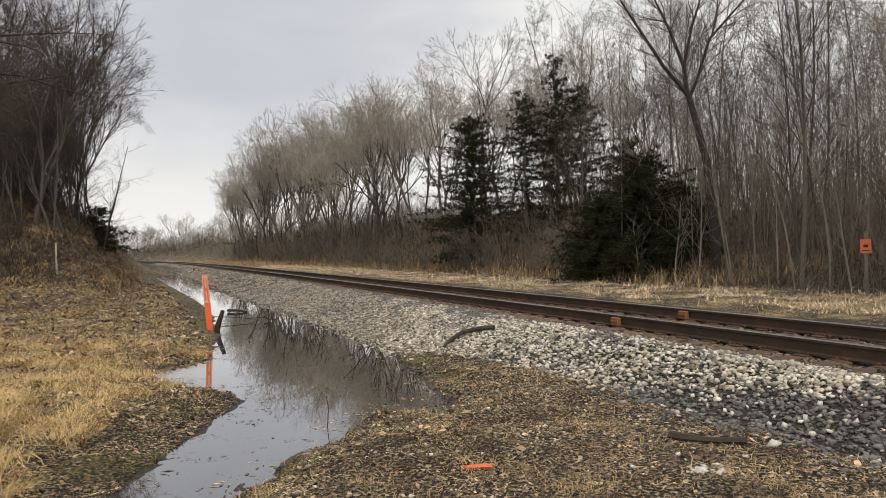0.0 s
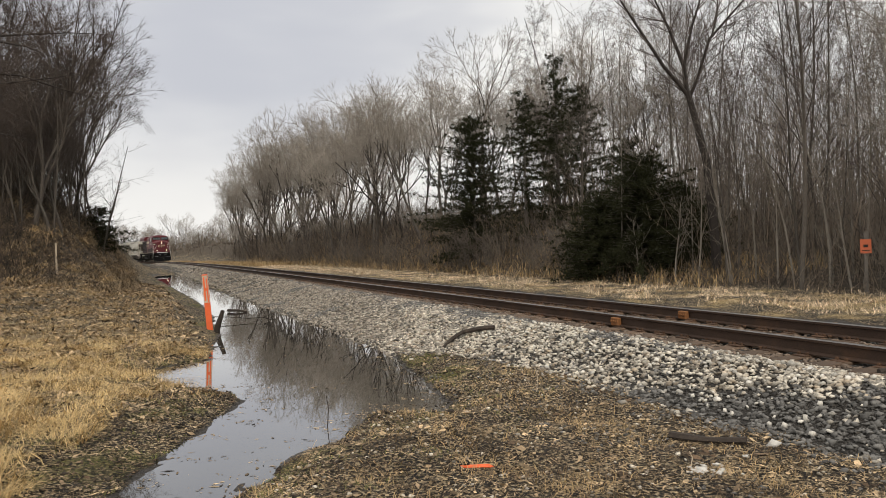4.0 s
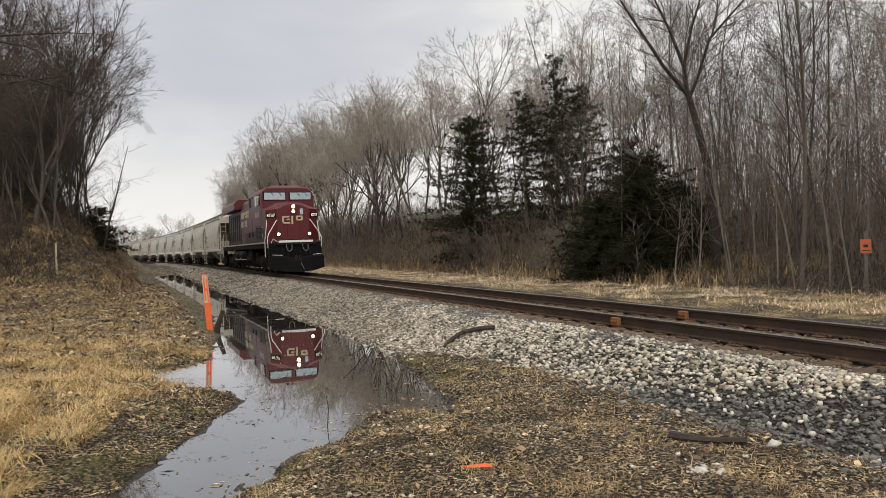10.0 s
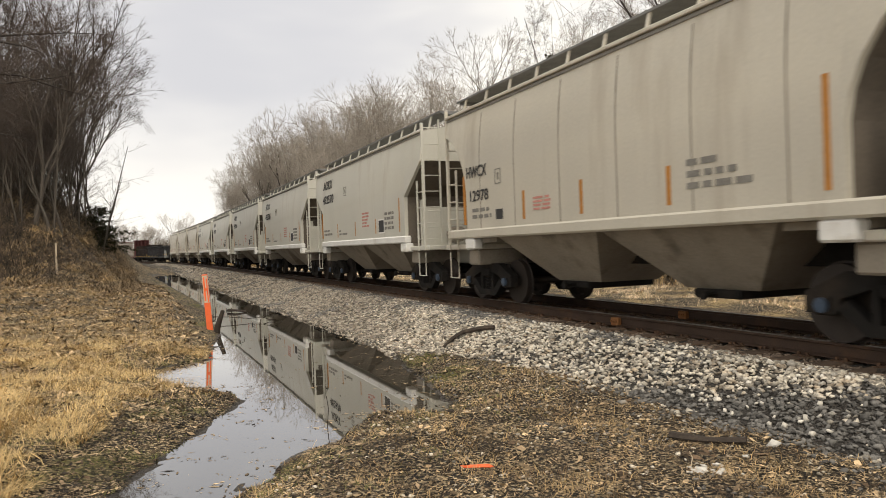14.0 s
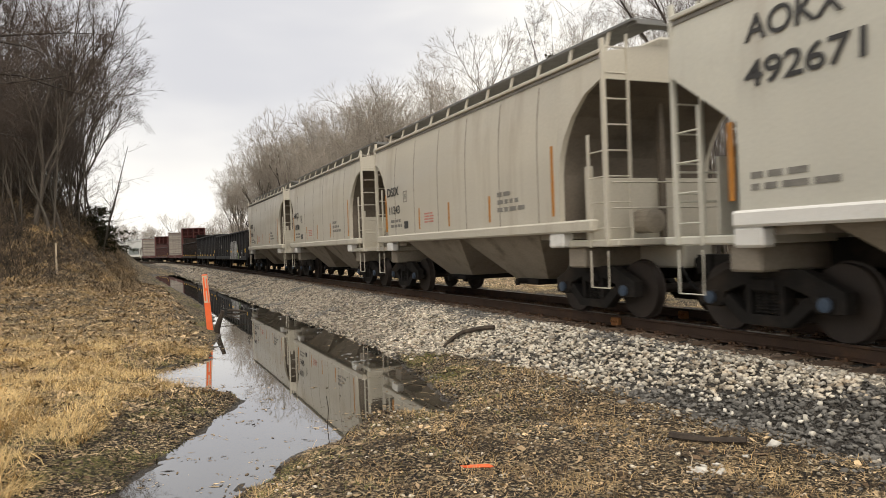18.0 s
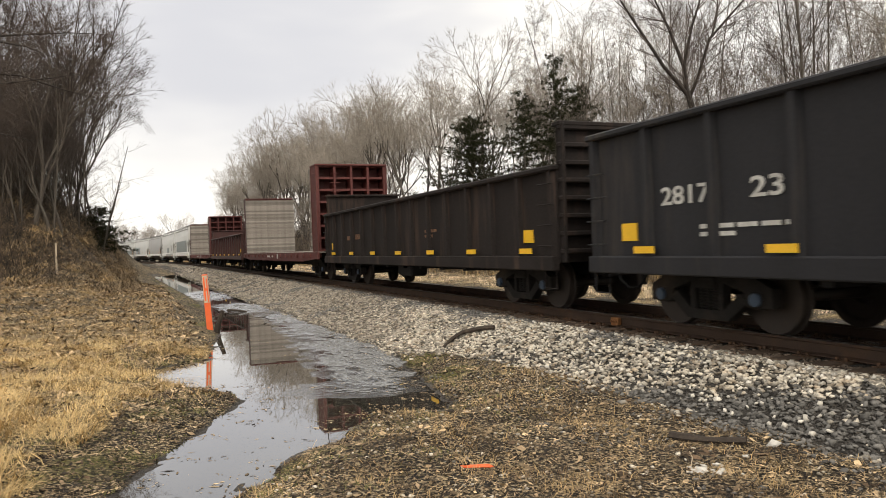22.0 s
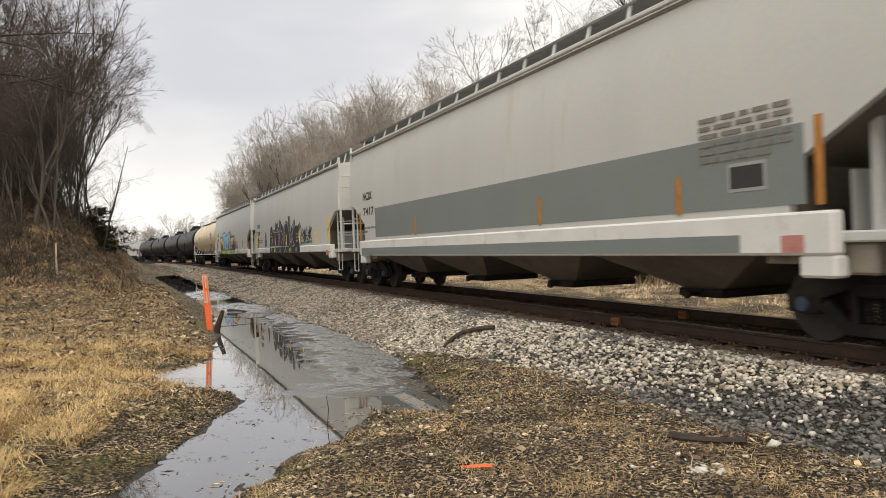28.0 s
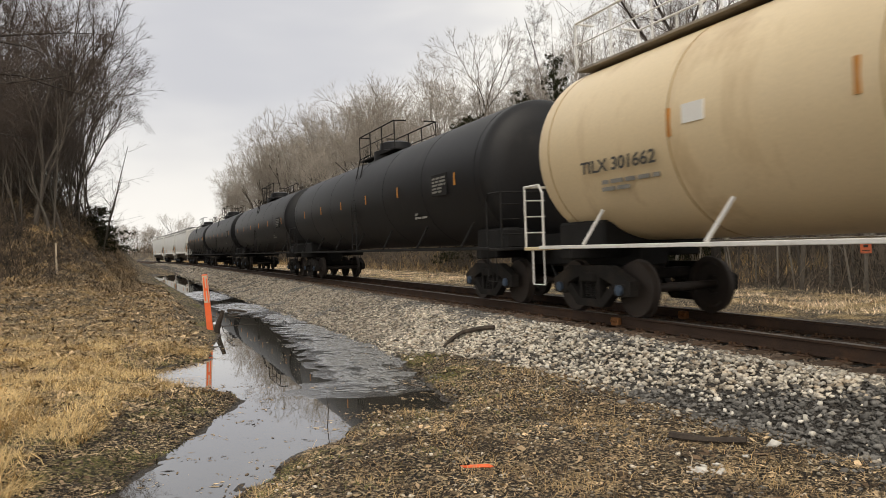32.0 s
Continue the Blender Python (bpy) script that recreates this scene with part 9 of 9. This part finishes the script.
def build_things():
    rnd = random.Random(2)
    # survey stake in the water's edge
    x, y = -5.97, 18.55
    st = tagged(new("survey_stake"), "leaning orange-painted survey stake at the water's edge", "survey stake")
    part("lath", Geo().box(-0.075, 0.075, -0.018, 0.018, -0.3, 1.02, 0.006), MAT_FLUOR, st)
    part("flag_top", Geo().box(-0.066, 0.066, -0.026, -0.019, 0.75, 1.44, 0.002), MAT_LATH, st, "pale upper end with orange streaks")
    part("lath_top", Geo().box(-0.07, 0.07, -0.018, 0.018, 1.02, 1.47, 0.006), MAT_FLUOR, st)
    part("streaks", Geo().box(-0.05, -0.01, -0.030, -0.026, 0.8, 1.4).box(0.02, 0.05, -0.030, -0.026, 0.76, 1.36).box(-0.03, 0.03, -0.031, -0.0265, 1.05, 1.12), MAT_FLUOR, st)
    st.matrix_basis = pose(x, y, WATER - 0.02, 0, -3.5, 12)
    # dark broken stick and twig beside it
    g = Geo().tube([(-5.74, 18.3, -0.85), (-5.68, 18.25, -0.55), (-5.60, 18.22, -0.36), (-5.52, 18.2, -0.16)], 0.085, 7, 0.05)
    tagged(new("broken_stick", g.mesh("broken_stick", MAT_ROT)), "dark broken stick standing in the ditch water", "stick")
    g = Geo().tube([(-6.9, 21.2, -0.56), (-6.2, 21.0, -0.57), (-5.6, 20.9, -0.62), (-5.2, 20.9, -0.60), (-4.9, 20.95, -0.5)], 0.014, 6, 0.006)
    g.tube([(-5.2, 20.9, -0.60), (-5.0, 20.8, -0.66), (-4.8, 20.7, -0.66)], 0.012, 5, 0.005)
    tagged(new("fallen_twig", g.mesh("fallen_twig", MAT_ROT)), "thin dark forked twig lying over the water", "twig")
    g = Geo().tube([(-7.2, 24.3, -0.64), (-6.9, 24.1, -0.63), (-6.5, 24.0, -0.68)], 0.05, 7, 0.03)
    tagged(new("driftwood", g.mesh("driftwood", MAT_ROT)), "short dark piece of driftwood at the shore", "wood")
    # stake on the bank
    x, y = -15.85, 30.0
    g = Geo().box(-0.03, 0.03, -0.02, 0.02, -0.2, 1.25, 0.005)
    ob = tagged(new("wooden_stake", g.mesh("wooden_stake", MAT_LATH)), "thin pale wooden stake on the grassy bank", "stake")
    ob.matrix_basis = pose(x, y, ground_at(x, y))
    # sleeper fragment
    g = Geo()
    a, b = Vector((2.06, 6.84, 0)), Vector((2.62, 6.46, 0))
    pts = [a.lerp(b, t) for t in (0, 0.25, 0.5, 0.75, 1.0)]
    rings = []
    for i, p in enumerate(pts):
        zz = ground_at(p.x, p.y) + 0.035
        r = 0.036 + rnd.uniform(-0.006, 0.006)
        rings.append([(p.x + 0.6 * r * math.cos(k * 1.0472) * 1.1, p.y + 1.1 * r * math.cos(k * 1.0472), zz + r * math.sin(k * 1.0472)) for k in range(6)])
    g.loft(rings)
    tagged(new("timber_fragment", g.mesh("timber_fragment", MAT_ROT)), "dark weathered length of timber on bare earth", "timber")
    # bent branch on the ballast
    pts = [(-0.06, 13.30), (0.08, 13.52), (0.30, 13.68), (0.60, 13.64), (0.90, 13.52)]
    lift = (0.02, 0.06, 0.09, 0.08, 0.05)
    g = Geo().tube([(px, py, ground_at(px, py) + dz) for (px, py), dz in zip(pts, lift)], 0.028, 7, 0.05)
    tagged(new("fallen_branch", g.mesh("fallen_branch", MAT_ROT)), "dark bent branch lying on the ballast", "branch")
    g = Geo().tube([(4.45, 7.55, ground_at(4.45, 7.55) + 0.04), (4.75, 7.6, ground_at(4.75, 7.6) + 0.05), (5.2, 7.62, ground_at(5.2, 7.62) + 0.06)], 0.03, 7, 0.022)
    tagged(new("fallen_branch", g.mesh("fallen_branch", MAT_ROT)), "short dark branch on the ballast slope", "branch")
    # orange marker strips
    for x, y, w, turn, label, lift in ((0.22, 6.18, 0.30, -4, "flat orange plastic marker strip on the earth", 0.012), (4.72, 8.35, 0.22, -35, "orange plastic scrap beside the rail", 0.05)):
        g = Geo().add([(-w / 2, -0.012, 0), (-w / 5, -0.03, 0.005), (w / 3, -0.03, 0.008), (w / 2, -0.005, 0), (w / 3, 0.03, 0.010), (-w / 5, 0.025, 0.006), (0, 0, 0.016)],
                      [(0, 1, 6), (1, 2, 6), (2, 3, 6), (3, 4, 6), (4, 5, 6), (5, 0, 6)])
        g.box(-w / 2.2, w / 2.4, -0.02, 0.02, -0.004, 0.004)
        ob = tagged(new("marker_strip", g.mesh("marker_strip", MAT_FLUOR)), label, "marker")
        ob.matrix_basis = pose(x, y, ground_at(x, y) + lift, 8, 0, turn)
    # stones and clods
    r = np.random.RandomState(6)
    for name, mat, label, items in (("white_rock", MAT_CHALK, "loose white limestone lump on trodden earth", ((2.79, 6.32, 0.055), (2.46, 6.1, 0.035), (2.1, 5.72, 0.03), (1.45, 10.6, 0.06), (-0.62, 7.35, 0.035), (2.62, 7.9, 0.05), (3.9, 7.9, 0.07))),
                                    ("dark_clod", MAT_ROT, "dark clod of earth by the water", ((0.15, 7.5, 0.075), (-0.15, 8.2, 0.06), (0.02, 7.95, 0.045)))):
        for x, y, c in items:
            v = stone_shape(r) * np.array([1.1, 0.9, 0.7]) * c
            ob = tagged(new(name, raw_mesh(name, v, BLOCK, mat)), label, "rock" if mat is MAT_CHALK else "clod")
            ob.matrix_basis = pose(x, y, ground_at(x, y) + c * 0.3, 0, 0, r.uniform(0, 360))
    v, f = [], []
    for k in range(26):
        w = stone_shape(r) * r.uniform(0.012, 0.035) * np.array([1.3, 1.1, 0.6])
        px, py = 2.02 + r.normal(0, 0.10), 5.84 + r.normal(0, 0.07)
        f.append(BLOCK + 8 * k)
        v.append(w + np.array([px, py, ground_at(px, py) + 0.008]))
    tagged(new("chalk_rubble", raw_mesh("chalk_rubble", np.concatenate(v), np.concatenate(f), MAT_CHALK)), "small heap of crumbled white stone", "rubble", kind="stuff")
    # reed stalks
    for x, y, h in ((1.08, 8.94, 0.28), (-1.35, 8.1, 0.35), (1.95, 5.95, 0.12)):
        g = Geo().tube([(0, 0, -0.03), (0.02, 0, h * 0.6), (0.0, 0.01, h)], 0.006, 5, 0.003)
        ob = tagged(new("dry_stalk", g.mesh("dry_stalk", MAT_LATH if x > 0 else MAT_ROT)), "single thin dry plant stalk", "stalk")
        ob.matrix_basis = pose(x, y, max(ground_at(x, y), WATER))
    # small sign on a post before the wood
    x, y = 12.05, 20.88
    sg = tagged(new("warning_sign"), "small square orange sign on a grey post before the wood", "sign")
    part("post", Geo().box(-0.045, 0.045, -0.03, 0.03, -0.3, 1.75, 0.008), MAT_POST, sg)
    bd = part("board", Geo().box(-0.14, 0.14, -0.045, -0.032, 1.13, 1.53, 0.004), MAT_SIGN, sg, "orange sign board")
    part("marking", Geo().box(-0.06, 0.06, -0.049, -0.044, 1.30, 1.38).box(-0.1, 0.1, -0.049, -0.044, 1.20, 1.225), MAT_ROT, bd)
    sg.matrix_basis = pose(x, y, ground_at(x, y), 0, 0, -25)

    # scum and leaf bits afloat on the water
    r = np.random.RandomState(44)
    xy = np.stack([r.uniform(-6, 1.2, 26000), r.uniform(5.0, 17.0, 26000)], -1)
    d = pool_distance(xy[:, 0], xy[:, 1])
    k = (d < -0.04) & (ripple(xy[:, 0], xy[:, 1], 0.7, 71) + 0.6 * ripple(xy[:, 0], xy[:, 1], 0.2, 72) + 0.9 * smooth(-0.9, -0.1, d) + 0.5 * smooth(-2.2, 0.2, xy[:, 0]) > 1.05)
    xy = xy[k]
    n = len(xy)
    t, size = r.uniform(0, 6.283, n), r.gamma(2.0, 0.004, n) + 0.003
    c = np.concatenate([xy, np.full((n, 1), WATER + 0.004)], 1)
    u = np.stack([np.cos(t), np.sin(t), np.zeros(n)], -1) * (size * r.uniform(1, 2.6, n))[:, None]
    w = np.stack([-np.sin(t), np.cos(t), r.normal(0, 0.1, n)], -1) * (size * 0.6)[:, None]
    v = np.stack([c - u, c + w - u * 0.2, c + u, c - w], 1)
    tagged(new("floating_debris", raw_mesh("floating_debris", v.reshape(-1, 3), np.arange(4 * n).reshape(-1, 4), MAT_LITTER)), "bits of leaf and scum floating on the ditch water", "debris", kind="stuff")


build_things()
def motions():
    times = sorted([i * 0.5 for i in range(65)] + [23.3, 23.4, 23.6, 23.7])
    place = {}
    for car, mid, half in CARS:
        rows = []
        for t in times:
            s = front_at(t) + mid
            a, b = on_line(s - half), on_line(s + half)
            d = a - b
            rows.append((t, pose((a.x + b.x) / 2, (a.y + b.y) / 2, 0, 0, 0, math.degrees(math.atan2(d.y, d.x)))))
        walk(car, rows)
        place[car] = mid
    # the water trembles once the heavy cars pass
    for ob, x, y, turn, k in SHAKEN:
        rows = [(0.0, pose(x, y, WATER - 0.03, 0, 0, turn)), (17.0 + 0.25 * (k % 3), pose(x, y, WATER - 0.03, 0, 0, turn))]
        for i in range(27):
            t = 19.0 + 0.5 * i
            rows.append((t, pose(x + 0.02 * math.sin(2.1 * i + k), y + 0.03 * math.sin(1.3 * i + 2 * k), WATER + 0.0012 + 0.0006 * math.sin(0.9 * i + k), 0, 0, turn)))
        walk(ob, rows)
    # wheels turn while their car passes the camera
    for w, dx, radius in SPIN:
        car = w.parent.parent
        mid = place[car]
        near = [i for i in range(961) if -14.0 < front_at(i / 30) + mid - w.parent.location.x < 30.0]
        if not near:
            continue
        turn, rows, last = 0.0, [], None
        for i in near:
            s = front_at(i / 30)
            if last is not None:
                turn += min((last - s) / radius, 1.45)
            last = s
            rows.append((i / 30, Matrix.Translation((dx, 0, radius)) @ Matrix.Rotation(turn, 4, "Y")))
        if near[0] > 0:
            rows.insert(0, (0.0, rows[0][1]))
        if near[-1] < 960:
            rows.append((32.0, rows[-1][1]))
        walk(w, rows)


motions()
